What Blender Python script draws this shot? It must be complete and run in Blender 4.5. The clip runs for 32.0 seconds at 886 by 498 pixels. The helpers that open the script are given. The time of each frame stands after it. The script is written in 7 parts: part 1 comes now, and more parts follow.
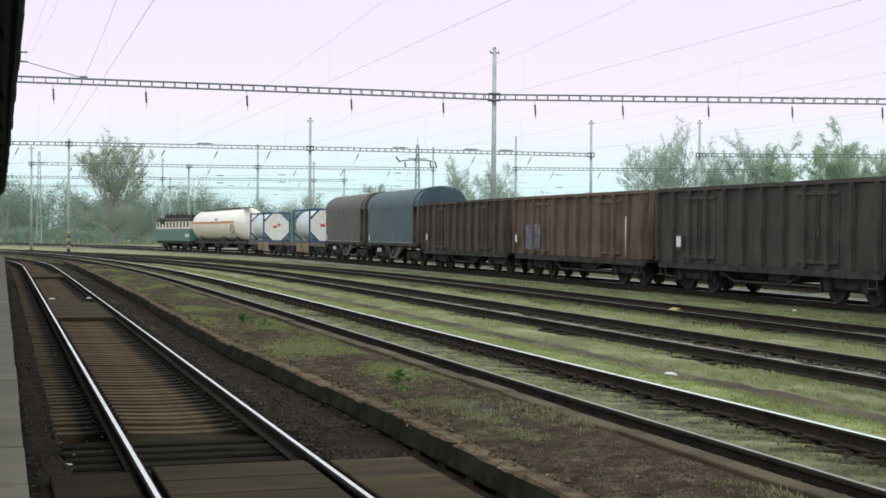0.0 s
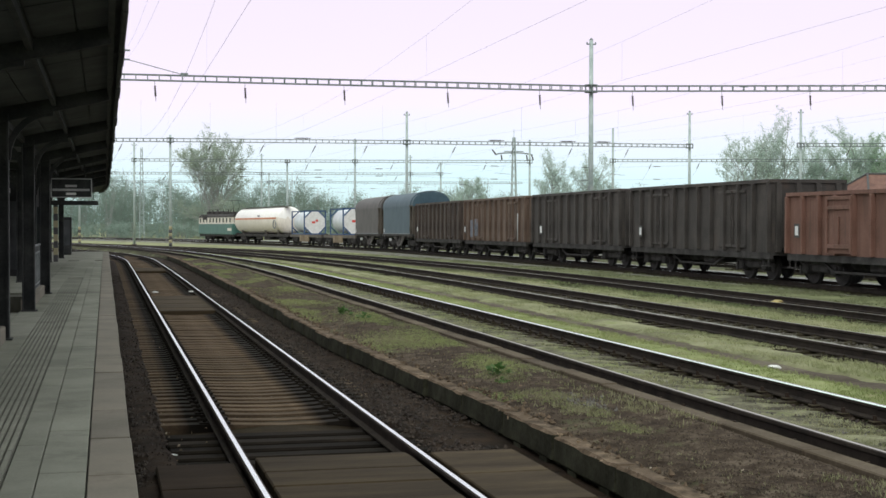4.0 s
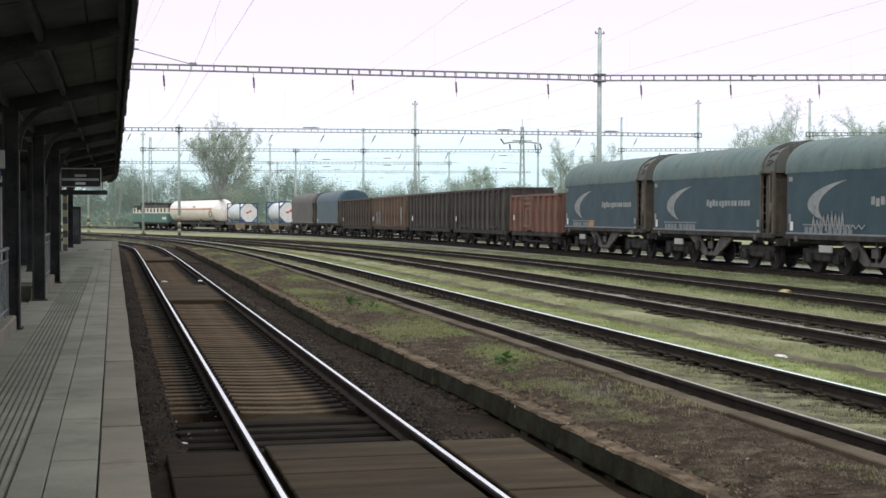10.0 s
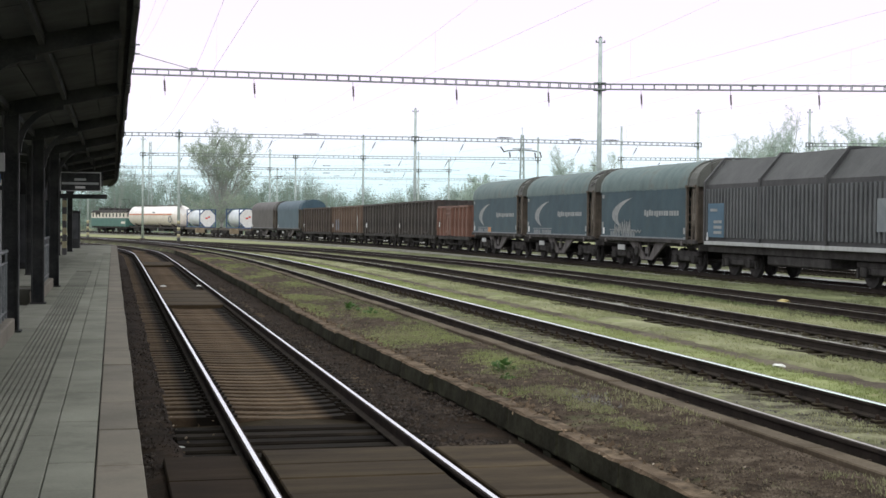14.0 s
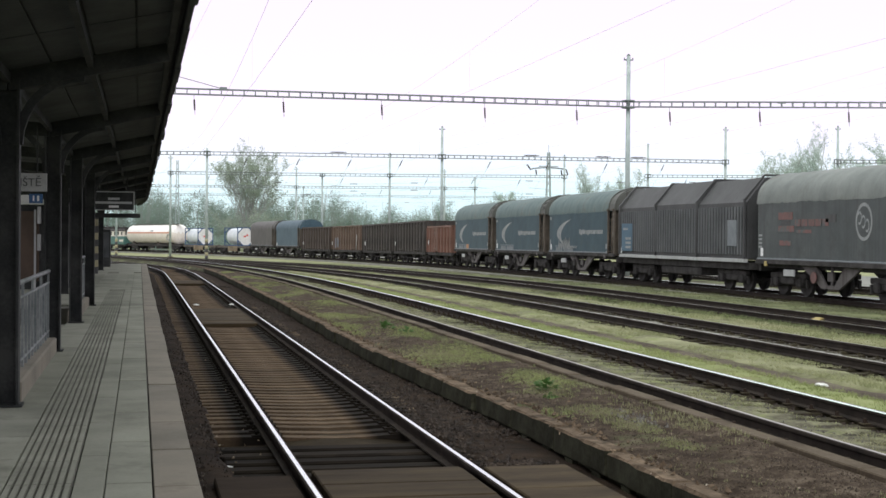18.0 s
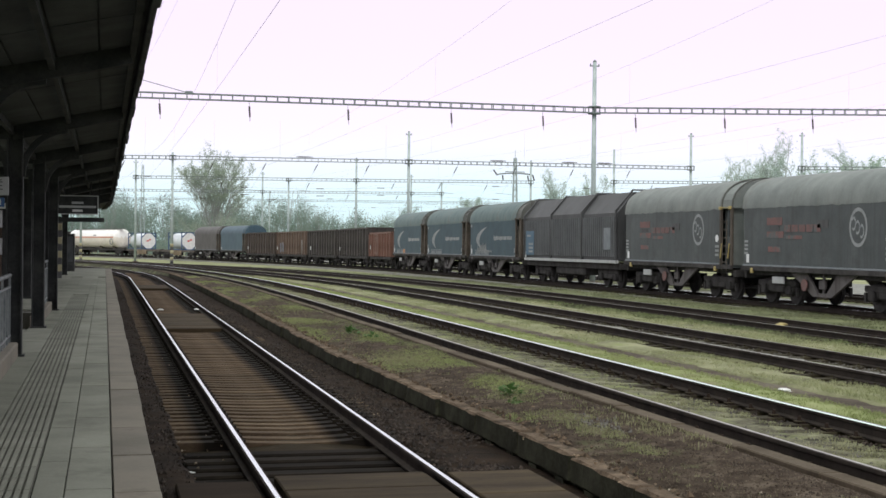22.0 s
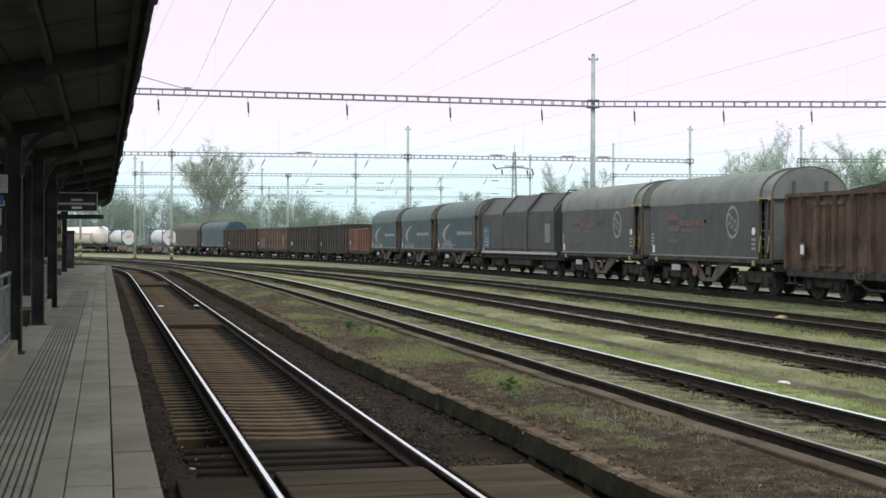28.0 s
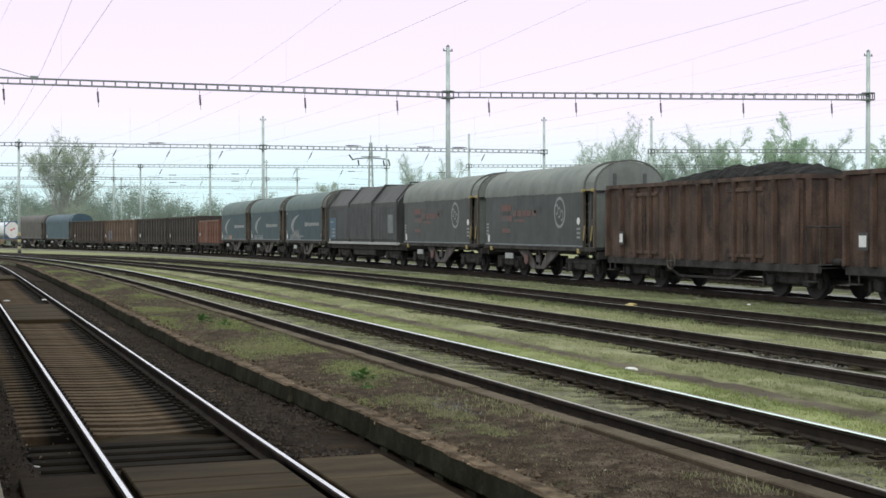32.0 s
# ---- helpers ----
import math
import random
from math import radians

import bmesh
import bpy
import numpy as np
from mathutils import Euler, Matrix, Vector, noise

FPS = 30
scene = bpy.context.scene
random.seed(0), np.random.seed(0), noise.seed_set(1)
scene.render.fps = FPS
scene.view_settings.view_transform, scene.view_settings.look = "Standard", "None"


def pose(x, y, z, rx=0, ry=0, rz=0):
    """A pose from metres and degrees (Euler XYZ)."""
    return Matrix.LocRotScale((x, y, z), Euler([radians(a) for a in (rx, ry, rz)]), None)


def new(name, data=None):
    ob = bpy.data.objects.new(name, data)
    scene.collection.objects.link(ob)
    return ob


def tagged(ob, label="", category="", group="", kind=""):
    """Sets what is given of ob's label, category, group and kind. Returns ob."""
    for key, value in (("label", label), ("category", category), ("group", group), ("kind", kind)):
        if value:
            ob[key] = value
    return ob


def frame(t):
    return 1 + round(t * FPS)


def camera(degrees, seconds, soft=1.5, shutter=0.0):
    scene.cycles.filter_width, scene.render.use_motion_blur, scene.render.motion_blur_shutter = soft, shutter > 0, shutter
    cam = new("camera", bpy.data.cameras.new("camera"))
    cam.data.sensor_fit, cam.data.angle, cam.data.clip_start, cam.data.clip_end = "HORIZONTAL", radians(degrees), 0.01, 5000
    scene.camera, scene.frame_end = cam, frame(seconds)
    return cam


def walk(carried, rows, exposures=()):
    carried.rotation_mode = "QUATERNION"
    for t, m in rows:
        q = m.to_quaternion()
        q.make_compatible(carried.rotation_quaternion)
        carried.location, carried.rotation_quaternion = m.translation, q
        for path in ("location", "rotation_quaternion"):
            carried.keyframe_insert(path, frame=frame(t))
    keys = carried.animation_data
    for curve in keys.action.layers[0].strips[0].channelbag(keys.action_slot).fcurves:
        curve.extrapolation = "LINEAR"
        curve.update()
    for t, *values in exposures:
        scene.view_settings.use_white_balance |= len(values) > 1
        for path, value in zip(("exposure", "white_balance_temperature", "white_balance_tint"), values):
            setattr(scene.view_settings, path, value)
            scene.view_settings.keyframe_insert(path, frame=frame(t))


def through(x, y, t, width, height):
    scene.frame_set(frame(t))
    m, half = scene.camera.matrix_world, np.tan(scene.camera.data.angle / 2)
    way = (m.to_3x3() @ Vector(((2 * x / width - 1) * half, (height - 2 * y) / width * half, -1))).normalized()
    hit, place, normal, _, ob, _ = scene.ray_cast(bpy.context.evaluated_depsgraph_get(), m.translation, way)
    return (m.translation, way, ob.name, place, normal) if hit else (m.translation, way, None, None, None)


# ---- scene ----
# Camera: seconds, place, then degrees of turn to the right of the track, of tilt and of roll.
PATH = [
    (0, 0.024, 0.033, 2.049, 17.715, -0.797, 0.406),
    (0.5, 0.038, 0.054, 2.035, 17.054, -0.828, 0.448),
    (1, 0.028, 0.061, 2.039, 16.456, -0.847, 0.441),
    (1.5, 0.026, 0.066, 2.036, 15.802, -0.884, 0.423),
    (2, 0.024, 0.073, 2.037, 15.166, -0.892, 0.366),
    (2.5, 0.024, 0.067, 2.029, 14.652, -0.902, 0.143),
    (3, 0.020, 0.076, 2.035, 14.147, -0.816, 0.012),
    (3.5, 0.017, 0.079, 2.039, 14.255, -0.901, 0.078),
    (4, 0.005, 0.084, 2.036, 13.721, -1.097, 0.066),
    (4.5, 0.000, 0.060, 2.039, 13.241, -1.011, 0.236),
    (6.5, -0.017, 0.011, 2.040, 12.639, -1.101, 0.562),
    (7, -0.017, -0.012, 2.041, 12.646, -1.391, 0.464),
    (7.5, -0.023, 0.002, 2.050, 12.515, -1.356, 0.353),
    (8, 0.006, -0.003, 2.035, 12.689, -1.459, 0.209),
    (8.5, 0.007, 0.002, 2.051, 13.042, -1.663, 0.014),
    (9, 0.005, 0.001, 2.043, 13.286, -1.586, -0.022),
    (9.5, -0.009, -0.006, 2.045, 13.304, -1.647, 0.081),
    (10, -0.010, -0.008, 2.047, 13.375, -1.543, 0.074),
    (10.5, -0.025, -0.015, 2.049, 13.552, -1.523, 0.284),
    (11, -0.028, -0.016, 2.043, 13.546, -1.370, 0.464),
    (11.5, -0.030, -0.006, 2.054, 13.288, -1.383, 0.519),
    (12, -0.029, 0.003, 2.038, 13.269, -1.402, 0.471),
    (12.5, -0.016, 0.023, 2.034, 13.092, -1.454, 0.515),
    (13, -0.027, 0.013, 2.037, 13.304, -1.495, 0.524),
    (13.5, -0.014, 0.005, 2.029, 13.501, -1.223, 0.587),
    (15.5, -0.007, -0.088, 2.052, 12.681, -1.677, 0.262),
    (16, -0.014, -0.094, 2.050, 12.643, -2.107, 0.044),
    (16.5, -0.074, -0.050, 2.048, 12.062, -1.731, 0.468),
    (17, -0.168, 0.001, 2.051, 11.482, -1.093, 0.727),
    (17.5, -0.214, 0.024, 2.051, 12.270, -0.581, 0.577),
    (18, -0.225, 0.014, 2.054, 12.377, -0.514, 0.449),
    (18.5, -0.215, 0.032, 2.051, 12.571, -0.396, 0.656),
    (19, -0.203, 0.019, 2.046, 12.949, -1.186, 0.606),
    (19.5, -0.200, 0.030, 2.057, 13.111, -0.609, 0.493),
    (20, -0.190, 0.031, 2.053, 13.429, -0.504, 0.454),
    (20.5, -0.193, 0.042, 2.053, 13.857, -0.412, 0.548),
    (21, -0.194, 0.023, 2.056, 13.973, -0.199, 0.650),
    (21.5, -0.191, 0.023, 2.056, 13.719, -0.029, 0.573),
    (22, -0.195, 0.030, 2.050, 13.753, -0.286, 0.581),
    (22.5, -0.188, 0.021, 2.055, 13.557, -0.373, 0.207),
    (23, -0.189, 0.010, 2.055, 13.323, -0.305, 0.140),
    (23.5, -0.181, 0.038, 2.052, 13.480, -0.427, 0.097),
    (24, -0.188, 0.003, 2.058, 13.569, -0.433, 0.077),
    (24.5, -0.185, 0.020, 2.054, 13.753, -0.455, 0.138),
    (25, -0.187, 0.004, 2.057, 13.695, -0.591, 0.175),
    (25.5, -0.181, -0.001, 2.054, 13.782, -0.718, 0.114),
    (27.5, -0.188, 0.002, 2.054, 13.864, -0.428, 0.245),
    (28, -0.187, 0.014, 2.055, 13.762, -0.509, 0.229),
    (28.5, -0.191, 0.011, 2.055, 13.625, -0.577, 0.236),
    (29, -0.185, 0.021, 2.050, 13.735, -0.570, 0.077),
    (29.5, -0.181, 0.012, 2.053, 14.707, -0.611, 0.144),
    (30, -0.177, 0.009, 2.050, 14.785, -0.623, 0.149),
    (30.5, -0.177, 0.001, 2.055, 15.101, -0.492, 0.117),
    (31, -0.179, 0.004, 2.054, 15.189, -0.459, 0.207),
    (31.5, -0.167, 0.001, 2.052, 16.298, -0.653, 0.126),
    (32, -0.123, -0.022, 2.058, 19.655, -0.892, -0.096),
]

def view(x, y, z, turn, tilt, roll):
    return pose(x, y, z, 0, 0, -turn) @ pose(0, 0, 0, 90 + tilt) @ pose(0, 0, 0, 0, 0, roll)


cam = camera(35.5, 32.0, soft=1.55)
walk(cam, [(r[0], view(*r[1:])) for r in PATH], [(0, -0.07, 6500, 5), (2.0, -0.06, 6500, 5.5), (4.5, -0.01, 6500, 8), (7.0, 0.03, 6500, 12), (10.0, 0.09, 6480, 12), (13.0, 0.13, 6480, 12), (17.0, 0.16, 6480, 12), (19.5, 0.12, 6480, 12), (21.5, 0.06, 6500, 12), (24.0, 0.02, 6500, 10), (29.5, 0.02, 6500, 9.5), (32.0, 0.0, 6500, 8)])

# ---- light: bright overcast sky, weak wide sun ----
SUN_UP, SUN_TURN = 48.0, 200.0
world = bpy.data.worlds.new("overcast_sky")
scene.world = world
world.use_nodes = True
wn, wl = world.node_tree.nodes, world.node_tree.links
wn.clear()
w_out, w_bg, w_bg2, w_mix = wn.new("ShaderNodeOutputWorld"), wn.new("ShaderNodeBackground"), wn.new("ShaderNodeBackground"), wn.new("ShaderNodeAddShader")
sky = wn.new("ShaderNodeTexSky")
sky.sky_type, sky.sun_disc = "NISHITA", False
sky.sun_elevation, sky.sun_rotation = radians(SUN_UP), radians(SUN_TURN)
sky.air_density, sky.dust_density = 0.6, 1.0
w_bg.inputs[1].default_value = 0.05
coord, split, ramp = wn.new("ShaderNodeTexCoord"), wn.new("ShaderNodeSeparateXYZ"), wn.new("ShaderNodeValToRGB")
clouds, soft_mix = wn.new("ShaderNodeTexNoise"), wn.new("ShaderNodeMath")
clouds.inputs["Scale"].default_value = 3.0
clouds.inputs["Detail"].default_value = 3.0
soft_mix.operation = "MULTIPLY_ADD"
soft_mix.inputs[1].default_value = 0.03
ramp.color_ramp.elements[0].position, ramp.color_ramp.elements[0].color = 0.0, (0.46, 0.66, 0.70, 1)
ramp.color_ramp.elements[1].position, ramp.color_ramp.elements[1].color = 1.0, (1.32, 1.40, 1.30, 1)
for where, tone in ((0.045, (0.60, 0.77, 0.80, 1)), (0.07, (0.73, 0.735, 0.775, 1)), (0.10, (0.885, 0.712, 0.79, 1)), (0.16, (0.89, 0.715, 0.792, 1)), (0.25, (0.897, 0.735, 0.812, 1)), (0.42, (1.14, 1.18, 1.12, 1))):
    ramp.color_ramp.elements.new(where).color = tone
w_bg2.inputs[1].default_value = 0.98
wl.new(coord.outputs["Generated"], split.inputs[0])
wl.new(coord.outputs["Generated"], clouds.inputs["Vector"])
wl.new(clouds.outputs["Fac"], soft_mix.inputs[0])
wl.new(split.outputs["Z"], soft_mix.inputs[2])
wl.new(soft_mix.outputs[0], ramp.inputs[0])
wl.new(ramp.outputs[0], w_bg2.inputs[0])
wl.new(sky.outputs[0], w_bg.inputs[0])
wl.new(w_bg.outputs[0], w_mix.inputs[0])
wl.new(w_bg2.outputs[0], w_mix.inputs[1])
wl.new(w_mix.outputs[0], w_out.inputs[0])
sun = new("sun", bpy.data.lights.new("sun", "SUN"))
sun.data.energy, sun.data.angle, sun.data.color = 0.8, radians(25), (1.0, 0.98, 0.92)
sun.matrix_world = pose(0, 0, 60, 90 - SUN_UP, 0, 180 - SUN_TURN)


# ---- materials ----
def mat(name, tones, rough=0.8, metal=0.0, scale=3.0, fine=40.0, bump=0.25, dist=0.01, spots=None, streak=None, pick=0.0, stretch=(1, 1, 1), spec=0.5):
    """A surface of two to four mixed tones at two scales, with relief; spots: (tone, scale, threshold) of stains;
    streak: (tone, amount) of marks that run down; pick: how far single pieces differ in value."""
    m = bpy.data.materials.new(name)
    m.use_nodes = True
    n, l = m.node_tree.nodes, m.node_tree.links
    bs = n["Principled BSDF"]
    tc, mp = n.new("ShaderNodeTexCoord"), n.new("ShaderNodeMapping")
    mp.inputs["Scale"].default_value = stretch
    l.new(tc.outputs["Object"], mp.inputs[0])

    def noise_at(s, detail=4.0, r=0.6):
        t = n.new("ShaderNodeTexNoise")
        t.inputs["Scale"].default_value, t.inputs["Detail"].default_value, t.inputs["Roughness"].default_value = s, detail, r
        l.new(mp.outputs[0], t.inputs["Vector"])
        return t

    big, small = noise_at(scale), noise_at(fine, 3.0)
    add = n.new("ShaderNodeMath")
    add.operation = "MULTIPLY_ADD"
    add.inputs[1].default_value = 0.35
    sub = n.new("ShaderNodeMath")
    sub.operation = "MULTIPLY_ADD"
    sub.inputs[1].default_value, sub.inputs[2].default_value = 1.0, -0.17
    l.new(big.outputs["Fac"], sub.inputs[0])
    l.new(small.outputs["Fac"], add.inputs[0])
    l.new(sub.outputs[0], add.inputs[2])
    rp = n.new("ShaderNodeValToRGB")
    els = rp.color_ramp.elements
    k = len(tones)
    els[0].position, els[0].color = 0.32, (*tones[0], 1)
    els[1].position, els[1].color = 0.68, (*tones[-1], 1)
    for i in range(1, k - 1):
        els.new(0.32 + 0.36 * i / (k - 1)).color = (*tones[i], 1)
    l.new(add.outputs[0], rp.inputs[0])
    colour = rp.outputs[0]

    def blend(fac, tone, under):
        mx = n.new("ShaderNodeMix")
        mx.data_type = "RGBA"
        l.new(fac, mx.inputs["Factor"])
        l.new(under, mx.inputs[6])
        mx.inputs[7].default_value = (*tone, 1)
        return mx.outputs[2]

    def step(sock, lo, hi, top=1.0):
        mr = n.new("ShaderNodeMapRange")
        mr.inputs["From Min"].default_value, mr.inputs["From Max"].default_value, mr.inputs["To Max"].default_value = lo, hi, top
        l.new(sock, mr.inputs["Value"])
        return mr.outputs[0]

    if spots:
        tone, s, cut = spots
        colour = blend(step(noise_at(s, 5.0, 0.65).outputs["Fac"], cut, cut + 0.12, 0.9), tone, colour)
    if streak:
        tone, amount = streak
        st, sm = n.new("ShaderNodeTexNoise"), n.new("ShaderNodeMapping")
        sm.inputs["Scale"].default_value = (3.0, 3.0, 0.22)
        l.new(tc.outputs["Object"], sm.inputs[0])
        l.new(sm.outputs[0], st.inputs["Vector"])
        st.inputs["Scale"].default_value, st.inputs["Detail"].default_value = 2.2, 5.0
        colour = blend(step(st.outputs["Fac"], 0.48, 0.75, amount), tone, colour)
    if pick:
        info, hs, mr = n.new("ShaderNodeObjectInfo"), n.new("ShaderNodeHueSaturation"), n.new("ShaderNodeMapRange")
        mr.inputs["To Min"].default_value, mr.inputs["To Max"].default_value = 1 - pick, 1 + pick
        l.new(info.outputs["Random"], mr.inputs["Value"])
        l.new(mr.outputs[0], hs.inputs["Value"])
        l.new(colour, hs.inputs["Color"])
        colour = hs.outputs[0]
    l.new(colour, bs.inputs["Base Color"])
    bs.inputs["Roughness"].default_value, bs.inputs["Metallic"].default_value = rough, metal
    bs.inputs["Specular IOR Level"].default_value = spec
    if bump:
        bp = n.new("ShaderNodeBump")
        bp.inputs["Strength"].default_value, bp.inputs["Distance"].default_value = bump, dist
        l.new(add.outputs[0], bp.inputs["Height"])
        l.new(bp.outputs[0], bs.inputs["Normal"])
    return m


M = {
    "grass": mat("grass_ground", [(0.117, 0.113, 0.075), (0.204, 0.211, 0.118), (0.265, 0.283, 0.15), (0.306, 0.304, 0.193)], 0.95, scale=0.45, fine=9, bump=0.7, dist=0.05, spots=((0.102, 0.0876, 0.0644), 0.9, 0.60), spec=0.1),
    "straw": mat("dry_straw_grass", [(0.107, 0.103, 0.0686), (0.194, 0.198, 0.113), (0.27, 0.266, 0.166)], 0.95, scale=0.5, fine=10, bump=0.7, dist=0.05, spots=((0.184, 0.221, 0.0803), 0.8, 0.58), spec=0.1),
    "path": mat("trodden_soil", [(0.0467, 0.0369, 0.0278), (0.085, 0.0697, 0.0538), (0.128, 0.111, 0.0834)], 0.95, scale=0.7, fine=14, bump=0.7, dist=0.04, spots=((0.128, 0.139, 0.0695), 0.8, 0.6), spec=0.1),
    "turf": mat("dark_olive_turf", [(0.0782, 0.0779, 0.048), (0.132, 0.146, 0.076), (0.181, 0.196, 0.104)], 0.95, scale=0.6, fine=11, bump=0.7, dist=0.05, spots=((0.0843, 0.0742, 0.0532), 0.9, 0.60), spec=0.08),
    "gravel": mat("pale_grey_gravel", [(0.10, 0.097, 0.082), (0.17, 0.167, 0.145), (0.24, 0.238, 0.21)], 0.95, scale=1.5, fine=20, bump=0.8, dist=0.04, spots=((0.15, 0.16, 0.08), 0.6, 0.55), spec=0.1),
    "lush": mat("young_grass", [(0.130, 0.150, 0.068), (0.197, 0.224, 0.096), (0.255, 0.278, 0.130)], 0.95, scale=0.8, fine=12, bump=0.7, dist=0.05, spots=((0.20, 0.185, 0.105), 0.9, 0.56), spec=0.1),
    "ballast": mat("oily_ballast", [(0.0115, 0.0092, 0.0058), (0.0253, 0.0184, 0.0106), (0.0483, 0.0356, 0.0213)], 0.95, scale=1.2, fine=22, bump=0.9, dist=0.04, spec=0.15),
    "cess": mat("sandy_soil", [(0.0189, 0.0131, 0.00928), (0.0377, 0.0273, 0.0192), (0.0596, 0.0445, 0.0323), (0.109, 0.0864, 0.0654)], 0.95, scale=4.0, fine=60, bump=0.5, dist=0.012, spots=((0.0921, 0.101, 0.0501), 0.85, 0.565), spec=0.06),
    "weedy": mat("weedy_grey_soil", [(0.0533, 0.0468, 0.0359), (0.128, 0.123, 0.0837), (0.213, 0.213, 0.131)], 0.95, scale=2.5, fine=16, bump=0.9, dist=0.05, spots=((0.181, 0.203, 0.0897), 1.2, 0.52), spec=0.08),
    "bed": mat("overgrown_ballast", [(0.0386, 0.0365, 0.0244), (0.0965, 0.0996, 0.0592), (0.174, 0.193, 0.0965)], 0.95, scale=0.8, fine=18, bump=0.8, dist=0.04, spec=0.1),
    "bed_dark": mat("tarry_weedy_ballast", [(0.0309, 0.0294, 0.0206), (0.0644, 0.0631, 0.0399), (0.127, 0.138, 0.0721)], 0.95, scale=0.9, fine=18, bump=0.8, dist=0.04, spec=0.1),
    "track_dust": mat("brown_track_dust", [(0.014, 0.01, 0.00588), (0.026, 0.019, 0.01008), (0.042, 0.031, 0.0168)], 0.95, scale=1.1, fine=24, bump=0.8, dist=0.03, spec=0.1),
    "tar": mat("tarry_timber", [(0.008, 0.0068, 0.0056), (0.014, 0.0115, 0.009), (0.024, 0.019, 0.0145)], 0.9, scale=2.5, fine=30, bump=0.4, pick=0.3, stretch=(0.35, 2, 1), spec=0.06),
    "mud": mat("dark_oily_mud", [(0.0084, 0.00517, 0.00313), (0.018, 0.0108, 0.00628), (0.0312, 0.0196, 0.0114)], 0.95, scale=2.2, fine=34, bump=0.8, dist=0.03, spots=((0.0131, 0.00986, 0.00628), 1.4, 0.55), spec=0.12),
    "pale_gravel": mat("pale_dusty_gravel", [(0.139, 0.139, 0.127), (0.205, 0.205, 0.189), (0.271, 0.271, 0.25)], 0.95, scale=1.2, fine=18, bump=0.6, dist=0.03, spec=0.1),
    "sleeper": mat("stained_sleeper", [(0.0535, 0.0365, 0.0231), (0.0897, 0.0624, 0.0395), (0.126, 0.0916, 0.0597)], 0.9, scale=2.5, fine=30, bump=0.4, pick=0.22, spec=0.12),
    "sleeper_dark": mat("old_dark_sleeper", [(0.0216, 0.0182, 0.0113), (0.0459, 0.0392, 0.0238)], 0.9, scale=2.5, fine=30, pick=0.2, spec=0.15),
    "chair": mat("rusty_rail_chair", [(0.0176, 0.0127, 0.0099), (0.032, 0.0221, 0.0171), (0.048, 0.034, 0.0261)], 0.9, scale=4, fine=40, spec=0.12),
    "rail_side": mat("rusty_rail_side", [(0.018, 0.0147, 0.0128), (0.0405, 0.0323, 0.0263)], 0.9, 0.0, scale=4, fine=40, spec=0.15),
    "rail_top": mat("polished_rail_head", [(0.74, 0.86, 0.78), (0.82, 0.93, 0.86)], 0.2, 1.0, scale=2, fine=30, bump=0.03),
    "rail_dull": mat("dull_rail_head", [(0.22, 0.20, 0.18), (0.42, 0.40, 0.38)], 0.4, 0.8, scale=1, fine=20, bump=0.1),
    "plank": mat("worn_crossing_plank", [(0.0246, 0.0173, 0.00988), (0.0426, 0.0306, 0.0173), (0.0627, 0.0459, 0.0263)], 0.9, scale=1.5, fine=26, bump=0.5, pick=0.16, stretch=(0.35, 2, 1), spec=0.15),
    "plank_dark": mat("tarred_crossing_plank", [(0.0138, 0.00882, 0.00502), (0.0253, 0.0157, 0.0085), (0.0391, 0.0255, 0.0139)], 0.9, scale=1.5, fine=26, bump=0.5, pick=0.2, stretch=(0.35, 2, 1), spec=0.12),
    "kerb": mat("weathered_kerb_concrete", [(0.0538, 0.0414, 0.0294), (0.0851, 0.0672, 0.0483), (0.123, 0.101, 0.0756)], 0.95, scale=1.5, fine=30, bump=0.5, spots=((0.056, 0.0448, 0.0294), 1.5, 0.56), pick=0.16, spec=0.12),
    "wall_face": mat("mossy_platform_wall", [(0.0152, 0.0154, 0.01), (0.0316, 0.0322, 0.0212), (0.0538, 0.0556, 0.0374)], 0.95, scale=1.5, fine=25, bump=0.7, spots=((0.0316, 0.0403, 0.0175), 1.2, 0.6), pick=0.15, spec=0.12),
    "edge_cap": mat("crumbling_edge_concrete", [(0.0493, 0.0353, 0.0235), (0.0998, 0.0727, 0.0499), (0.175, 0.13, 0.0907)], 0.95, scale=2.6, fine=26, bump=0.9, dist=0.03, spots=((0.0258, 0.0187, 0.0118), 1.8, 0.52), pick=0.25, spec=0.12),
    "paving": mat("grey_paving_slab", [(0.16, 0.162, 0.13), (0.207, 0.21, 0.17), (0.248, 0.252, 0.206)], 0.85, scale=1.0, fine=45, bump=0.25, spots=((0.127, 0.126, 0.099), 0.9, 0.57), pick=0.1, spec=0.3),
    "groove": mat("dirty_groove", [(0.0765, 0.0748, 0.0595), (0.108, 0.106, 0.085)], 0.9, scale=2, fine=30),
    "edge_stone": mat("platform_edge_stone", [(0.128, 0.115, 0.088), (0.171, 0.152, 0.119), (0.201, 0.177, 0.138)], 0.85, scale=1.2, fine=40, bump=0.25, spots=((0.111, 0.0922, 0.068), 1.2, 0.6), pick=0.09),
    "steel_dark": mat("dark_painted_steel", [(0.0191, 0.0216, 0.0216), (0.0351, 0.0376, 0.0366), (0.0574, 0.059, 0.0558)], 0.7, 0.0, scale=2, fine=30, bump=0.1, spec=0.2),
    # Railing tones raised to hold the sky's reflection on the top rails.
    "rail_grey": mat("worn_sky_paled_railing", [(0.104, 0.121, 0.121), (0.162, 0.179, 0.179), (0.228, 0.244, 0.238)], 0.6, 0.1, scale=3, fine=25, bump=0.1),
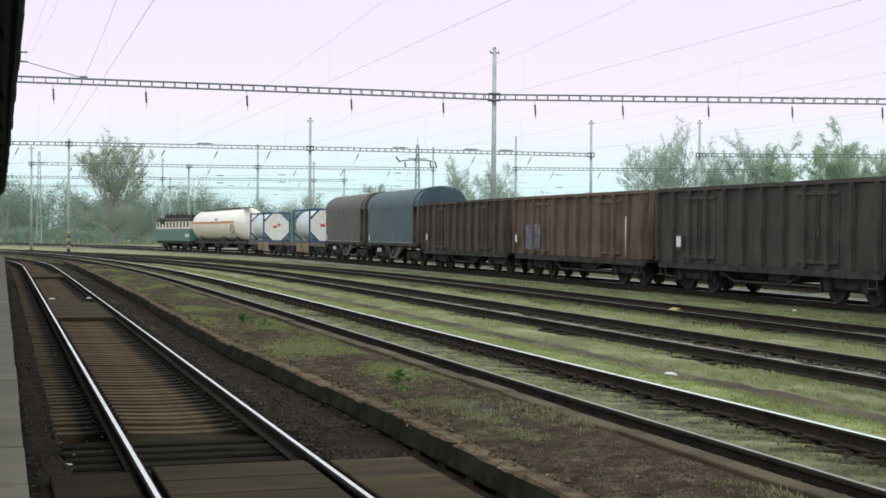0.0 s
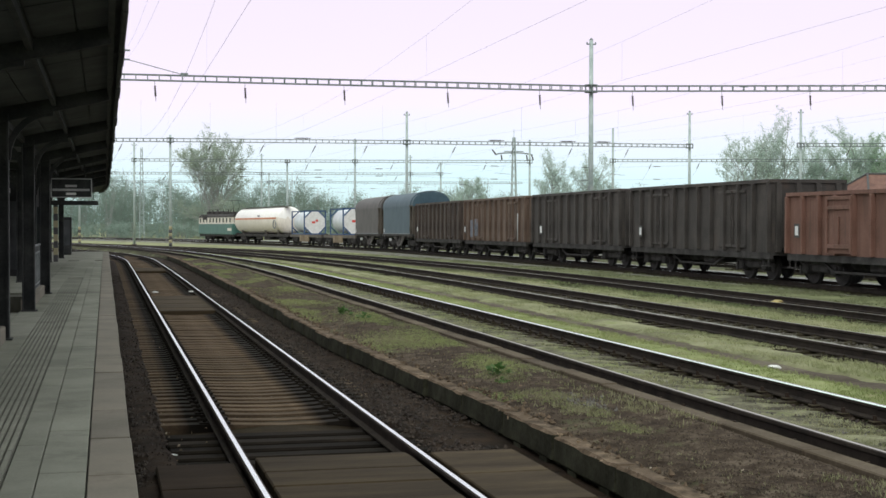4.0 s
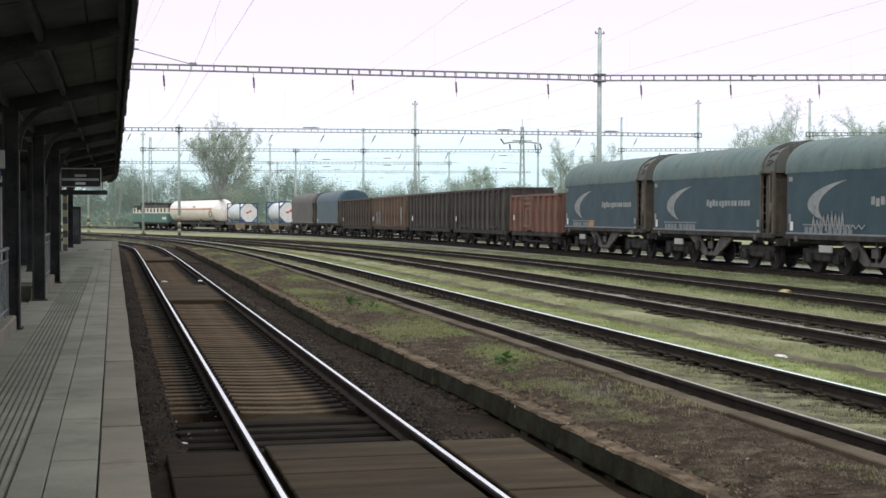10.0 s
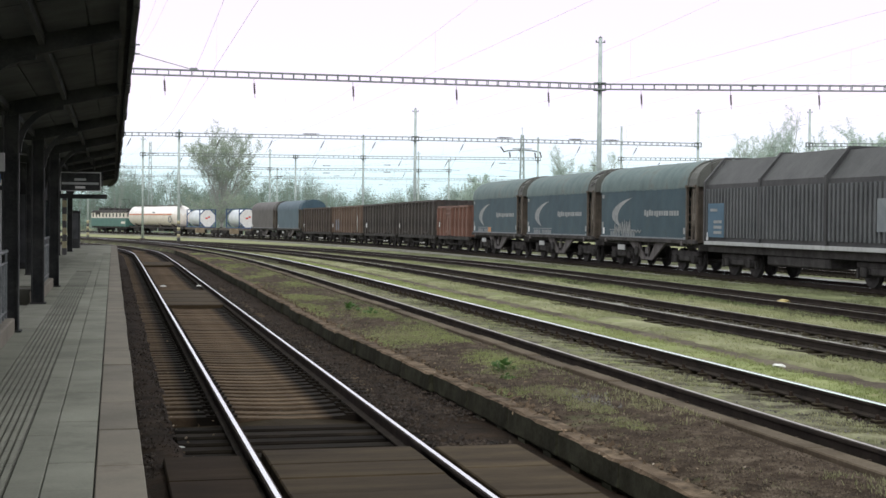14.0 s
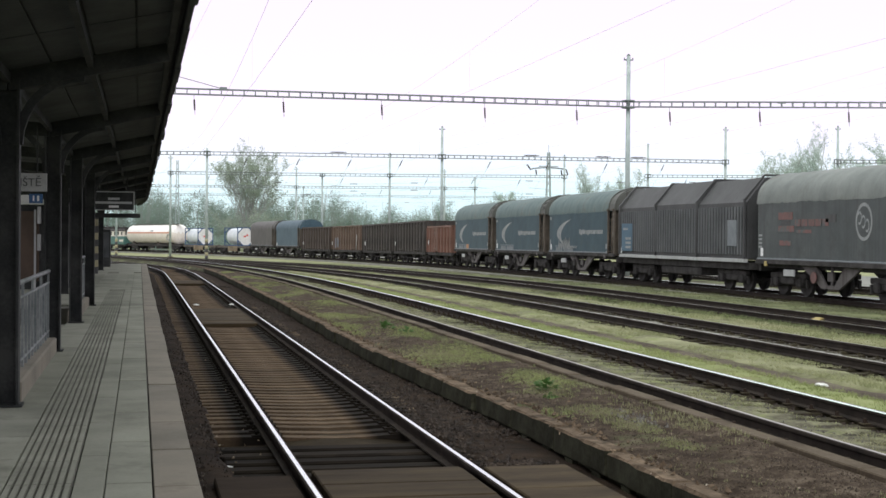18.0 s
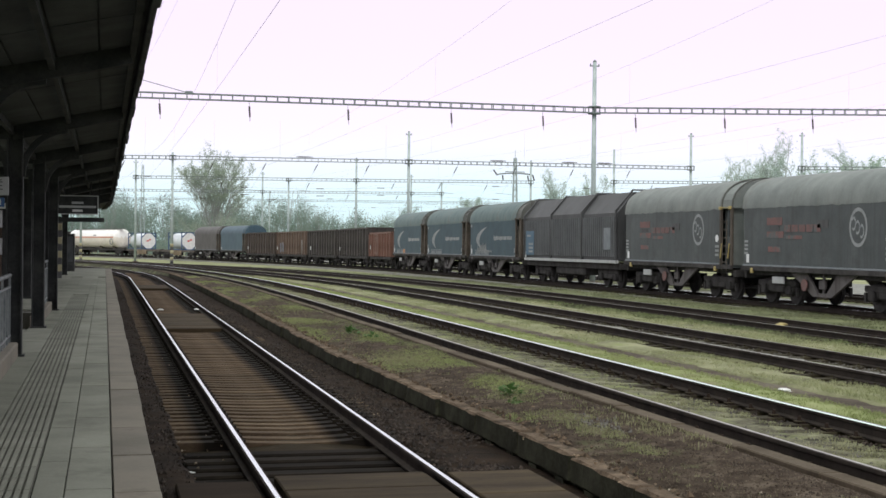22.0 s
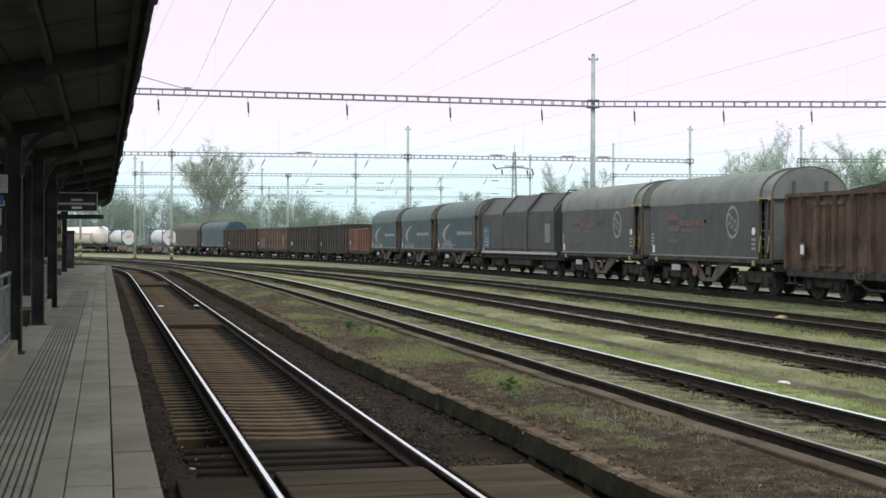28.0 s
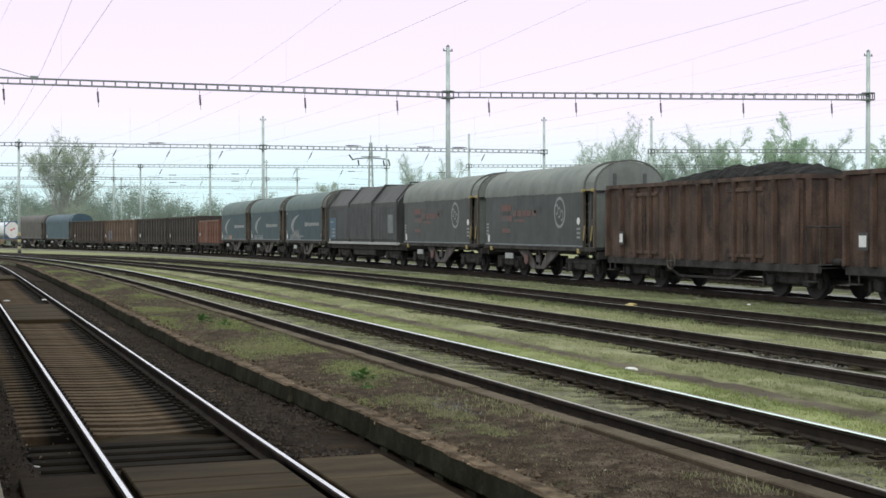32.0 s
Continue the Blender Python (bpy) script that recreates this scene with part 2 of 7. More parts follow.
    "roof_board": mat("dark_roof_boarding", [(0.0343, 0.0386, 0.0402), (0.0554, 0.0603, 0.0626), (0.0791, 0.0859, 0.0866)], 0.8, scale=1.5, fine=25, bump=0.3),
    "galv": mat("galvanised_steel", [(0.291, 0.354, 0.345), (0.381, 0.448, 0.437), (0.47, 0.531, 0.517)], 0.6, 0.3, scale=1.5, fine=20, bump=0.1),
    "truss": mat("weathered_truss_steel", [(0.14, 0.17, 0.17), (0.23, 0.26, 0.26)], 0.65, 0.2, scale=1.5, fine=20, bump=0.1),
    "insulator": mat("brown_insulator", [(0.03, 0.022, 0.018), (0.05, 0.035, 0.028)], 0.35, 0, scale=4, bump=0),
    "wire": mat("oxidised_wire", [(0.16, 0.18, 0.18), (0.24, 0.26, 0.26)], 0.6, 0.4, bump=0),
    "stripe_y": mat("faded_yellow_paint", [(0.27, 0.25, 0.15), (0.36, 0.33, 0.2)], 0.7, scale=4, bump=0.1),
    "stripe_k": mat("faded_black_paint", [(0.045, 0.045, 0.045), (0.07, 0.07, 0.07)], 0.7, scale=4, bump=0.1),
    "white": mat("dirty_white_paint", [(0.55, 0.55, 0.53), (0.72, 0.72, 0.70)], 0.6, scale=3, fine=30, bump=0.05),
    "sign_grey": mat("grey_sign_board", [(0.30, 0.31, 0.30), (0.40, 0.41, 0.40)], 0.5, scale=3, bump=0.05),
    "blue_sign": mat("blue_sign_enamel", [(0.02, 0.07, 0.18), (0.03, 0.10, 0.24)], 0.4, scale=3, bump=0),
    # Bark is paled like the tree leaves: distance haze put into its tones.
    "bark": mat("haze_paled_bark", [(0.259, 0.274, 0.256), (0.36, 0.371, 0.353)], 0.95, scale=3, fine=20, bump=0.6, spec=0.1),
}


def oil_and_rail_shade(m, tone):
    """Dark bands beside the rails on a sleeper: dripped tar and grease, and rail shade put into the colour, with an
    uneven edge.
    """
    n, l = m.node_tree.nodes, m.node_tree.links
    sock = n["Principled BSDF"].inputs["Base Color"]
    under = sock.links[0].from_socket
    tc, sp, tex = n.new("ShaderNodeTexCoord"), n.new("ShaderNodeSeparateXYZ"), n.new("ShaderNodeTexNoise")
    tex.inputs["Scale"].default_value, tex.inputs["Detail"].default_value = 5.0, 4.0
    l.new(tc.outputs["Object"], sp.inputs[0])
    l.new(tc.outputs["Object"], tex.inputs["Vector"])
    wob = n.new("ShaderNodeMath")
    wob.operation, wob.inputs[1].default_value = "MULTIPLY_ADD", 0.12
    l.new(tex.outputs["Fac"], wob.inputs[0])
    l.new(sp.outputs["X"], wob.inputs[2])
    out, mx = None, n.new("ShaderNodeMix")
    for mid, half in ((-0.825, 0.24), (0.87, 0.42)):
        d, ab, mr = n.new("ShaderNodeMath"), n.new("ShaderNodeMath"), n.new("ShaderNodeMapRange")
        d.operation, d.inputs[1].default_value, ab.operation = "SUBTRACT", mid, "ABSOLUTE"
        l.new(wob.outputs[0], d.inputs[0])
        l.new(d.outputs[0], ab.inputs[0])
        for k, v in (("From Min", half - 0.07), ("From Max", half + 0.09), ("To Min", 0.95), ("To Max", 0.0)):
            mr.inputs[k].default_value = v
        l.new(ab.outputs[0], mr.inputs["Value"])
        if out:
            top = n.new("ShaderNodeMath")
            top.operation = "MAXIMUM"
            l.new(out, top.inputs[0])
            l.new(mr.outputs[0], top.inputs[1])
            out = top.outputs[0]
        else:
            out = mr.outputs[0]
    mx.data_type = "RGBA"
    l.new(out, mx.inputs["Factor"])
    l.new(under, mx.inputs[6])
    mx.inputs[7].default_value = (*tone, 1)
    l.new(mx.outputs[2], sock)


oil_and_rail_shade(M["sleeper"], (0.008, 0.007, 0.006))


def leaf_mat(name, tones, through=0.45):
    m = mat(name, tones, 0.75, scale=0.25, fine=2.5, bump=0)
    n, l = m.node_tree.nodes, m.node_tree.links
    bs, out = n["Principled BSDF"], n["Material Output"]
    tr, mx = n.new("ShaderNodeBsdfTranslucent"), n.new("ShaderNodeMixShader")
    l.new(bs.inputs["Base Color"].links[0].from_socket, tr.inputs["Color"])
    mx.inputs[0].default_value = through
    l.new(bs.outputs[0], mx.inputs[1])
    l.new(tr.outputs[0], mx.inputs[2])
    l.new(mx.outputs[0], out.inputs["Surface"])
    return m


# The four tree leaf tones carry distance haze, far paler than real foliage.
M["leaf_pale"] = leaf_mat("haze_paled_spring_leaves", [(0.397, 0.494, 0.433), (0.456, 0.556, 0.494), (0.506, 0.6, 0.537)], 0.55)
M["leaf_mid"] = leaf_mat("haze_paled_olive_leaves", [(0.27, 0.33, 0.25), (0.33, 0.40, 0.31), (0.39, 0.46, 0.36)], 0.5)
M["leaf_green"] = leaf_mat("haze_paled_green_leaves", [(0.358, 0.492, 0.37), (0.421, 0.548, 0.414), (0.475, 0.594, 0.466)], 0.55)
M["leaf_far"] = leaf_mat("haze_paled_woodland", [(0.195, 0.264, 0.218), (0.245, 0.322, 0.272), (0.291, 0.367, 0.313)], 0.5)
M["blade"] = leaf_mat("grass_blades", [(0.219, 0.242, 0.121), (0.301, 0.319, 0.166), (0.367, 0.36, 0.225)], 0.4)
M["blade_lush"] = leaf_mat("lush_grass_blades", [(0.19, 0.228, 0.084), (0.25, 0.288, 0.113), (0.30, 0.322, 0.148)], 0.4)
M["blade_dry"] = leaf_mat("dry_grass_blades", [(0.085, 0.07, 0.0475), (0.15, 0.125, 0.0847), (0.23, 0.195, 0.141)], 0.3)
M["blade_olive"] = leaf_mat("olive_grass_blades", [(0.122, 0.129, 0.0644), (0.184, 0.191, 0.0968), (0.255, 0.247, 0.139)], 0.35)
M["blade_turf"] = leaf_mat("dark_turf_blades", [(0.0963, 0.109, 0.0532), (0.144, 0.161, 0.0786), (0.192, 0.204, 0.107)], 0.35)
M["weed_pale"] = leaf_mat("pale_weed_leaves", [(0.13, 0.17, 0.065), (0.18, 0.22, 0.09), (0.23, 0.26, 0.12)], 0.35)
M["weed"] = leaf_mat("weed_leaves", [(0.05, 0.11, 0.025), (0.08, 0.16, 0.04)], 0.3)


# ---- mesh helpers ----
def mesh_of(name, bm, materials):
    me = bpy.data.meshes.new(name)
    bm.to_mesh(me)
    bm.free()
    for m in materials if isinstance(materials, (list, tuple)) else [materials]:
        me.materials.append(m)
    return me


def part(name, bm, material, parent=None, label="", at=None):
    ob = new(name, mesh_of(name, bm, material))
    ob.parent = parent
    if at is not None:
        ob.matrix_basis = at
    return tagged(ob, label=label)


def shared(name, me, parent, at, label=""):
    ob = new(name, me)
    ob.parent = parent
    ob.matrix_basis = at
    return tagged(ob, label=label)


def thing(name, label, category, group="", at=None, kind=""):
    ob = new(name)
    ob.empty_display_size = 0.2
    if at is not None:
        ob.matrix_basis = at
    return tagged(ob, label, category, group, kind)


def box(bm, x0, x1, y0, y1, z0, z1, bevel=0.0, mi=0):
    v = [bm.verts.new(p) for p in ((x0, y0, z0), (x1, y0, z0), (x1, y1, z0), (x0, y1, z0), (x0, y0, z1), (x1, y0, z1), (x1, y1, z1), (x0, y1, z1))]
    fs = [bm.faces.new([v[i] for i in q]) for q in ((3, 2, 1, 0), (4, 5, 6, 7), (0, 1, 5, 4), (1, 2, 6, 5), (2, 3, 7, 6), (3, 0, 4, 7))]
    for f in fs:
        f.material_index = mi
    if bevel:
        es = {e for f in fs for e in f.edges}
        bmesh.ops.bevel(bm, geom=list(es), offset=bevel, segments=1, affect="EDGES", profile=0.5)
    return bm


def tube(bm, p, q, r, r2=None, n=8, caps=True, mi=0):
    p, q = Vector(p), Vector(q)
    d = (q - p).normalized()
    a = d.orthogonal().normalized()
    b = d.cross(a)
    rings = []
    for c, rr in ((p, r), (q, r if r2 is None else r2)):
        rings.append([bm.verts.new(c + (a * math.cos(k * math.tau / n) + b * math.sin(k * math.tau / n)) * rr) for k in range(n)])
    for k in range(n):
        f = bm.faces.new((rings[0][k], rings[0][(k + 1) % n], rings[1][(k + 1) % n], rings[1][k]))
        f.smooth, f.material_index = n > 6, mi
    if caps:
        bm.faces.new(rings[0][::-1]).material_index = mi
        bm.faces.new(rings[1]).material_index = mi
    return bm


def beam(bm, p, q, w, h, mi=0):
    """A square bar from p to q, w across and h high."""
    p, q = Vector(p), Vector(q)
    d = (q - p).normalized()
    side = d.cross(Vector((0, 0, 1)))
    side = side.normalized() if side.length > 1e-4 else Vector((1, 0, 0))
    top = side.cross(d)
    rings = [[bm.verts.new(c + side * sx * w / 2 + top * sz * h / 2) for sx, sz in ((-1, -1), (1, -1), (1, 1), (-1, 1))] for c in (p, q)]
    for k in range(4):
        bm.faces.new((rings[0][k], rings[0][(k + 1) % 4], rings[1][(k + 1) % 4], rings[1][k])).material_index = mi
    bm.faces.new(rings[0][::-1]).material_index = mi
    bm.faces.new(rings[1]).material_index = mi
    return bm


def prism(bm, outline, y0, y1, mi=0, smooth=False, caps=True):
    """A closed outline in x and z, drawn out along y."""
    a = [bm.verts.new((x, y0, z)) for x, z in outline]
    b = [bm.verts.new((x, y1, z)) for x, z in outline]
    n = len(outline)
    for k in range(n):
        f = bm.faces.new((a[k], b[k], b[(k + 1) % n], a[(k + 1) % n]))
        f.material_index, f.smooth = mi, smooth
    if caps:
        bm.faces.new(a).material_index = mi
        bm.faces.new(b[::-1]).material_index = mi
    return bm


def fixed(bm):
    bmesh.ops.recalc_face_normals(bm, faces=bm.faces[:])
    return bm


# ---- the lines of track: straight, then bending to the left ----
STEP = 0.5


def line(x0, start, ease, radius, bend2=0.0, start2=1e6):
    s = np.arange(900) * STEP - 30
    k = np.clip((s - start) / ease, 0, 1) / radius + np.clip((s - start2) / 20, 0, 1) * bend2
    turn = np.minimum(np.cumsum(k) * STEP, 1.3)
    return s, x0 - np.cumsum(np.sin(turn)) * STEP, -30 + np.cumsum(np.cos(turn)) * STEP, turn


LINES = {
    "platform": line(1.945, 72, 8, 205),
    "second": line(6.75, 26.7, 35.5, 551),
    "third": line(11.35, 26.9, 17.9, 431),
    "fourth": line(16.95, 30, 20, 450),
    "train": line(23.61, 94.8, 47.8, 324),
    "behind": line(29.6, 94.8, 47.8, 330),
}
RAIL_TOP = {"platform": 0.0, "second": 0.225, "third": 0.225, "fourth": 0.06, "train": 0.03, "behind": 0.05}
LIFT = {"second": 0.225, "third": 0.205}
FALL = ([-3000, 60, 90, 110, 135, 170, 205, 330, 3000], [0, 0, -0.1, -0.2, -0.38, -0.57, -0.68, -0.95, -0.95])


def fall(y):
    """How far the yard slopes down at y metres along."""
    return float(np.interp(y, *FALL))


def at_line(name, s, off=0.0):
    """Place and turn on a track, s metres along it and off metres to its right."""
    ss, x, y, th = LINES[name]
    a = float(np.interp(s, ss, th))
    return float(np.interp(s, ss, x)) + off * math.cos(a), float(np.interp(s, ss, y)) + off * math.sin(a), a


def ribbon(name, outline, line_name, s0, s1, materials, parent=None, pick=None, label="", step=2.0, closed=True):
    """A cross-section (offset, height) drawn along a track; pick(k) names the material of its k-th side."""
    bm, rings = bmesh.new(), []
    for s in np.arange(s0, s1 + 0.01, step):
        x, y, a = at_line(line_name, s)
        rings.append([bm.verts.new((x + o * math.cos(a), y + o * math.sin(a), z + fall(y + o * math.sin(a)))) for o, z in outline])
    n = len(outline)
    for r0, r1 in zip(rings, rings[1:]):
        for k in range(n if closed else n - 1):
            f = bm.faces.new((r0[k], r0[(k + 1) % n], r1[(k + 1) % n], r1[k]))
            f.material_index = pick(k) if pick else 0
    if closed:
        bm.faces.new(rings[0])
        bm.faces.new(rings[-1][::-1])
    fixed(bm)
    return part(name, bm, materials, parent, label)


def verge(name, line_name, o0, o1, top, material, label, wave=0.12, teeth=0.0, s1=330):
    """A strip of soil or turf beside a track with an uneven surface and ragged edges; teeth: how far its right edge reaches in between the sleepers."""
    bm, rings = bmesh.new(), []
    seed = o0 * 3.1 + len(label)
    for s in np.concatenate([np.arange(-28, 4, 2.0), np.arange(4, 60, 0.1 if teeth else 0.15), np.arange(60, s1 + 0.1, 1.5)]):
        x, y, a = at_line(line_name, s)
        l = o0 + wave * noise.noise((s * 1.3, seed, 0)) + wave * 0.5 * noise.noise((s * 4.1, seed, 3))
        r = o1 + wave * noise.noise((s * 1.1, seed, 7)) + wave * 0.5 * noise.noise((s * 3.7, seed, 9))
        if teeth:
            r += teeth * max(-0.6, math.sin((s - 7.0) / 0.6 * math.tau - 1.57)) * (0.7 + 0.6 * noise.noise((s * 0.9, seed, 5)))
        ring = []
        for u, drop in ((-0.1, 0.3), (0.0, 0.05), (0.15, 0.015), (0.4, 0.0), (0.65, 0.0), (0.87, 0.02), (1.0, 0.06), (1.1, 0.3)):
            o = l + (r - l) * u
            z = top - drop + (0.022 * noise.noise((s * 2.3, o * 2.9, seed)) + 0.02 * noise.noise((s * 0.7, o, seed)) if drop < 0.1 else 0.0)
            ring.append(bm.verts.new((x + o * math.cos(a), y + o * math.sin(a), z + fall(y + o * math.sin(a)))))
        rings.append(ring)
    for r0, r1 in zip(rings, rings[1:]):
        for k in range(7):
            bm.faces.new((r0[k], r0[k + 1], r1[k + 1], r1[k])).smooth = True
    return tagged(part(name, bm, material), label, "ground cover", kind="structure")


# ---- ground ----
bm = bmesh.new()
rows = [[bm.verts.new((x, y, -0.34 + fall(y))) for x in (-2500, 2500)] for y in FALL[0]]
for (a, b), (c, d) in zip(rows, rows[1:]):
    bm.faces.new((a, b, d, c))
tagged(part("ground", bm, M["grass"]), "flat ground with patchy spring grass and bare soil", "ground", kind="structure")


def bed(name, line_name, material, label, left=-2.2, right=2.2, top=-0.21, s1=330):
    z = RAIL_TOP[line_name] + top
    ob = ribbon(name, [(left, -0.36), (left + 0.35, z - 0.02), (-0.75, z), (0.75, z), (right - 0.35, z - 0.02), (right, -0.36)], line_name, -28, s1, material, closed=True)
    return tagged(ob, label, "track bed", kind="structure")


bed("ballast_bed", "platform", M["ballast"], "oily dark ballast of the platform track", -1.75, 2.3, -0.26)
bed("ballast_bed", "second", M["bed_dark"], "overgrown ballast with grass between the sleepers", -1.2, 2.0)
bed("ballast_bed", "third", M["bed_dark"], "grey ballast partly covered with weeds", -2.0, 2.1)
bed("ballast_bed", "fourth", M["bed"], "dark weedy ballast of the outer siding", -2.0, 2.0)
bed("ballast_bed", "train", M["gravel"], "pale dusty ballast under the freight train", -2.3, 2.3)
bed("ballast_bed", "behind", M["bed"], "weedy ballast behind the freight train", -2.3, 2.3)
for nm, ln, o0, o1, top, mt, lb, wave, teeth in (("grass_strip", "second", 1.0, 2.05, -0.14, "lush", "bright young grass beside the second track", 0.16, 0.0),
                                                ("soil_path", "second", 1.85, 2.75, -0.18, "path", "trodden brown soil between two tracks", 0.1, 0.0),
                                                ("grass_strip", "second", 2.58, 3.5, -0.145, "straw", "dry olive grass between two tracks", 0.2, 0.0),
                                                ("grass_strip", "second", -0.72, 0.36, -0.145, "weedy", "weedy soil covering the sleepers", 0.06, 0.36),
                                                ("grass_strip", "fourth", -0.6, 0.6, -0.11, "path", "weedy soil between the rails of the outer siding", 0.1, 0.0),
                                                ("ballast_strip", "platform", 1.08, 2.2, -0.15, "mud", "dark brown soil and ballast burying the sleeper ends", 0.06, 0.0),
                                                ("dust_strip", "platform", -1.74, -1.33, -0.135, "mud", "dark brown dust burying the outer sleeper ends", 0.06, 0.0),
                                                ("dust_strip", "platform", -0.78, 0.78, -0.222, "track_dust", "brown dusty soil between the sleepers", 0.0, 0.0),
                                                ("gravel_strip", "third", -0.6, 0.6, -0.14, "gravel", "pale gravel between the rails of the siding", 0.06, 0.0),
                                                ("gravel_strip", "third", 1.15, 1.95, -0.2, "path", "grey soil beside the siding", 0.1, 0.0),
                                                ("grass_strip", "third", 1.75, 2.9, -0.17, "straw", "thin worn grass beside the siding", 0.25, 0.0),
                                                ("grass_strip", "fourth", 1.4, 5.1, -0.12, "turf", "patchy olive grass along the freight track", 0.3, 0.0),
                                                ("gravel_strip", "train", 1.6, 3.6, -0.1, "pale_gravel", "pale dusty gravel behind the freight track", 0.2, 0.0),
                                                ("loading_yard", "behind", 2.3, 16.0, -0.16, "pale_gravel", "pale dusty loading yard beyond the freight tracks", 0.3, 0.0)):
    verge(nm, ln, o0, o1, top + LIFT.get(ln, 0.0), M[mt], lb, wave, teeth)

# ---- rails and sleepers ----
RAIL = [(-0.02, 0.0), (0.02, 0.0), (0.036, -0.007), (0.036, -0.035), (0.011, -0.05), (0.011, -0.125), (0.07, -0.14), (0.07, -0.155), (-0.07, -0.155), (-0.07, -0.14), (-0.011, -0.125), (-0.011, -0.05), (-0.036, -0.035), (-0.036, -0.007)]


def track(line_name, label, tops, sleeper, s_near, s_far, s_end=330, gap=0.6, stained=None, half=0.12, rail=0.7525):
    th = thing("railway_track", label, "railway track", "tracks of the yard")
    z = RAIL_TOP[line_name]
    for side, top in zip((-rail, rail), tops):
        ribbon("rail", [(side + o, z + h) for o, h in RAIL], line_name, -28, s_end, [M["rail_side"], M[top]], th, pick=lambda k, thin=line_name != "train", worn=line_name == "second" and side > 0: 1 if k == 0 or (worn and k == len(RAIL) - 1) or (not thin and k in (1, len(RAIL) - 1)) else 0)
    one = bmesh.new()
    sag = 0.032 if stained else 0.0
    us = [-1.36, -1.0, -0.7, -0.5, -0.3, 0.0, 0.3, 0.5, 0.7, 1.0, 1.36] if stained else [-1.25, 1.25]
    prism(one, [(u, -sag * max(0.0, 1 - (u / 0.75) ** 2)) for u in us] + [(us[-1], -0.16), (us[0], -0.16)], -half, half)
    fixed(one)
    for sx in (-rail, rail):
        box(one, sx - 0.17, sx + 0.17, -0.075, 0.075, -0.012, 0.012, 0, 1)
        for sy in (-0.11, 0.11):
            tube(one, (sx + sy, 0, 0.01), (sx + sy, 0, 0.045), 0.02, n=6, mi=1)
    if line_name == "second":
        for sx in (rail - 0.13, rail + 0.13, -rail - 0.13, -rail + 0.13):
            box(one, sx - 0.05, sx + 0.05, -0.055, 0.055, 0.012, 0.035, 0.008, 1)
            tube(one, (sx, 0, 0.03), (sx, 0, 0.085), 0.026, 0.02, 6, mi=1)
    me = mesh_of("sleeper", one, [sleeper, stained or (M["chair"] if line_name == "second" else sleeper)])
    rng = random.Random(len(label))
    for s in np.arange(s_near, s_far, gap):
        x, y, a = at_line(line_name, s)
        shared("sleeper", me, th, pose(x, y, z + fall(y) - 0.168 + rng.uniform(-0.006, 0.006), 0, 0, math.degrees(a) + rng.uniform(-0.5, 0.5)))
    if sleeper is not M["sleeper"] and line_name != "train":
        return th
    if stained:
        for s in np.arange(-11.2, 3.8, gap):
            x, y, a = at_line(line_name, s)
            shared("sleeper", me, th, pose(x, y, z - 0.168 + rng.uniform(-0.006, 0.006), 0, 0, math.degrees(a) + rng.uniform(-0.5, 0.5)))
    rest = bmesh.new()
    for s in np.arange(s_far, 200, 0.6):
        x, y, a = at_line(line_name, s)
        box(rest, -1.25, 1.25, -0.125, 0.125, -0.1, 0.0)
        rest.verts.ensure_lookup_table()
        bmesh.ops.transform(rest, matrix=pose(x, y, z + fall(y) - 0.168, 0, 0, math.degrees(a)), verts=rest.verts[-8:])
    tagged(part("far_sleepering", rest, sleeper, th), kind="stuff")
    return th


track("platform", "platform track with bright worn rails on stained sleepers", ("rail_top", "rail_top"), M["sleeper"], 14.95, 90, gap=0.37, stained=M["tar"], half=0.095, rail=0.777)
track("second", "weedy track with one bright rail and sunken sleepers", ("rail_dull", "rail_top"), M["sleeper_dark"], 7.0, 60)
track("third", "rusty siding track with dull rails", ("rail_dull", "rail_dull"), M["sleeper_dark"], 16.0, 55)
track("fourth", "outer siding track overgrown with weeds", ("rail_dull", "rail_dull"), M["sleeper_dark"], 26.0, 50)
track("train", "freight track carrying the moving train", ("rail_top", "rail_top"), M["sleeper_dark"], 34.0, 60)
track("behind", "track behind the freight train", ("rail_dull", "rail_dull"), M["sleeper_dark"], 44.0, 60)

# foot crossing of timber planks, near and far
for y0, y1, fields in ((4.0, 12.2, ((1.27, 2.62, -0.015), (2.84, 3.62, -0.03), (0.42, 1.09, -0.06))), (34.0, 41.0, ((1.27, 2.62, -0.10),)), (62.0, 66.5, ((1.27, 2.62, -0.10),))):
    cr = thing("track_crossing", "worn dark timber crossing laid between the rails", "crossing", "crossings over the platform track")
    for x0, x1, zt in fields:
        pw = 0.62 if x1 - x0 > 1 else 1.18
        k, y = 0, y0
        while y < y1 - 0.1:
            b = bmesh.new()
            box(b, x0, x1, y + 0.006, min(y + pw, y1) - 0.006, -0.2, zt - 0.006 * (k % 3 == 1), 0.012)
            part("plank", b, M["plank" if x0 > 1.2 else "plank_dark"], cr)
            y += pw
            k += 1
# dark timber sleepers beside the near crossing
old = thing("timber_sleepers", "dark oily timber sleepers beside the crossing", "sleepers")
for y in (12.45, 12.86, 13.28, 13.7, 14.12, 14.53):
    b = bmesh.new()
    box(b, 0.6, 3.1, y - 0.125, y + 0.125, -0.3, -0.175, 0.02)
    part("sleeper", b, M["tar"], old)

# ---- low island platform between the two nearest tracks ----


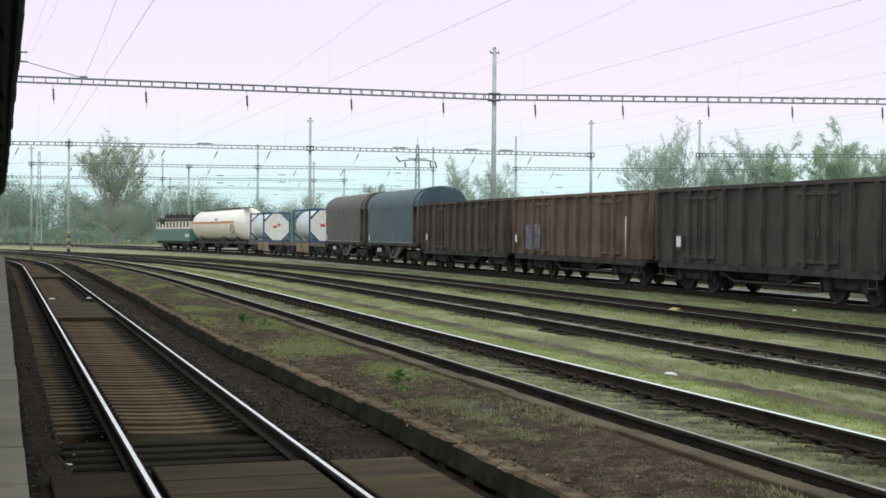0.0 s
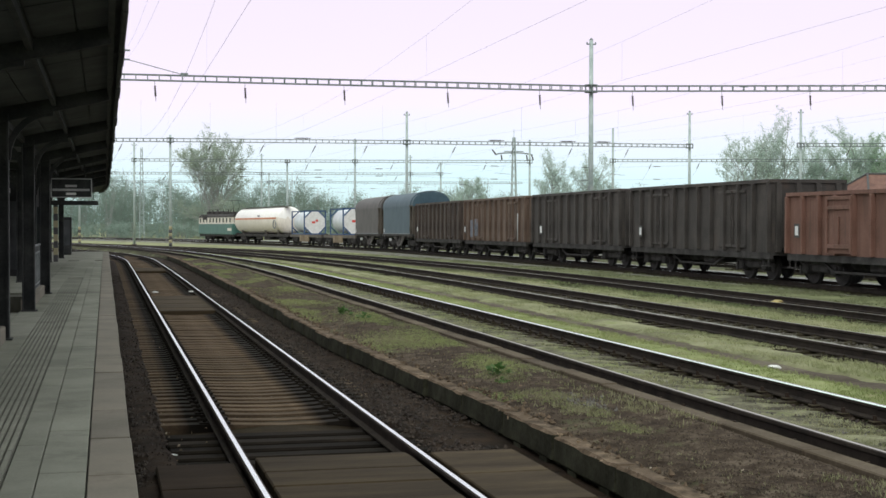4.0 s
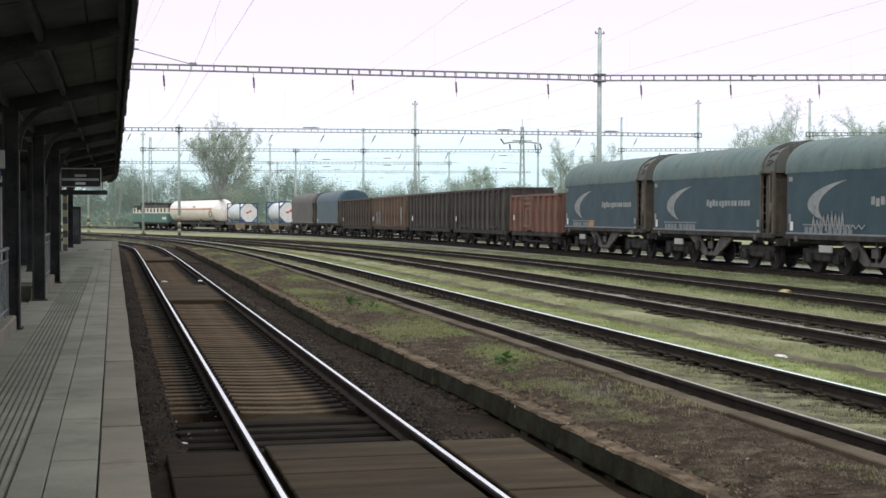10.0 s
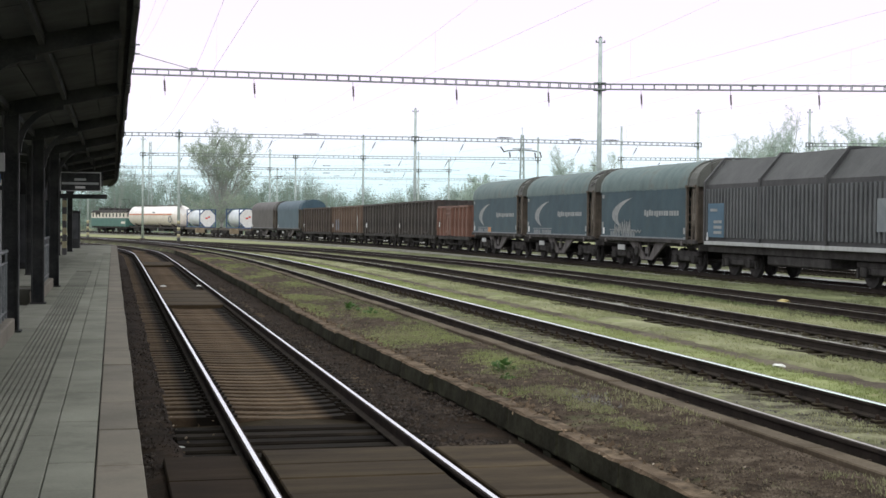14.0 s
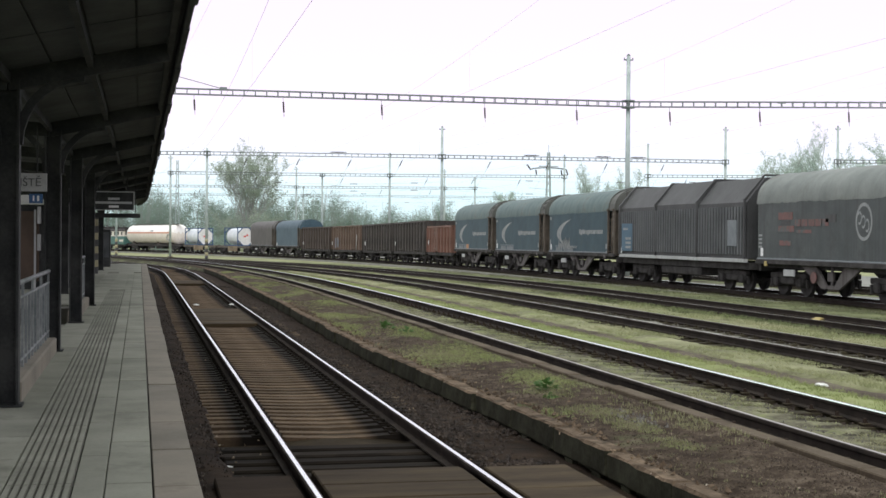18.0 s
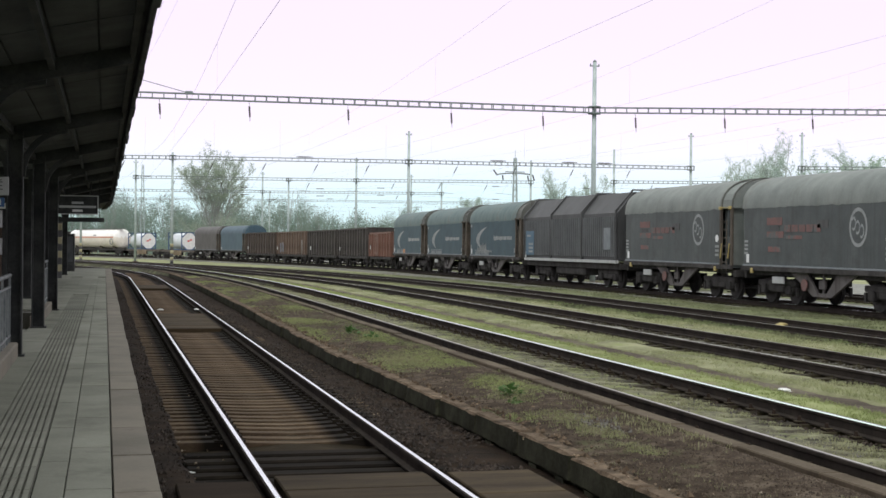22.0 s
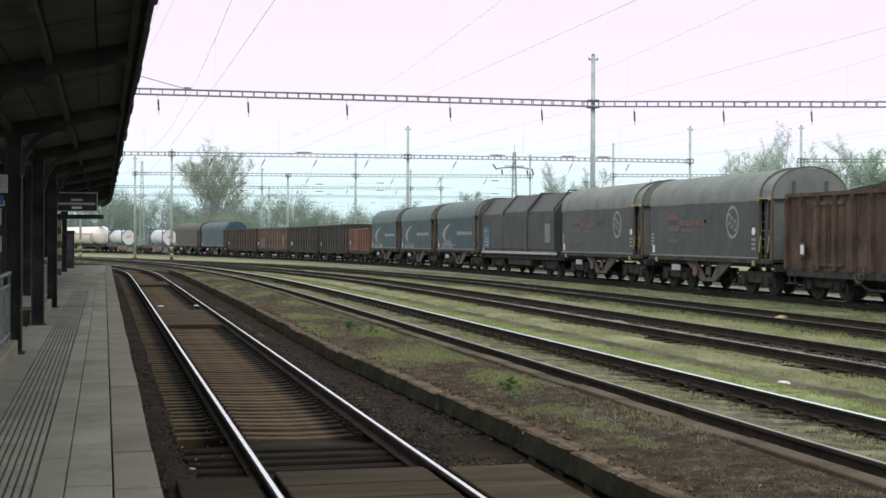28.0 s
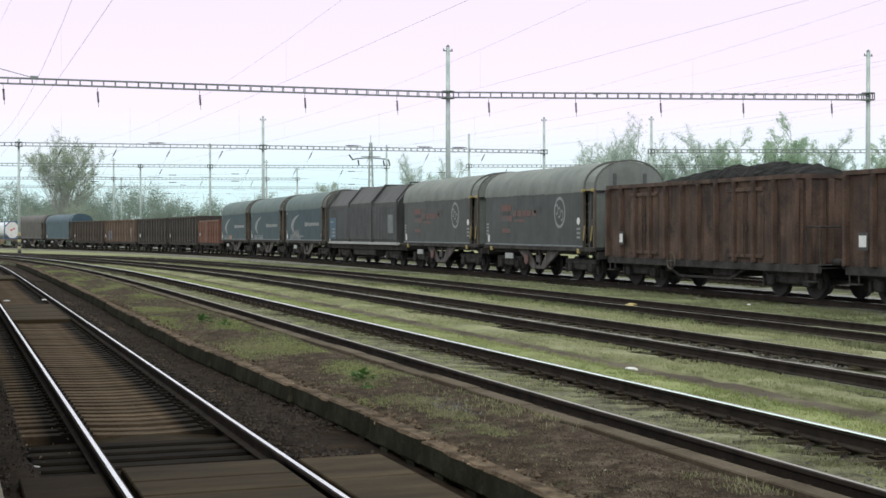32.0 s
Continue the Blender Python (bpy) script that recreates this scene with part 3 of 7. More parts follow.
EDGE_Y = np.arange(-40, 90, 0.5)
EDGE_X = np.interp(EDGE_Y, [-30, 14, 16.4, 18, 19.5, 22, 25, 31, 39, 60, 74], [3.94, 3.94, 3.88, 3.83, 3.76, 3.68, 3.66, 3.70, 3.78, 3.78, 3.74])
EDGE_X = np.convolve(np.pad(EDGE_X, 12, "edge"), np.hanning(25) / np.hanning(25).sum(), "valid")


def island_left(y):
    return float(np.interp(y, EDGE_Y, EDGE_X)) - max(0, y - 74) ** 2 / 500


island = tagged(thing("low_platform", "low weedy earth platform with crumbling concrete edge", "platform"), kind="structure")
rng = random.Random(4)
bm, rings = bmesh.new(), []
for y in np.arange(-28, 96, 1.0):
    xr = at_line("second", y + 0.0, -1.1)[0]
    xl = island_left(y) + 0.1
    rings.append([bm.verts.new((xl + (xr - xl) * u, y, (0.10 + 0.045 * u if 0 < u < 1 else 0.06 + 0.04 * u) + 0.04 * noise.noise((u * 5, y * 0.4, 1)) * (0 < u < 1) + fall(y))) for u in np.linspace(0, 1, 9)])
for r0, r1 in zip(rings, rings[1:]):
    for k in range(8):
        bm.faces.new((r0[k], r0[k + 1], r1[k + 1], r1[k])).smooth = True


def island_top(x, y):
    """Height of the low platform's soil at a place."""
    out = 0.0
    j = math.floor(y)
    for q, w in ((j, 1 - (y - j)), (j + 1, y - j)):
        xr, xl = at_line("second", q, -1.1)[0], island_left(q) + 0.1
        u = min(max((x - xl) / (xr - xl), 0.0), 1.0) * 8
        i = min(int(u), 7)
        for c, v in ((i, 1 - (u - i)), (i + 1, u - i)):
            h = 0.10 + 0.045 * c / 8 + 0.04 * noise.noise((c / 8 * 5, q * 0.4, 1)) if 0 < c < 8 else 0.06 + 0.04 * c / 8
            out += w * v * (h + fall(q))
    return out


part("surface", bm, M["cess"], island, "brown sandy soil with grass patches")
for k in range(60):
    y0 = -12 + k * 1.6
    b = bmesh.new()
    x0, x1 = island_left(y0), island_left(y0 + 1.6)
    dz, dx = rng.uniform(-0.022, 0.014), rng.uniform(-0.02, 0.02)
    box(b, dx, 0.20, 0.01, 1.59 - rng.uniform(0, 0.02), -0.13, 0.118 + dz, 0.022)
    bmesh.ops.subdivide_edges(b, edges=[e for e in b.edges if abs(e.verts[0].co.y - e.verts[1].co.y) > 1.0], cuts=7)
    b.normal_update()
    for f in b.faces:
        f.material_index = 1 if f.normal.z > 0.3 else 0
    for v in b.verts:
        v.co += Vector((rng.uniform(-0.007, 0.007), rng.uniform(-0.006, 0.006), rng.uniform(-0.011, 0.004) * (2.2 if rng.random() < 0.08 else 1.0)))
    box(b, 0.07 + dx, 0.24, 0.02, 1.58, -0.34, -0.131)
    for yy in (0.2, 1.0):
        box(b, dx + 0.01, 0.071 + dx, yy, yy + 0.22, -0.34, -0.131)
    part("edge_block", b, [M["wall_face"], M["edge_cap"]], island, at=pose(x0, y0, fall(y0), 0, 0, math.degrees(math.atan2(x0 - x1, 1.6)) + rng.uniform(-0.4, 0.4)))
for k in range(50):
    s = -6 + k * 1.6
    x, y, a = at_line("second", s, -1.01)
    b = bmesh.new()
    box(b, -0.11, 0.09, 0.008, 1.592, -0.34, 0.15 + rng.uniform(-0.012, 0.012), 0.012)
    part("kerb_stone", b, M["kerb"], island, at=pose(x, y, fall(y), 0, 0, math.degrees(a)))

# ---- station platform with its paving ----
platform = tagged(thing("station_platform", "grey paved station platform with ribbed guidance strip", "platform"), kind="structure")
PZ, PEND = 0.30, 84.0
bm = bmesh.new()
WELLS = ((15.1, 21.1), (28.6, 34.6))
box(bm, -7.6, -3.3, -28, PEND, -0.36, PZ - 0.05)
box(bm, -1.62, 0.16, -28, PEND, -0.36, PZ - 0.05)
for y0, y1 in ((-28, 15.1), (21.1, 28.6), (34.6, PEND)):
    box(bm, -3.3, -1.62, y0, y1, -0.36, PZ - 0.05)
part("base", bm, M["groove"], platform)
rng = random.Random(11)


def slab(name, x0, x1, y0, y1, material, ribs=0):
    b = bmesh.new()
    top = PZ + rng.uniform(-0.005, 0.003) - (0.012 if ribs else 0)
    box(b, x0, x1, y0, y1, PZ - 0.06, top, 0.006, 1 if ribs else 0)
    for f in b.faces:
        f.material_index = 1 if ribs else 0
    for k in range(ribs):
        xr = x0 + (k + 0.5) * (x1 - x0) / ribs
        box(b, xr - 0.018, xr + 0.018, y0 + 0.005, y1 - 0.005, top - 0.01, PZ + 0.008)
    part(name, b, [material, M["groove"]] if ribs else material, platform)


g = 0.004
y = 4.84 - 9 * 1.67
while y < PEND - 1.7:
    slab("edge_stone", -0.125 + 0.009, 0.2 + 0.006 * math.sin(y * 0.9), y + 0.011, y + 1.67 - 0.011, M["edge_stone"])
    y += 1.67
for x0, x1, ln, off in ((-0.45, -0.125, 1.0, 0.0), (-0.67, -0.45, 2.0, 0.3), (-1.62, -1.13, 1.2, 0.2), (-2.9, -1.62, 1.3, 0.5)):
    y = 5.0 + off - 12 * ln
    while y < min(PEND - ln, 64):
        if x1 > -1.6 or not any(a - ln < y < c for a, c in WELLS):
            slab("paving_slab", x0 + g, x1 - g, y + g, y + ln - g, M["paving"])
        y += ln
y = -9.0
while y < 44:
    if not 14.3 < y < 14.7:
        slab("guidance_slab", -1.13 + g, -0.67 - g, y + g, y + 1.0 - g, M["paving"], ribs=8)
    y += 1.0
bm = bmesh.new()
box(bm, -1.13, -0.67, 45, PEND, PZ - 0.06, PZ - 0.003)
box(bm, -2.9, -1.13, 65.6, PEND, PZ - 0.06, PZ - 0.003)
box(bm, -0.67, -0.125, 65.6, PEND, PZ - 0.06, PZ - 0.003)
box(bm, -7.4, -3.3, -20, PEND, PZ - 0.06, PZ - 0.003)
for y0, y1 in ((-20, 15.1), (21.1, 28.6), (34.6, PEND)):
    box(bm, -3.3, -2.9, y0, y1, PZ - 0.06, PZ - 0.003)
part("far_paving", bm, M["paving"], platform)

# ---- canopy over the platform ----
canopy = thing("platform_canopy", "dark steel platform canopy with upswept boarded roof", "canopy")
C_YS = [7.9 + 6.75 * k for k in range(10)]
CX, CEDGE, CZ0, CZ1 = -1.53, 0.172, 3.72, 4.08
for y in C_YS:
    cx = CX + min(0.12, max(0.0, 0.0065 * (y - 14.65))) if y < 40 else (-2.35 if y < 65 else -2.03)
    b = bmesh.new()
    prof = [(-0.12, -0.11), (-0.095, -0.11), (-0.095, -0.012), (0.095, -0.012), (0.095, -0.11), (0.12, -0.11), (0.12, 0.11), (0.095, 0.11), (0.095, 0.012), (-0.095, 0.012), (-0.095, 0.11), (-0.12, 0.11)]
    lo = [b.verts.new((cx + u, y + v, PZ)) for u, v in prof]
    hi = [b.verts.new((cx + u, y + v, 3.62)) for u, v in prof]
    for k in range(12):
        b.faces.new((lo[k], lo[(k + 1) % 12], hi[(k + 1) % 12], hi[k]))
    b.faces.new(hi)
    fixed(b)
    col = part("column", b, M["steel_dark"], canopy)
    b = bmesh.new()
    box(b, cx - 0.14, cx + 0.16, y - 0.15, y + 0.15, PZ + 0.005, PZ + 0.025)
    part("base_plate", b, M["steel_dark"], col)
    for sx in (-1, 1):
        b, prev = bmesh.new(), None
        for k in range(8):
            a = k / 7 * math.pi / 2
            bx, cz = cx + sx * (0.1 + 0.65 * (1 - math.cos(a))), 2.95 + 0.70 * math.sin(a)
            nx, nz = math.cos(a) * sx, -math.sin(a)
            cur = [b.verts.new((bx + nx * d, y + e, cz + nz * d)) for d, e in ((-0.045, -0.05), (0.045, -0.05), (0.045, 0.05), (-0.045, 0.05))]
            if prev:
                for j in range(4):
                    b.faces.new((prev[j], prev[(j + 1) % 4], cur[(j + 1) % 4], cur[j]))
            else:
                b.faces.new(cur)
            prev = cur
        b.faces.new(prev[::-1])
        fixed(b)
        part("bracket", b, M["steel_dark"], col)
    b = bmesh.new()
    beam(b, (CX + 0.001, y, CZ0 - 0.13), (CEDGE - 0.12, y, CZ1 - 0.13), 0.14, 0.2)
    part("rafter_beam", b, M["steel_dark"], canopy)
    # Left rafter, as long as the assumed wing that shades the shelter.
    b = bmesh.new()
    beam(b, (CX - 0.001, y, CZ0 - 0.13), (CX - 4.4, y, CZ0 - 0.13 + 0.28), 0.14, 0.2)
    part("rafter_beam", b, M["steel_dark"], canopy)
C_END = 95.0


def bend(y):
    """How far the canopy follows the bending track to the left."""
    return max(0.0, y - 72) ** 2 / 1150


for x, z in ((-0.72, 3.80), (CEDGE - 0.1, 3.99), (CX, CZ0 - 0.1), (CX - 1.8, 3.74)):
    b = bmesh.new()
    for y0, y1 in ((-10, 72), (72, 80), (80, 88), (88, C_END)):
        beam(b, (x - bend(y0), y0, z), (x - bend(y1), y1, z), 0.06, 0.1)
    part("purlin", b, M["steel_dark"], canopy)
# The left wing's reach is assumed, widened to shade the shelter below.
b = bmesh.new()
rings = []
for y in [-12, 20, 50, 72] + list(np.arange(74, C_END + 0.1, 3.0)):
    rings.append([b.verts.new((x - bend(y), y, z)) for x, z in ((CEDGE, CZ1), (CEDGE, CZ1 + 0.06), (CX, CZ0 + 0.07), (CX - 4.6, CZ0 + 0.4), (CX - 4.6, CZ0 + 0.34), (CX, CZ0))])
for r0, r1 in zip(rings, rings[1:]):
    for k in range(6):
        b.faces.new((r0[k], r0[(k + 1) % 6], r1[(k + 1) % 6], r1[k]))
b.faces.new(rings[0]), b.faces.new(rings[-1][::-1])
fixed(b)
part("roof_deck", b, M["roof_board"], canopy, "dark boarded roof underside")
# boards of the underside, laid along the roof
for x0, x1 in ((CX + 0.02, CX + 0.42), (CX + 0.44, CX + 0.84), (CX + 0.86, CX + 1.26), (CX + 1.28, CEDGE - 0.02)):
    z0, z1 = (CZ0 + (CZ1 - CZ0) * (x - CX) / (CEDGE - CX) - 0.006 for x in (x0, x1))
    for y in np.arange(-10, 68, 4.5):
        b = bmesh.new()
        q = [b.verts.new(v) for v in ((x0, y + 0.02, z0), (x1, y + 0.02, z1), (x1, y + 4.48, z1), (x0, y + 4.48, z0))]
        w = [b.verts.new((v.co.x, v.co.y, v.co.z - 0.018)) for v in q]
        b.faces.new(q), b.faces.new(w[::-1])
        for k in range(4):
            b.faces.new((q[k], w[k], w[(k + 1) % 4], q[(k + 1) % 4]))
        fixed(b)
        part("roof_panel", b, M["roof_board"], canopy)
rng = random.Random(8)
for k in range(70):
    y = -11 + k * 1.5
    b = bmesh.new()
    sag = 0.02 * math.sin(y * 0.55) + 0.012 * math.sin(y * 1.7)
    box(b, -0.01, 0.035 + abs(sag), 0.002, 1.498, -0.12 - abs(sag) * 1.5, 0.1, 0.012)
    part("fascia_board", b, M["roof_board"], canopy, at=pose(CEDGE - bend(y), y, CZ1, 0, 0, math.degrees(math.atan2(bend(y + 1.5) - bend(y), 1.5))))

# ---- overhead line: masts, lattice gantries, wires ----


def mast(x, y, top, r=0.16, collar=None, striped=False, arms=True, base=-0.3):
    low = fall(y)
    base += low
    th = thing("catenary_mast", "grey galvanised steel overhead line mast", "mast", "overhead line masts", pose(x, y, 0))
    b = bmesh.new()
    tube(b, (0, 0, base), (0, 0, top), r, r * 0.68, 12)
    part("pole", b, M["galv"], th)
    b = bmesh.new()
    box(b, -0.35, 0.35, -0.35, 0.35, base - 0.2, low - 0.12, 0.03)
    part("footing", b, M["kerb"], th)
    if collar:
        b = bmesh.new()
        for dz in (-0.2, 0.2):
            tube(b, (0, 0, collar + dz - 0.035), (0, 0, collar + dz + 0.035), r * 2.3, r * 2.3, 14)
        for k in range(6):
            a = k * math.tau / 6 + 0.2
            beam(b, (r * 2.2 * math.cos(a), r * 2.2 * math.sin(a), collar - 0.2), (r * 2.2 * math.cos(a), r * 2.2 * math.sin(a), collar + 0.2), 0.05, 0.05)
        part("collar", b, M["truss"], th)
    if arms:
        b = bmesh.new()
        beam(b, (-0.28, 0, top - 0.25), (0.28, 0, top - 0.25), 0.06, 0.07)
        for sx in (-0.26, 0.26):
            tube(b, (sx, 0, top - 0.25), (sx, 0, top - 0.12), 0.05, 0.03, 6)
        tube(b, (0, 0, top), (0, 0, top + 0.12), r * 0.75, 0.03, 8)
        part("head", b, M["truss"], th)
    if striped:
        for k in range(6):
            b = bmesh.new()
            tube(b, (0, 0, low + 0.1 + k * 0.32), (0, 0, low + 0.42 + k * 0.32), r + 0.012, n=10)
            part("warning_band", b, M["stripe_y" if k % 2 else "stripe_k"], th)
    return th


def gantry(p, q, depth=0.30, bay=0.62, hang=(), lean=0.06, strain=()):
    """A lattice beam from p to q, with insulators hung from it and others lying along its top at the given distances."""
    p, q = Vector(p), Vector(q)
    ln = (q - p).length
    d = (q - p).normalized()
    m = Matrix.Translation(p) @ Matrix(((d.x, -d.y, 0, 0), (d.y, d.x, 0, 0), (0, 0, 1, 0), (0, 0, 0, 1)))
    th = thing("lattice_gantry", "grey steel lattice gantry spanning the tracks", "gantry", "lattice gantries", m)
    for sy in (-0.16, 0.16):
        for sz in (-1, 1):
            b = bmesh.new()
            beam(b, (0, sy, sz * depth / 2), (ln, sy, sz * depth / 2 + (q.z - p.z)), 0.06, 0.06)
            part("chord", b, M["truss"], th)
    b = bmesh.new()
    n = max(2, int(ln / bay))
    for k in range(n + 1):
        x = ln * k / n
        for sy in (-0.16, 0.16):
            beam(b, (x, sy, -depth / 2), (x, sy, depth / 2), 0.045, 0.045)
        beam(b, (x, -0.16, depth / 2), (min(x + bay, ln), 0.16, depth / 2), 0.035, 0.035)
    tagged(part("bracing", b, M["truss"], th), kind="stuff")
    for x in strain:
        b = bmesh.new()
        for k in range(7):
            tube(b, (x - 0.56 + 0.16 * k, -0.2, depth / 2 + 0.12), (x - 0.49 + 0.16 * k, -0.2, depth / 2 + 0.12), 0.10, 0.05, 8)
        tube(b, (x - 0.8, -0.2, depth / 2 + 0.12), (x + 0.8, -0.2, depth / 2 + 0.12), 0.035, n=6)
        part("strain_insulator", b, M["insulator"], th, "dark insulator lying along the beam")
    for x in hang:
        b = bmesh.new()
        prof = [(0.0, 0.012), (0.28, 0.012)]
        for k in range(6):
            prof += [(0.29 + 0.1 * k, 0.03), (0.31 + 0.1 * k, 0.075), (0.36 + 0.1 * k, 0.04)]
        prof += [(0.88, 0.014), (1.12, 0.014)]
        rings = [[b.verts.new((x - lean * d + r * math.cos(i * math.tau / 8), r * math.sin(i * math.tau / 8), -depth / 2 - d)) for i in range(8)] for d, r in prof]
        for r0, r1 in zip(rings, rings[1:]):
            for i in range(8):
                b.faces.new((r0[i], r0[(i + 1) % 8], r1[(i + 1) % 8], r1[i]))
        b.faces.new(rings[-1])
        fixed(b)
        part("insulator", b, M["insulator"], th, "brown insulator on a hanger")
        if abs(lean) > 0.2:
            b = bmesh.new()
            tube(b, (x - lean * 1.1, 0, -depth / 2 - 1.1), (x - lean * 3.4, 0, -depth / 2 - 3.1), 0.008, n=4)
            tube(b, (x - 0.5, 0, -depth / 2 - 2.9), (x - 2.2, 0, -depth / 2 - 2.78), 0.016, n=5)
            part("steady_arm", b, M["truss"], th)
    return th


GZ = 9.9
for x0, y0, x1, y1 in ((-5.7, 77.2, 4.2, 77.2), (-14, 139, -3.5, 137)):
    tie = thing("gantry_tie", "thin steel tie rod bracing a gantry", "tie rod", "gantry tie rods")
    b = bmesh.new()
    tube(b, (x0, y0, 12.6), (x1, y1, GZ + 0.2), 0.022, n=6)
    part("rod", b, M["truss"], tie)
    b = bmesh.new()
    box(b, x1 - 0.15, x1 + 0.25, y1 - 0.1, y1 + 0.1, GZ + 0.17, GZ + 0.3, 0.02)
    part("clamp", b, M["truss"], tie)
mast(27.75, 77.1, 12.75, 0.17, GZ)
mast(-5.8, 77.2, 12.75, 0.17, GZ)
mast(52.1, 70.0, 12.6, 0.17, GZ)
gantry((-5.8, 77.2, GZ), (27.75, 77.1, GZ), hang=(8.45, 13.33, 18.87, 24.86, 30.37), lean=-0.06)
gantry((27.75, 77.1, GZ), (52.1, 70.0, GZ - 0.05), hang=(2.4, 7.6, 12.7, 17.7, 23.1), lean=-0.06)
mast(6.1, 135.2, 10.4, 0.15, GZ, True, False)
mast(28.75, 132.8, 12.8, 0.17, GZ)
mast(58.2, 132.0, 13.4, 0.17, GZ)
mast(68.3, 127.5, 13.4, 0.17, GZ)
mast(98.0, 118.0, 13.0, 0.17, GZ)
gantry((-14, 139.0, GZ), (6.1, 135.2, GZ), hang=(6, 12, 16), lean=0.5)
gantry((6.1, 135.2, GZ), (28.75, 132.8, GZ), hang=(4, 9, 14, 19), lean=0.5, strain=(12.6,))
gantry((28.75, 132.8, GZ), (58.2, 132.0, GZ), hang=(5, 11, 17, 23), lean=0.5, strain=(9.0, 16.4, 20.1))
gantry((68.3, 127.5, GZ), (98.0, 118.0, GZ), hang=(5, 12, 19, 26), lean=0.5)
mast(-14, 139.0, 12.0, 0.16, GZ)
mast(3.6, 179.3, 12.0, 0.16, GZ)
mast(31.3, 176.1, 12.7, 0.17, GZ)
mast(22.8, 178.0, 10.1, 0.15, GZ, False, False)
mast(53.2, 170.9, 12.6, 0.17, GZ)
mast(62.5, 165.4, 14.0, 0.18, GZ, False, False)
gantry((3.6, 179.3, GZ), (31.3, 176.1, GZ), hang=(5, 11, 22), lean=0.5)
gantry((31.3, 176.1, GZ), (53.2, 170.9, GZ), hang=(5, 11, 17), lean=0.5)
gantry((62.5, 165.4, GZ), (96.0, 156.0, GZ), hang=(5, 11, 17), lean=0.5)
mast(24.6, 224.5, 13.0, 0.18, GZ)
mast(48.0, 219.0, 12.8, 0.18, GZ)
mast(52.8, 217.9, 11.7, 0.18, GZ)
gantry((-20, 232, GZ), (24.6, 224.5, GZ), hang=(10, 20, 30), lean=0.5)
gantry((24.6, 224.5, GZ), (52.8, 217.9, GZ), hang=(6, 14, 22), lean=0.5)
mast(31.2, 271.6, 11.7, 0.18, GZ)
gantry((-30, 280, GZ), (31.2, 271.6, GZ))
gantry((31.2, 271.6, GZ), (80, 262, GZ))
mast(-2.6, 150.0, 9.6, 0.13, None, True, False)


def lattice_mast(x, y, top):
    th = thing("lattice_mast", "grey four-legged lattice steel mast", "mast", "overhead line masts", pose(x, y, 0))
    w0, w1 = 0.42, 0.13
    for sx in (-1, 1):
        for sy in (-1, 1):
            b = bmesh.new()
            beam(b, (sx * w0, sy * w0, -0.4 + fall(y)), (sx * w1, sy * w1, top), 0.09, 0.09)
            part("leg", b, M["galv"], th)
    b = bmesh.new()
    n = 14
    for k in range(n):
        z0, z1 = top * k / n, top * (k + 1) / n
        a, c = w0 + (w1 - w0) * k / n, w0 + (w1 - w0) * (k + 1) / n
        for s in (-1, 1):
            beam(b, (-a * s, s * a, z0), (c * s, s * c, z1), 0.04, 0.04)
            beam(b, (s * a, a * s, z0), (s * c, -c * s, z1), 0.04, 0.04)
    tagged(part("bracing", b, M["galv"], th), kind="stuff")
    return th


lattice_mast(6.3, 250.0, 15.2)
t = lattice_mast(51.2, 171.3, 13.0)
b = bmesh.new()
pts = [(-2.5 + 5 * k / 12, 0, 10.75 + 0.28 * math.sin(math.pi * k / 12) ** 0.6) for k in range(13)]
for p, q in zip(pts, pts[1:]):
    beam(b, p, q, 0.13, 0.16)
beam(b, (-1.3, 0, 11.2), (1.3, 0, 11.2), 0.1, 0.1)
part("crossarm", b, M["truss"], t)
for x, lean in ((-2.4, -0.5), (-1.7, 0.1), (1.7, 0.1), (2.4, 0.2)):
    b = bmesh.new()
    tube(b, (x, 0, 10.75), (x + lean, 0, 10.1 if x > -2 else 11.4), 0.09, n=6)
    part("insulator", b, M["insulator"], t)
b = bmesh.new()
tube(b, (0, 0, 12.9), (0, 0, 14.0), 0.035, n=6)
beam(b, (-0.16, -0.16, 12.95), (0.16, 0.16, 12.95), 0.06, 0.06)
part("spike", b, M["galv"], t)


def wire(bm, pts, r=0.009):
    for a, c in zip(pts, pts[1:]):
        tube(bm, a, c, r, n=4, caps=False)


for ln, low, high in (("platform", 5.28, 6.7), ("second", 5.3, 6.6), ("third", 5.3, 6.6), ("fourth", 5.3, 6.6), ("train", 5.5, 6.9), ("behind", 5.5, 6.9)):
    th = thing("overhead_wires", "thin grey contact and carrier wires above a track", "overhead wire", "overhead wires")
    b, c, d = bmesh.new(), bmesh.new(), bmesh.new()
    knots = [-28, 20, 77, 134, 178, 226, 275]
    for s0, s1 in zip(knots, knots[1:]):
        n = 12
        pts, up = [], []
        for k in range(n + 1):
            s = s0 + (s1 - s0) * k / n
            x, y, a = at_line(ln, s, 0.2 * math.sin(s / 27.0))
            u = 2 * k / n - 1
            pts.append((x, y, low))
            up.append((x, y, high - (1 - u * u) * min(0.75, high - low - 0.5)))
        wire(b, pts, 0.0032 if ln == "platform" else 0.0022)
        wire(c, up, 0.0036 if ln == "platform" else 0.0019)
        for p, q in zip(pts[2:-1:4], up[2:-1:4]):
            wire(d, (p, q), 0.0012)
        if s1 > 70:
            x, y, a = at_line(ln, s1)
            wire(d, ((x, y, high), (x, y, GZ - 1.2)), 0.003)
    part("contact_wire", b, M["wire"], th)
    part("carrier_wire", c, M["wire"], th)
    tagged(part("dropper_wire", d, M["wire"], th), kind="stuff")
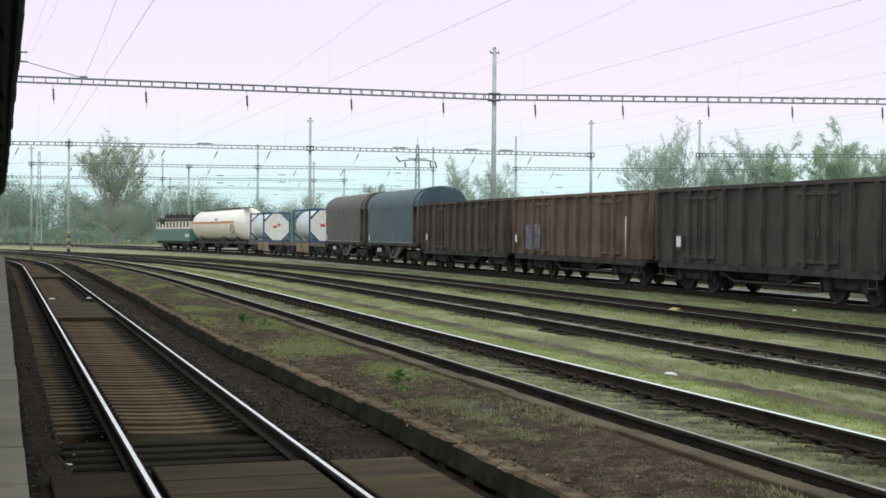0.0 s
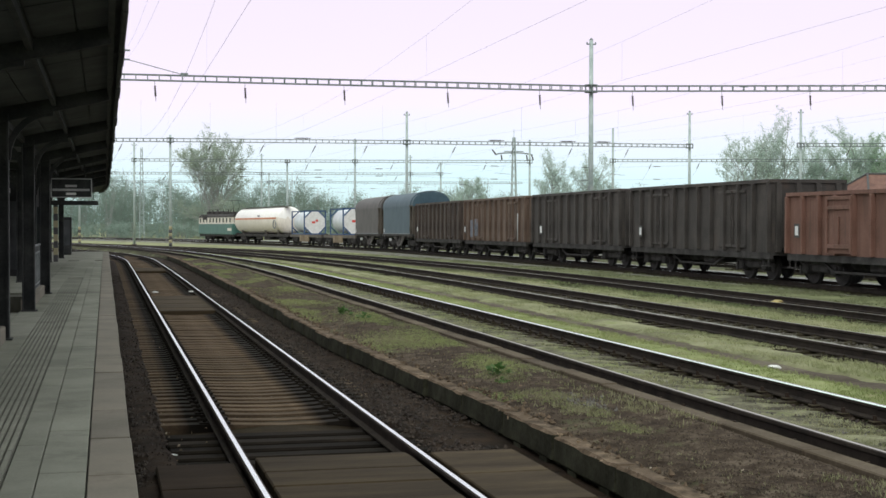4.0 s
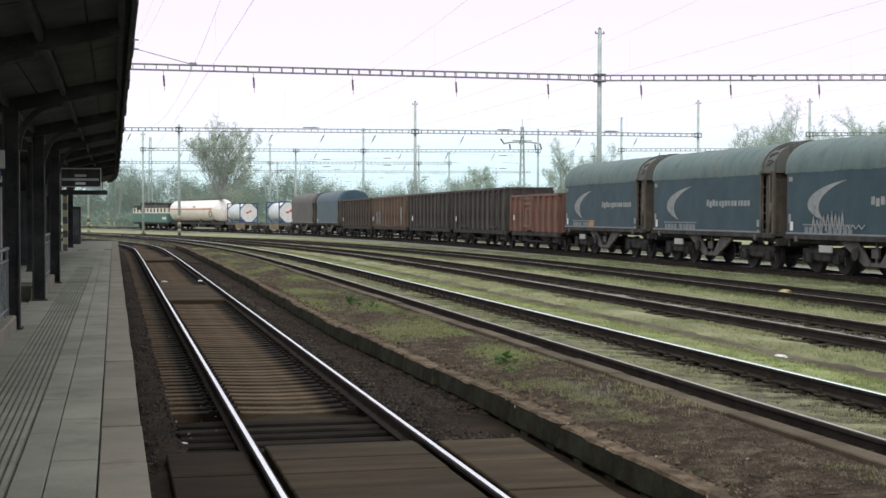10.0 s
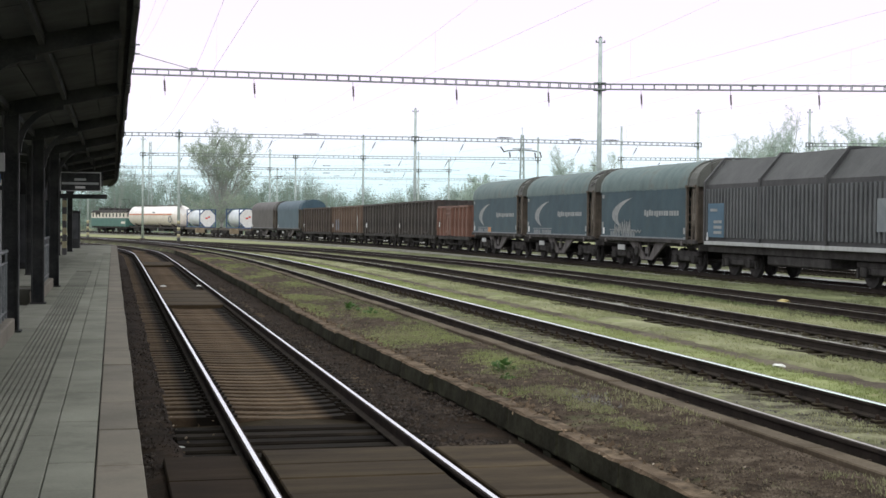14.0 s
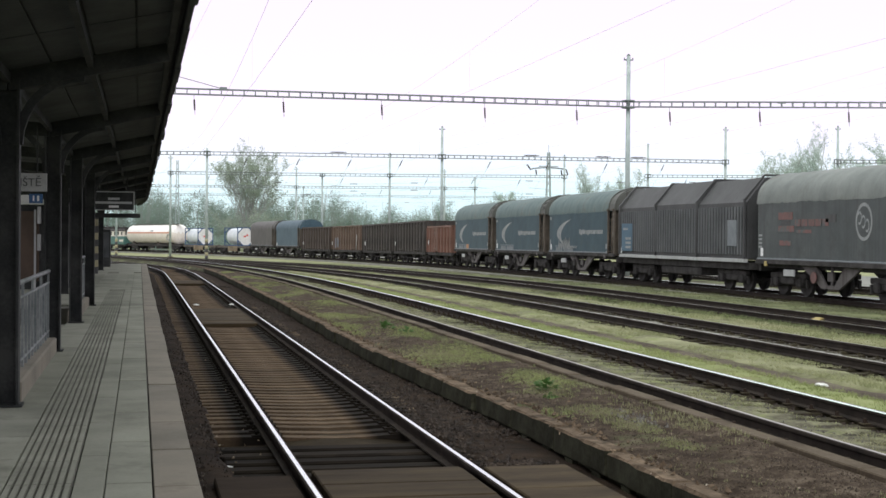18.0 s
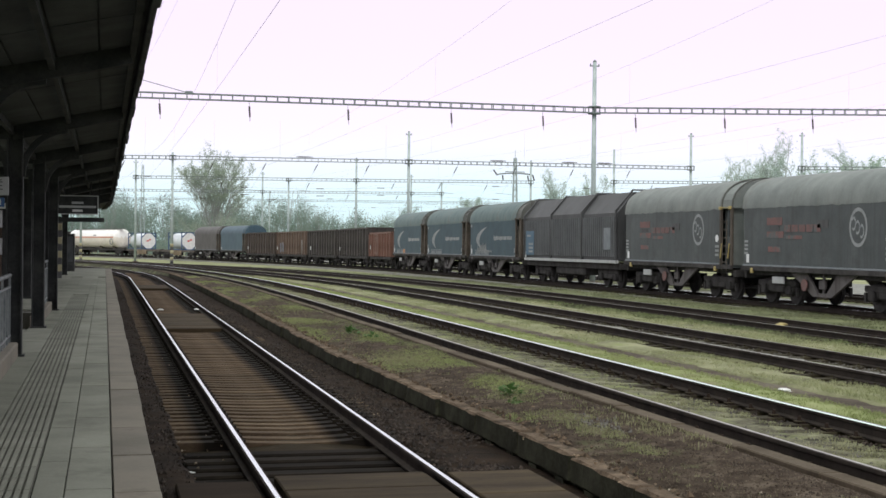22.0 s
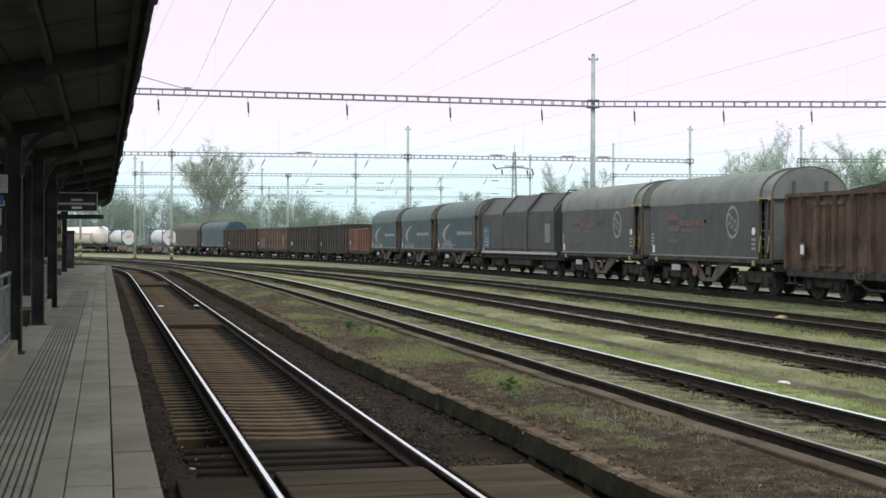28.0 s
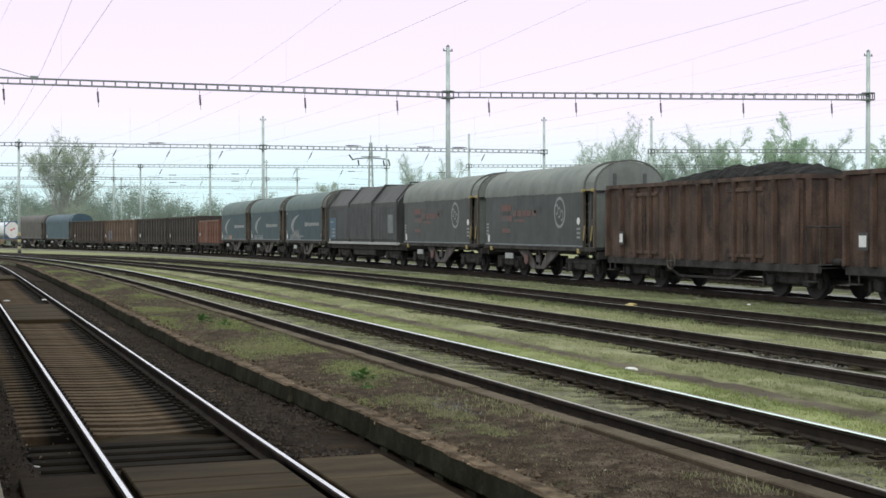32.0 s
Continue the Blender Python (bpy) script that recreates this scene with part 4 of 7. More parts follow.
# feeders carried on top of the gantries, and cross wires between the far masts
for p, q, sag in (((1.75, 6.0, 7.3), (1.1, 77.2, 10.9), 0.9), ((1.35, 6.0, 7.2), (1.1, 77.2, 11.4), 0.8), ((18.75, 10.0, 7.5), (45.36, 74.0, 10.23), 0.45), ((22.1, 10.0, 6.9), (45.87, 73.0, 10.13), 0.45), ((21.7, 20.0, 7.6), (37.44, 77.0, 10.3), 0.4)):
    th = thing("feeder_wire", "thin grey feeder wire tied to a gantry", "overhead wire", "feeder wires")
    b = bmesh.new()
    p, q = Vector(p), Vector(q)
    pts = [p.lerp(q, k / 14) - Vector((0, 0, sag * 4 * (k / 14) * (1 - k / 14))) for k in range(15)]
    wire(b, pts, 0.0028 if p.x < 5 else 0.0017)
    part("strand", b, M["wire"], th)
    b = bmesh.new()
    beam(b, q - Vector((0.25, 0, 0.05)), q + Vector((0.25, 0, -0.05)), 0.07, 0.09)
    part("clamp", b, M["truss"], th)
for p, q in (((-14, 139, 8.2), (6.1, 135.2, 8.2)), ((6.1, 135.2, 7.4), (28.75, 132.8, 7.4)), ((28.75, 132.8, 7.9), (58.2, 132, 7.9)), ((3.6, 179.3, 7.6), (31.3, 176.1, 7.6)), ((31.3, 176.1, 7.2), (53.2, 170.9, 7.2)), ((-20, 232, 7.3), (24.6, 224.5, 7.3)), ((24.6, 224.5, 7.8), (52.8, 217.9, 7.8)), ((28.75, 132.8, 6.6), (58.2, 132, 6.6)), ((6.1, 135.2, 6.7), (28.75, 132.8, 6.7))):
    th = thing("cross_wire", "thin steel wire spanning between two masts", "overhead wire", "cross wires")
    b = bmesh.new()
    p, q = Vector(p), Vector(q)
    wire(b, [p.lerp(q, k / 8) - Vector((0, 0, 0.3 * 4 * (k / 8) * (1 - k / 8))) for k in range(9)], 0.008)
    part("strand", b, M["wire"], th)
    for k in (0.3, 0.62, 0.88):
        b = bmesh.new()
        o = p.lerp(q, k) - Vector((0, 0, 1.2 * k * (1 - k)))
        d = (q - p).normalized()
        tube(b, o - d * 0.35, o + d * 0.35, 0.035, n=6)
        part("insulator", b, M["insulator"], th)


# ---- trees and far woods ----
def leaves_mesh(name, centres, radii, count, size, material, rng, flat=0.8):
    """Many small leaf faces gathered in clumps."""
    c = np.array(centres)[rng.integers(0, len(centres), count)]
    r = np.array(radii)[rng.integers(0, len(radii), count)]
    d = rng.normal(size=(count, 3))
    d /= np.linalg.norm(d, axis=1)[:, None]
    p = c + d * (r * rng.random(count) ** 0.45)[:, None] * (1, 1, flat)
    a, b = rng.normal(size=(count, 3)), rng.normal(size=(count, 3))
    a /= np.linalg.norm(a, axis=1)[:, None]
    b /= np.linalg.norm(b, axis=1)[:, None]
    s = (size * (0.5 + rng.random(count)))[:, None]
    v = np.stack([p - a * s, p + b * s * 0.7, p + a * s, p - b * s * 0.7], 1).reshape(-1, 3)
    me = bpy.data.meshes.new(name)
    me.from_pydata(v.tolist(), [], np.arange(count * 4).reshape(-1, 4).tolist())
    me.materials.append(material)
    return me


def tree(x, y, height, spread, material, leaves, seed, label, low=0.12, size=0.07, stems=7, fork=0.10):
    """A spring tree: a trunk that forks low into rising stems, each with branches and fine twigs, and small leaves along the twigs."""
    rnd, rng = random.Random(seed), np.random.default_rng(seed)
    th = thing("tree", label, "tree", "trees behind the yard", pose(x, y, -0.34 + fall(y)))
    b, tips = bmesh.new(), []
    r0 = height * 0.016

    def limb(p, d, ln, r, depth, parts=4):
        q = p
        for k in range(parts):
            e = q + d * ln / parts
            tube(b, q, e, max(r * (1 - 0.8 * k / parts), 0.014), max(r * (1 - 0.8 * (k + 1) / parts), 0.012), 5 if depth > 1 else 3, caps=False)
            q = e
            d = (d + Vector((rnd.uniform(-0.16, 0.16), rnd.uniform(-0.16, 0.16), rnd.uniform(-0.02, 0.14)))).normalized()
            if depth < 2:
                tips.append(q.copy())
            if depth and (k or depth < 3):
                for j in range(2 if depth > 1 and k % 2 else 1):
                    a = rnd.uniform(0, math.tau)
                    side = (d + Vector((math.cos(a) * 0.85, math.sin(a) * 0.85, rnd.uniform(-0.05, 0.35)))).normalized()
                    limb(q, side, ln * rnd.uniform(0.34, 0.52) * (1.15 - 0.5 * k / parts), r * 0.42, depth - 1, 3)

    top = height * fork
    tube(b, (0, 0, -0.3), (0.1, 0, top), r0 * 1.15, r0, 8, caps=False)
    for k in range(stems):
        a = k * 2.4 + seed
        out = (k / max(1, stems - 1)) ** 0.7
        base = Vector((0.1 + 0.05 * math.cos(a), 0.05 * math.sin(a), top * (0.75 + 0.25 * (1 - out)) + height * 0.1 * rnd.random() * (k > 1)))
        lean = out * spread * 0.5 / (height * 0.62)
        d = Vector((math.cos(a) * lean, math.sin(a) * lean, 1)).normalized()
        ln = (height - base.z) * (0.86 - 0.26 * out) / max(d.z, 0.5) * rnd.uniform(0.92, 1.06) * 0.93
        limb(base, d, ln, r0 * (0.62 - 0.25 * out), 3, 5)
    for k in range(int(20 * (1 - low)) if height > 16.8 and spread > 12 else int(10 * (1 - low))):
        a, u = rnd.uniform(0, math.tau), low + 0.3 * rnd.random()
        limb(Vector((0.1, 0, height * min(u, fork))), Vector((math.cos(a), math.sin(a), 0.45)).normalized(), spread * 0.42 * rnd.uniform(0.6, 1.1), r0 * 0.25, 2, 4)
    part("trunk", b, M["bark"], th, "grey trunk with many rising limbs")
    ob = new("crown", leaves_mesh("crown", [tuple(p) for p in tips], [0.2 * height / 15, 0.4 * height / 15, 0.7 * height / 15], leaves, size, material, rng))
    ob.parent = th
    return th


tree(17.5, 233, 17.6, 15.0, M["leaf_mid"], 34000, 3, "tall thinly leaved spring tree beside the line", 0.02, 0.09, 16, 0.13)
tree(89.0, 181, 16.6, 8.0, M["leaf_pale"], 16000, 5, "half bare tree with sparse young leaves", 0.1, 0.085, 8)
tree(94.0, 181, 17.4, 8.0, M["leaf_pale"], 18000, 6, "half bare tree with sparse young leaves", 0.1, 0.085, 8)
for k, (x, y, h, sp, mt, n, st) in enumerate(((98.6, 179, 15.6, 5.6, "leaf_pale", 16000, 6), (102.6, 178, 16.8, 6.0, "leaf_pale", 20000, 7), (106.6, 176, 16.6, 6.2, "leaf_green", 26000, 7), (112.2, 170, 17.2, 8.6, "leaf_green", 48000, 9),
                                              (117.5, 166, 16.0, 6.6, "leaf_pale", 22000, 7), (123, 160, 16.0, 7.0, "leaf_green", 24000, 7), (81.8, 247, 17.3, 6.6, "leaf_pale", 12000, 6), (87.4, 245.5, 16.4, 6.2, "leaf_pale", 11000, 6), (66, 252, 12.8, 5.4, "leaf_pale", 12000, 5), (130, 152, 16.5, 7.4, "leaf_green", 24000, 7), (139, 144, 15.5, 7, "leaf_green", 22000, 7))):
    tree(x, y, h * 0.95, sp * 0.92, M[mt], int(n * 1.15), 20 + k, "leafy spring tree at the edge of the yard" if mt == "leaf_green" else "tree with thin spring leaves in haze-paled tones", 0.1, 0.09, st)

# far woods: many crowns of uneven height, thinner towards their tops
rng = np.random.default_rng(7)
cs, rs, ts_ = [], [], bmesh.new()
for k in range(470):
    x = rng.uniform(-75, 160)
    y = 292 + rng.uniform(-20, 26) - max(0, x - 40) * 0.45
    h = rng.uniform(7.6, 11.6) * (1.0 + 0.14 * math.sin(x * 0.21) + 0.1 * math.sin(x * 0.53 + 1)) * (0.85 if x > 45 else 1)
    w = h * rng.uniform(0.16, 0.27)
    for j in range(12):
        v = (j + 0.5) / 12
        o = w * 1.25 * math.sin(math.pi * (0.3 + 0.65 * v)) * rng.random() ** 0.5
        a = rng.uniform(0, math.tau)
        cs.append((x + o * math.cos(a), y + o * math.sin(a), h * (0.08 + 0.86 * v) + fall(y)))
    for j in range(5):
        a = rng.uniform(0, math.tau)
        tube(ts_, (x, y, -1.4), (x + w * 0.7 * math.cos(a), y + w * 0.7 * math.sin(a), h * rng.uniform(0.75, 1.02)), 0.07, 0.02, 3, caps=False)
wood = thing("far_woodland", "hazy band of spring woodland beyond the yard", "woodland", kind="stuff")
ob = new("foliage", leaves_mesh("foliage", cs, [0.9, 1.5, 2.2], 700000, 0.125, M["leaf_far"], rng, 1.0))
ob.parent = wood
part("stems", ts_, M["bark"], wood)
cs = []
for k in range(420):
    x = rng.uniform(-70, 150)
    y = 262 + rng.uniform(-9, 8) - max(0, x - 30) * 0.5
    for j in range(3):
        cs.append((x + rng.normal(), y + rng.normal(), rng.uniform(0.1, 2.6) + fall(y)))
hedge = thing("shrub_belt", "low belt of shrubs along the far edge of the yard", "shrubs", kind="stuff")
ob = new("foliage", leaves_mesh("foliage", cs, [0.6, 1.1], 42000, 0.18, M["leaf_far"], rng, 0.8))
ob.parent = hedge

# goods shed beyond the yard
shed = thing("goods_shed", "small rendered shed with a hipped brown tiled roof", "building")
M["roof_tile"] = mat("brown_roof_tiles", [(0.11, 0.055, 0.042), (0.15, 0.075, 0.056), (0.19, 0.10, 0.075)], 0.85, scale=1.5, fine=16, bump=0.4, dist=0.03)
M["render_wall"] = mat("grey_render", [(0.30, 0.28, 0.25), (0.38, 0.36, 0.32)], 0.9, scale=1.0, fine=18, bump=0.2)
b = bmesh.new()
box(b, 64.7, 77.5, 108.2, 114.8, -0.9, 4.3)
part("wall", b, M["render_wall"], shed)
b = bmesh.new()
lo = [b.verts.new(v) for v in ((64.1, 107.5, 4.25), (78.2, 107.5, 4.25), (78.2, 115.5, 4.25), (64.1, 115.5, 4.25))]
hi = [b.verts.new(v) for v in ((66.3, 111.5, 6.4), (75.6, 111.5, 6.4))]
for f in ((lo[0], lo[1], hi[1], hi[0]), (lo[1], lo[2], hi[1]), (lo[2], lo[3], hi[0], hi[1]), (lo[3], lo[0], hi[0]), lo[::-1]):
    b.faces.new(f)
fixed(b)
roof = part("roof", b, M["roof_tile"], shed, "hipped brown tiled roof")
b = bmesh.new()
for p, q in (((64.1, 107.5, 4.28), (66.3, 111.5, 6.43)), ((66.3, 111.5, 6.43), (75.6, 111.5, 6.43)), ((64.1, 115.5, 4.28), (66.3, 111.5, 6.43))):
    tube(b, p, q, 0.11, n=6)
part("ridge_tiles", b, M["stripe_k"], roof)
for x in (66.0, 69.5, 73.0):
    b = bmesh.new()
    box(b, x - 0.6, x + 0.6, 108.12, 108.199, 1.4, 2.9)
    part("window", b, M["stripe_k"], shed)


# ---- grass tufts and loose stones ----
def tufts(name, label, spots, height, material, seed, blades=9):
    """Many small tufts of bent blades, one mesh of uncounted stuff."""
    rng = np.random.default_rng(seed)
    pts = np.repeat(np.array(spots, float), blades, 0)
    n = len(pts)
    a = rng.random(n) * math.tau
    h = height * (0.45 + 0.9 * rng.random(n))
    lean = np.stack([np.cos(a), np.sin(a), 0 * a], 1) * (h * (0.2 + 0.8 * rng.random(n)))[:, None]
    side = np.stack([-np.sin(a), np.cos(a), 0 * a], 1) * (h * 0.13)[:, None]
    root = pts + np.stack([rng.normal(size=n), rng.normal(size=n), 0 * a], 1) * height * 0.9
    tip = root + lean + np.stack([0 * a, 0 * a, h], 1)
    v = np.stack([root - side, root + side, tip], 1).reshape(-1, 3)
    me = bpy.data.meshes.new(name)
    me.from_pydata(v.tolist(), [], np.arange(n * 3).reshape(-1, 3).tolist())
    me.materials.append(material)
    return tagged(new(name, me), label, "grass", kind="stuff")


def along(line_name, o0, o1, s0, s1, count, z, seed, patch=0.0, bias=1.6):
    """Random places beside a track, denser nearby; patch: how far they gather in patches."""
    rng = np.random.default_rng(seed)
    out = []
    while len(out) < count:
        s = s0 + (s1 - s0) * rng.random() ** bias
        o = o0 + (o1 - o0) * rng.random()
        if patch and noise.noise((s * 0.35, o * 0.9, seed)) + rng.random() * 0.5 < patch:
            continue
        x, y, _ = at_line(line_name, s, o)
        out.append((x, y, z + fall(y) + (LIFT.get(line_name, 0.0) if not (line_name == "second" and o < -1.0) else 0.0)))
    return out


tufts("grass_tufts", "lush young grass tufts beside the second track", along("second", 0.95, 2.0, 8, 130, 12000, -0.15, 1), 0.036, M["blade_lush"], 1)
tufts("grass_tufts", "dry olive grass tufts between two tracks", along("second", 2.6, 3.6, 12, 130, 9000, -0.155, 2, 0.1), 0.038, M["blade"], 2)
tufts("grass_tufts", "sparse grass in the trodden path", along("second", 1.95, 2.7, 12, 130, 900, -0.19, 41, 0.25), 0.03, M["blade_olive"], 41)
tufts("grass_tufts", "pale weeds between the rails of the second track", along("second", -0.66, 0.3, 8, 120, 6000, -0.158, 3, 0.2), 0.026, M["blade_olive"], 3)
tufts("grass_tufts", "pale dry weeds between the rails of the second track", along("second", -0.3, 0.42, 8, 90, 2600, -0.158, 53, 0.3), 0.024, M["blade"], 53)
tufts("grass_tufts", "thin grass between two sidings", along("third", 1.4, 3.1, 18, 130, 6000, -0.185, 4, 0.2), 0.06, M["blade"], 4)
tufts("grass_tufts", "olive grass along the freight track", along("fourth", 1.2, 5.2, 26, 130, 8000, -0.13, 5, 0.1), 0.05, M["blade_turf"], 5)
tufts("grass_tufts", "tall weeds beside the outer siding", along("fourth", -1.6, -0.9, 20, 90, 1500, -0.15, 6, 0.25), 0.08, M["blade_turf"], 6)


def on_island(spots, lift=0.0):
    return [(x, y, island_top(x, y) + lift) for x, y, z in spots if x > island_left(y) + 0.24]


tufts("grass_tufts", "sparse dry grass on the low platform", on_island(along("second", -2.7, -1.25, 8, 70, 450, 0.1, 7, 0.42), -0.008), 0.028, M["blade_olive"], 7)
tufts("grass_tufts", "matted pale grass patches on the low platform", on_island(along("second", -2.8, -1.3, 14, 75, 9000, 0.1, 31, 0.5, 1.1), -0.006), 0.028, M["blade_lush"], 31)
tufts("grass_tufts", "tufts of grass along the kerb of the low platform", on_island(along("second", -1.6, -1.18, 8, 60, 420, 0.13, 9, 0.3), -0.006), 0.045, M["blade_olive"], 9)
tufts("grass_tufts", "short dry grass bits strewn over the low platform", on_island(along("second", -2.9, -1.2, 8, 70, 1800, 0.085, 8, 0.3), -0.008), 0.022, M["blade_dry"], 8, 3)


# ---- the freight train ----
def paint(name, tones, dirt, amount=0.7, rough=0.75, spots=None, metal=0.0):
    # Tones raised 12% and sheen added to stand in for haze over the train.
    tones = [tuple(c * 1.12 for c in t) for t in tones]
    M[name] = mat(name, tones, rough, metal, scale=0.8, fine=18, bump=0.15, streak=(dirt, amount), spots=spots, spec=0.25)
    bs = M[name].node_tree.nodes["Principled BSDF"]
    bs.inputs["Sheen Weight"].default_value, bs.inputs["Sheen Roughness"].default_value = 0.06, 0.45


# Brown, rust and orange tones are also greyed, for haze on distant wagons.
paint("wagon_brown", [(0.0359, 0.0277, 0.0249), (0.0556, 0.0429, 0.0364), (0.0776, 0.0608, 0.0507)], (0.0245, 0.0215, 0.0201), 0.6, spots=((0.0278, 0.025, 0.023), 0.9, 0.58))
paint("wagon_rust", [(0.0675, 0.0459, 0.0356), (0.104, 0.0714, 0.054), (0.14, 0.1, 0.0756)], (0.045, 0.0347, 0.0281), 0.55, spots=((0.198, 0.158, 0.119), 1.3, 0.66))
paint("wagon_dark", [(0.030, 0.027, 0.025), (0.046, 0.041, 0.038), (0.068, 0.058, 0.052)], (0.026, 0.023, 0.021), 0.55, spots=((0.062, 0.045, 0.037), 1.0, 0.60))
paint("wagon_red", [(0.040, 0.026, 0.021), (0.074, 0.047, 0.036), (0.122, 0.080, 0.060)], (0.024, 0.019, 0.017), 0.85, spots=((0.026, 0.021, 0.019), 1.1, 0.55))
paint("wagon_orange", [(0.109, 0.0581, 0.0434), (0.147, 0.0774, 0.0585), (0.174, 0.0968, 0.0755)], (0.083, 0.0528, 0.0396))
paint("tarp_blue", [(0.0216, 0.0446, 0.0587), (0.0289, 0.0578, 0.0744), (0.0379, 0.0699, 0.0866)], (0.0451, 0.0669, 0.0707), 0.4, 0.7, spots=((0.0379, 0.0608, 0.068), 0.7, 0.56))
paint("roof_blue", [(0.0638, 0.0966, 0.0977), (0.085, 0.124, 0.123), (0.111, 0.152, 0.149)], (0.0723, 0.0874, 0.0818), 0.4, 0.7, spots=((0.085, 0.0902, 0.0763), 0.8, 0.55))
paint("tarp_teal", [(0.0336, 0.0627, 0.085), (0.0448, 0.0784, 0.102), (0.056, 0.0931, 0.118)], (0.04, 0.0637, 0.072), 0.5, 0.6)
paint("tarp_umber", [(0.0506, 0.0475, 0.0466), (0.069, 0.0646, 0.0621), (0.0828, 0.0779, 0.0757)], (0.0414, 0.0399, 0.0388), 0.5, 0.6)
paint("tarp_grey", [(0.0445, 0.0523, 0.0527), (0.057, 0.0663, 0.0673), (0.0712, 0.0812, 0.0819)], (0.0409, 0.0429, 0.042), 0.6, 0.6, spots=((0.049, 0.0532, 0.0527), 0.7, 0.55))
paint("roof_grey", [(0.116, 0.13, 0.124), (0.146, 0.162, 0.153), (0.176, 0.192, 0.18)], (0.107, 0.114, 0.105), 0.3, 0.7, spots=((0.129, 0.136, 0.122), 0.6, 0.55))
paint("hood_grey", [(0.0333, 0.0345, 0.0356), (0.0454, 0.0466, 0.0481), (0.0575, 0.0594, 0.0605)], (0.0273, 0.0281, 0.0281), 0.5, 0.6)
# Ribs paler than the hood: light and shade of their relief put into colour.
paint("hood_rib", [(0.062, 0.0672, 0.0706), (0.0806, 0.0864, 0.0904), (0.0961, 0.102, 0.106)], (0.0434, 0.0448, 0.0462), 0.4, 0.6)
paint("end_frame", [(0.050, 0.043, 0.036), (0.080, 0.068, 0.055), (0.12, 0.10, 0.08)], (0.04, 0.032, 0.026), 0.7)
paint("rib_ochre", [(0.15, 0.115, 0.075), (0.21, 0.165, 0.11), (0.28, 0.225, 0.155)], (0.07, 0.055, 0.042), 0.7)
paint("gusset", [(0.0701, 0.0645, 0.0647), (0.0952, 0.0869, 0.0858), (0.128, 0.12, 0.118)], (0.0478, 0.0374, 0.033), 0.7)
paint("sill_light", [(0.30, 0.31, 0.31), (0.38, 0.39, 0.39)], (0.2, 0.19, 0.18), 0.5)
paint("tank_white", [(0.726, 0.711, 0.689), (0.792, 0.778, 0.757)], (0.605, 0.56, 0.508), 0.5, 0.45)
paint("tank_cream", [(0.612, 0.562, 0.499), (0.694, 0.648, 0.58)], (0.428, 0.389, 0.348), 0.6, 0.5)
paint("band_orange", [(0.495, 0.19, 0.108), (0.558, 0.247, 0.149)], (0.36, 0.19, 0.162), 0.5)
paint("tank_silver", [(0.48, 0.52, 0.55), (0.60, 0.63, 0.66)], (0.38, 0.42, 0.46), 0.5, 0.4)
paint("frame_blue", [(0.0375, 0.075, 0.156), (0.0525, 0.0975, 0.195)], (0.0375, 0.0525, 0.0858), 0.5)
paint("loco_green", [(0.055, 0.13, 0.115), (0.075, 0.16, 0.14)], (0.05, 0.085, 0.075), 0.6, 0.5)
paint("loco_cream", [(0.52, 0.48, 0.42), (0.62, 0.58, 0.52)], (0.35, 0.31, 0.27), 0.6, 0.5)
paint("end_grime", [(0.09, 0.08, 0.066), (0.13, 0.115, 0.095), (0.17, 0.15, 0.125)], (0.06, 0.05, 0.04), 0.7)
paint("hood_end", [(0.0697, 0.0736, 0.0688), (0.0902, 0.0944, 0.086), (0.111, 0.114, 0.105)], (0.0533, 0.0496, 0.043), 0.7, 0.7)
# Grime tones lifted from near-black: haze over the gear put into the colour.
M["under"] = mat("grimy_hazed_gear", [(0.0273, 0.026, 0.026), (0.0455, 0.0429, 0.0416), (0.0689, 0.065, 0.0637)], 0.9, 0.0, scale=2, fine=20, bump=0.2, spec=0.2)
M["coal"] = mat("black_coal", [(0.006, 0.006, 0.006), (0.013, 0.013, 0.013), (0.026, 0.026, 0.025)], 0.9, scale=2, fine=12, bump=0.9, dist=0.08, spec=0.15)
M["yellow"] = mat("worn_yellow_paint", [(0.28, 0.22, 0.08), (0.40, 0.32, 0.12)], 0.6, scale=5, bump=0.1)
M["red_mark"] = mat("faded_red_print", [(0.115, 0.07, 0.065), (0.18, 0.085, 0.078)], 0.7, scale=2.5, fine=14, bump=0, spots=((0.082, 0.1, 0.1), 2.0, 0.48))
M["pale_mark"] = mat("faded_pale_print", [(0.21, 0.225, 0.225), (0.30, 0.315, 0.315)], 0.7, scale=3, bump=0, spots=((0.12, 0.14, 0.16), 2.5, 0.58))
M["faint_mark"] = mat("faint_grey_print", [(0.14, 0.16, 0.175), (0.20, 0.22, 0.23)], 0.7, scale=3, bump=0)
M["white_mark"] = mat("white_stencil", [(0.60, 0.62, 0.62), (0.75, 0.76, 0.76)], 0.6, scale=4, bump=0)
M["red_sign"] = mat("red_sign_print", [(0.5, 0.04, 0.03), (0.6, 0.07, 0.05)], 0.6, scale=4, bump=0)
M["blue_panel"] = mat("faded_blue_panel", [(0.045, 0.10, 0.15), (0.065, 0.13, 0.185)], 0.6, scale=2, bump=0.05)
M["spray_blue"] = mat("faded_spray_paint", [(0.0625, 0.075, 0.111), (0.106, 0.119, 0.156), (0.175, 0.188, 0.221)], 0.7, scale=2.5, fine=10, bump=0, spots=((0.138, 0.0875, 0.065), 2.0, 0.52))
M["orange_mark"] = mat("orange_paint_patch", [(0.35, 0.16, 0.07), (0.45, 0.22, 0.10)], 0.7, scale=3, bump=0)
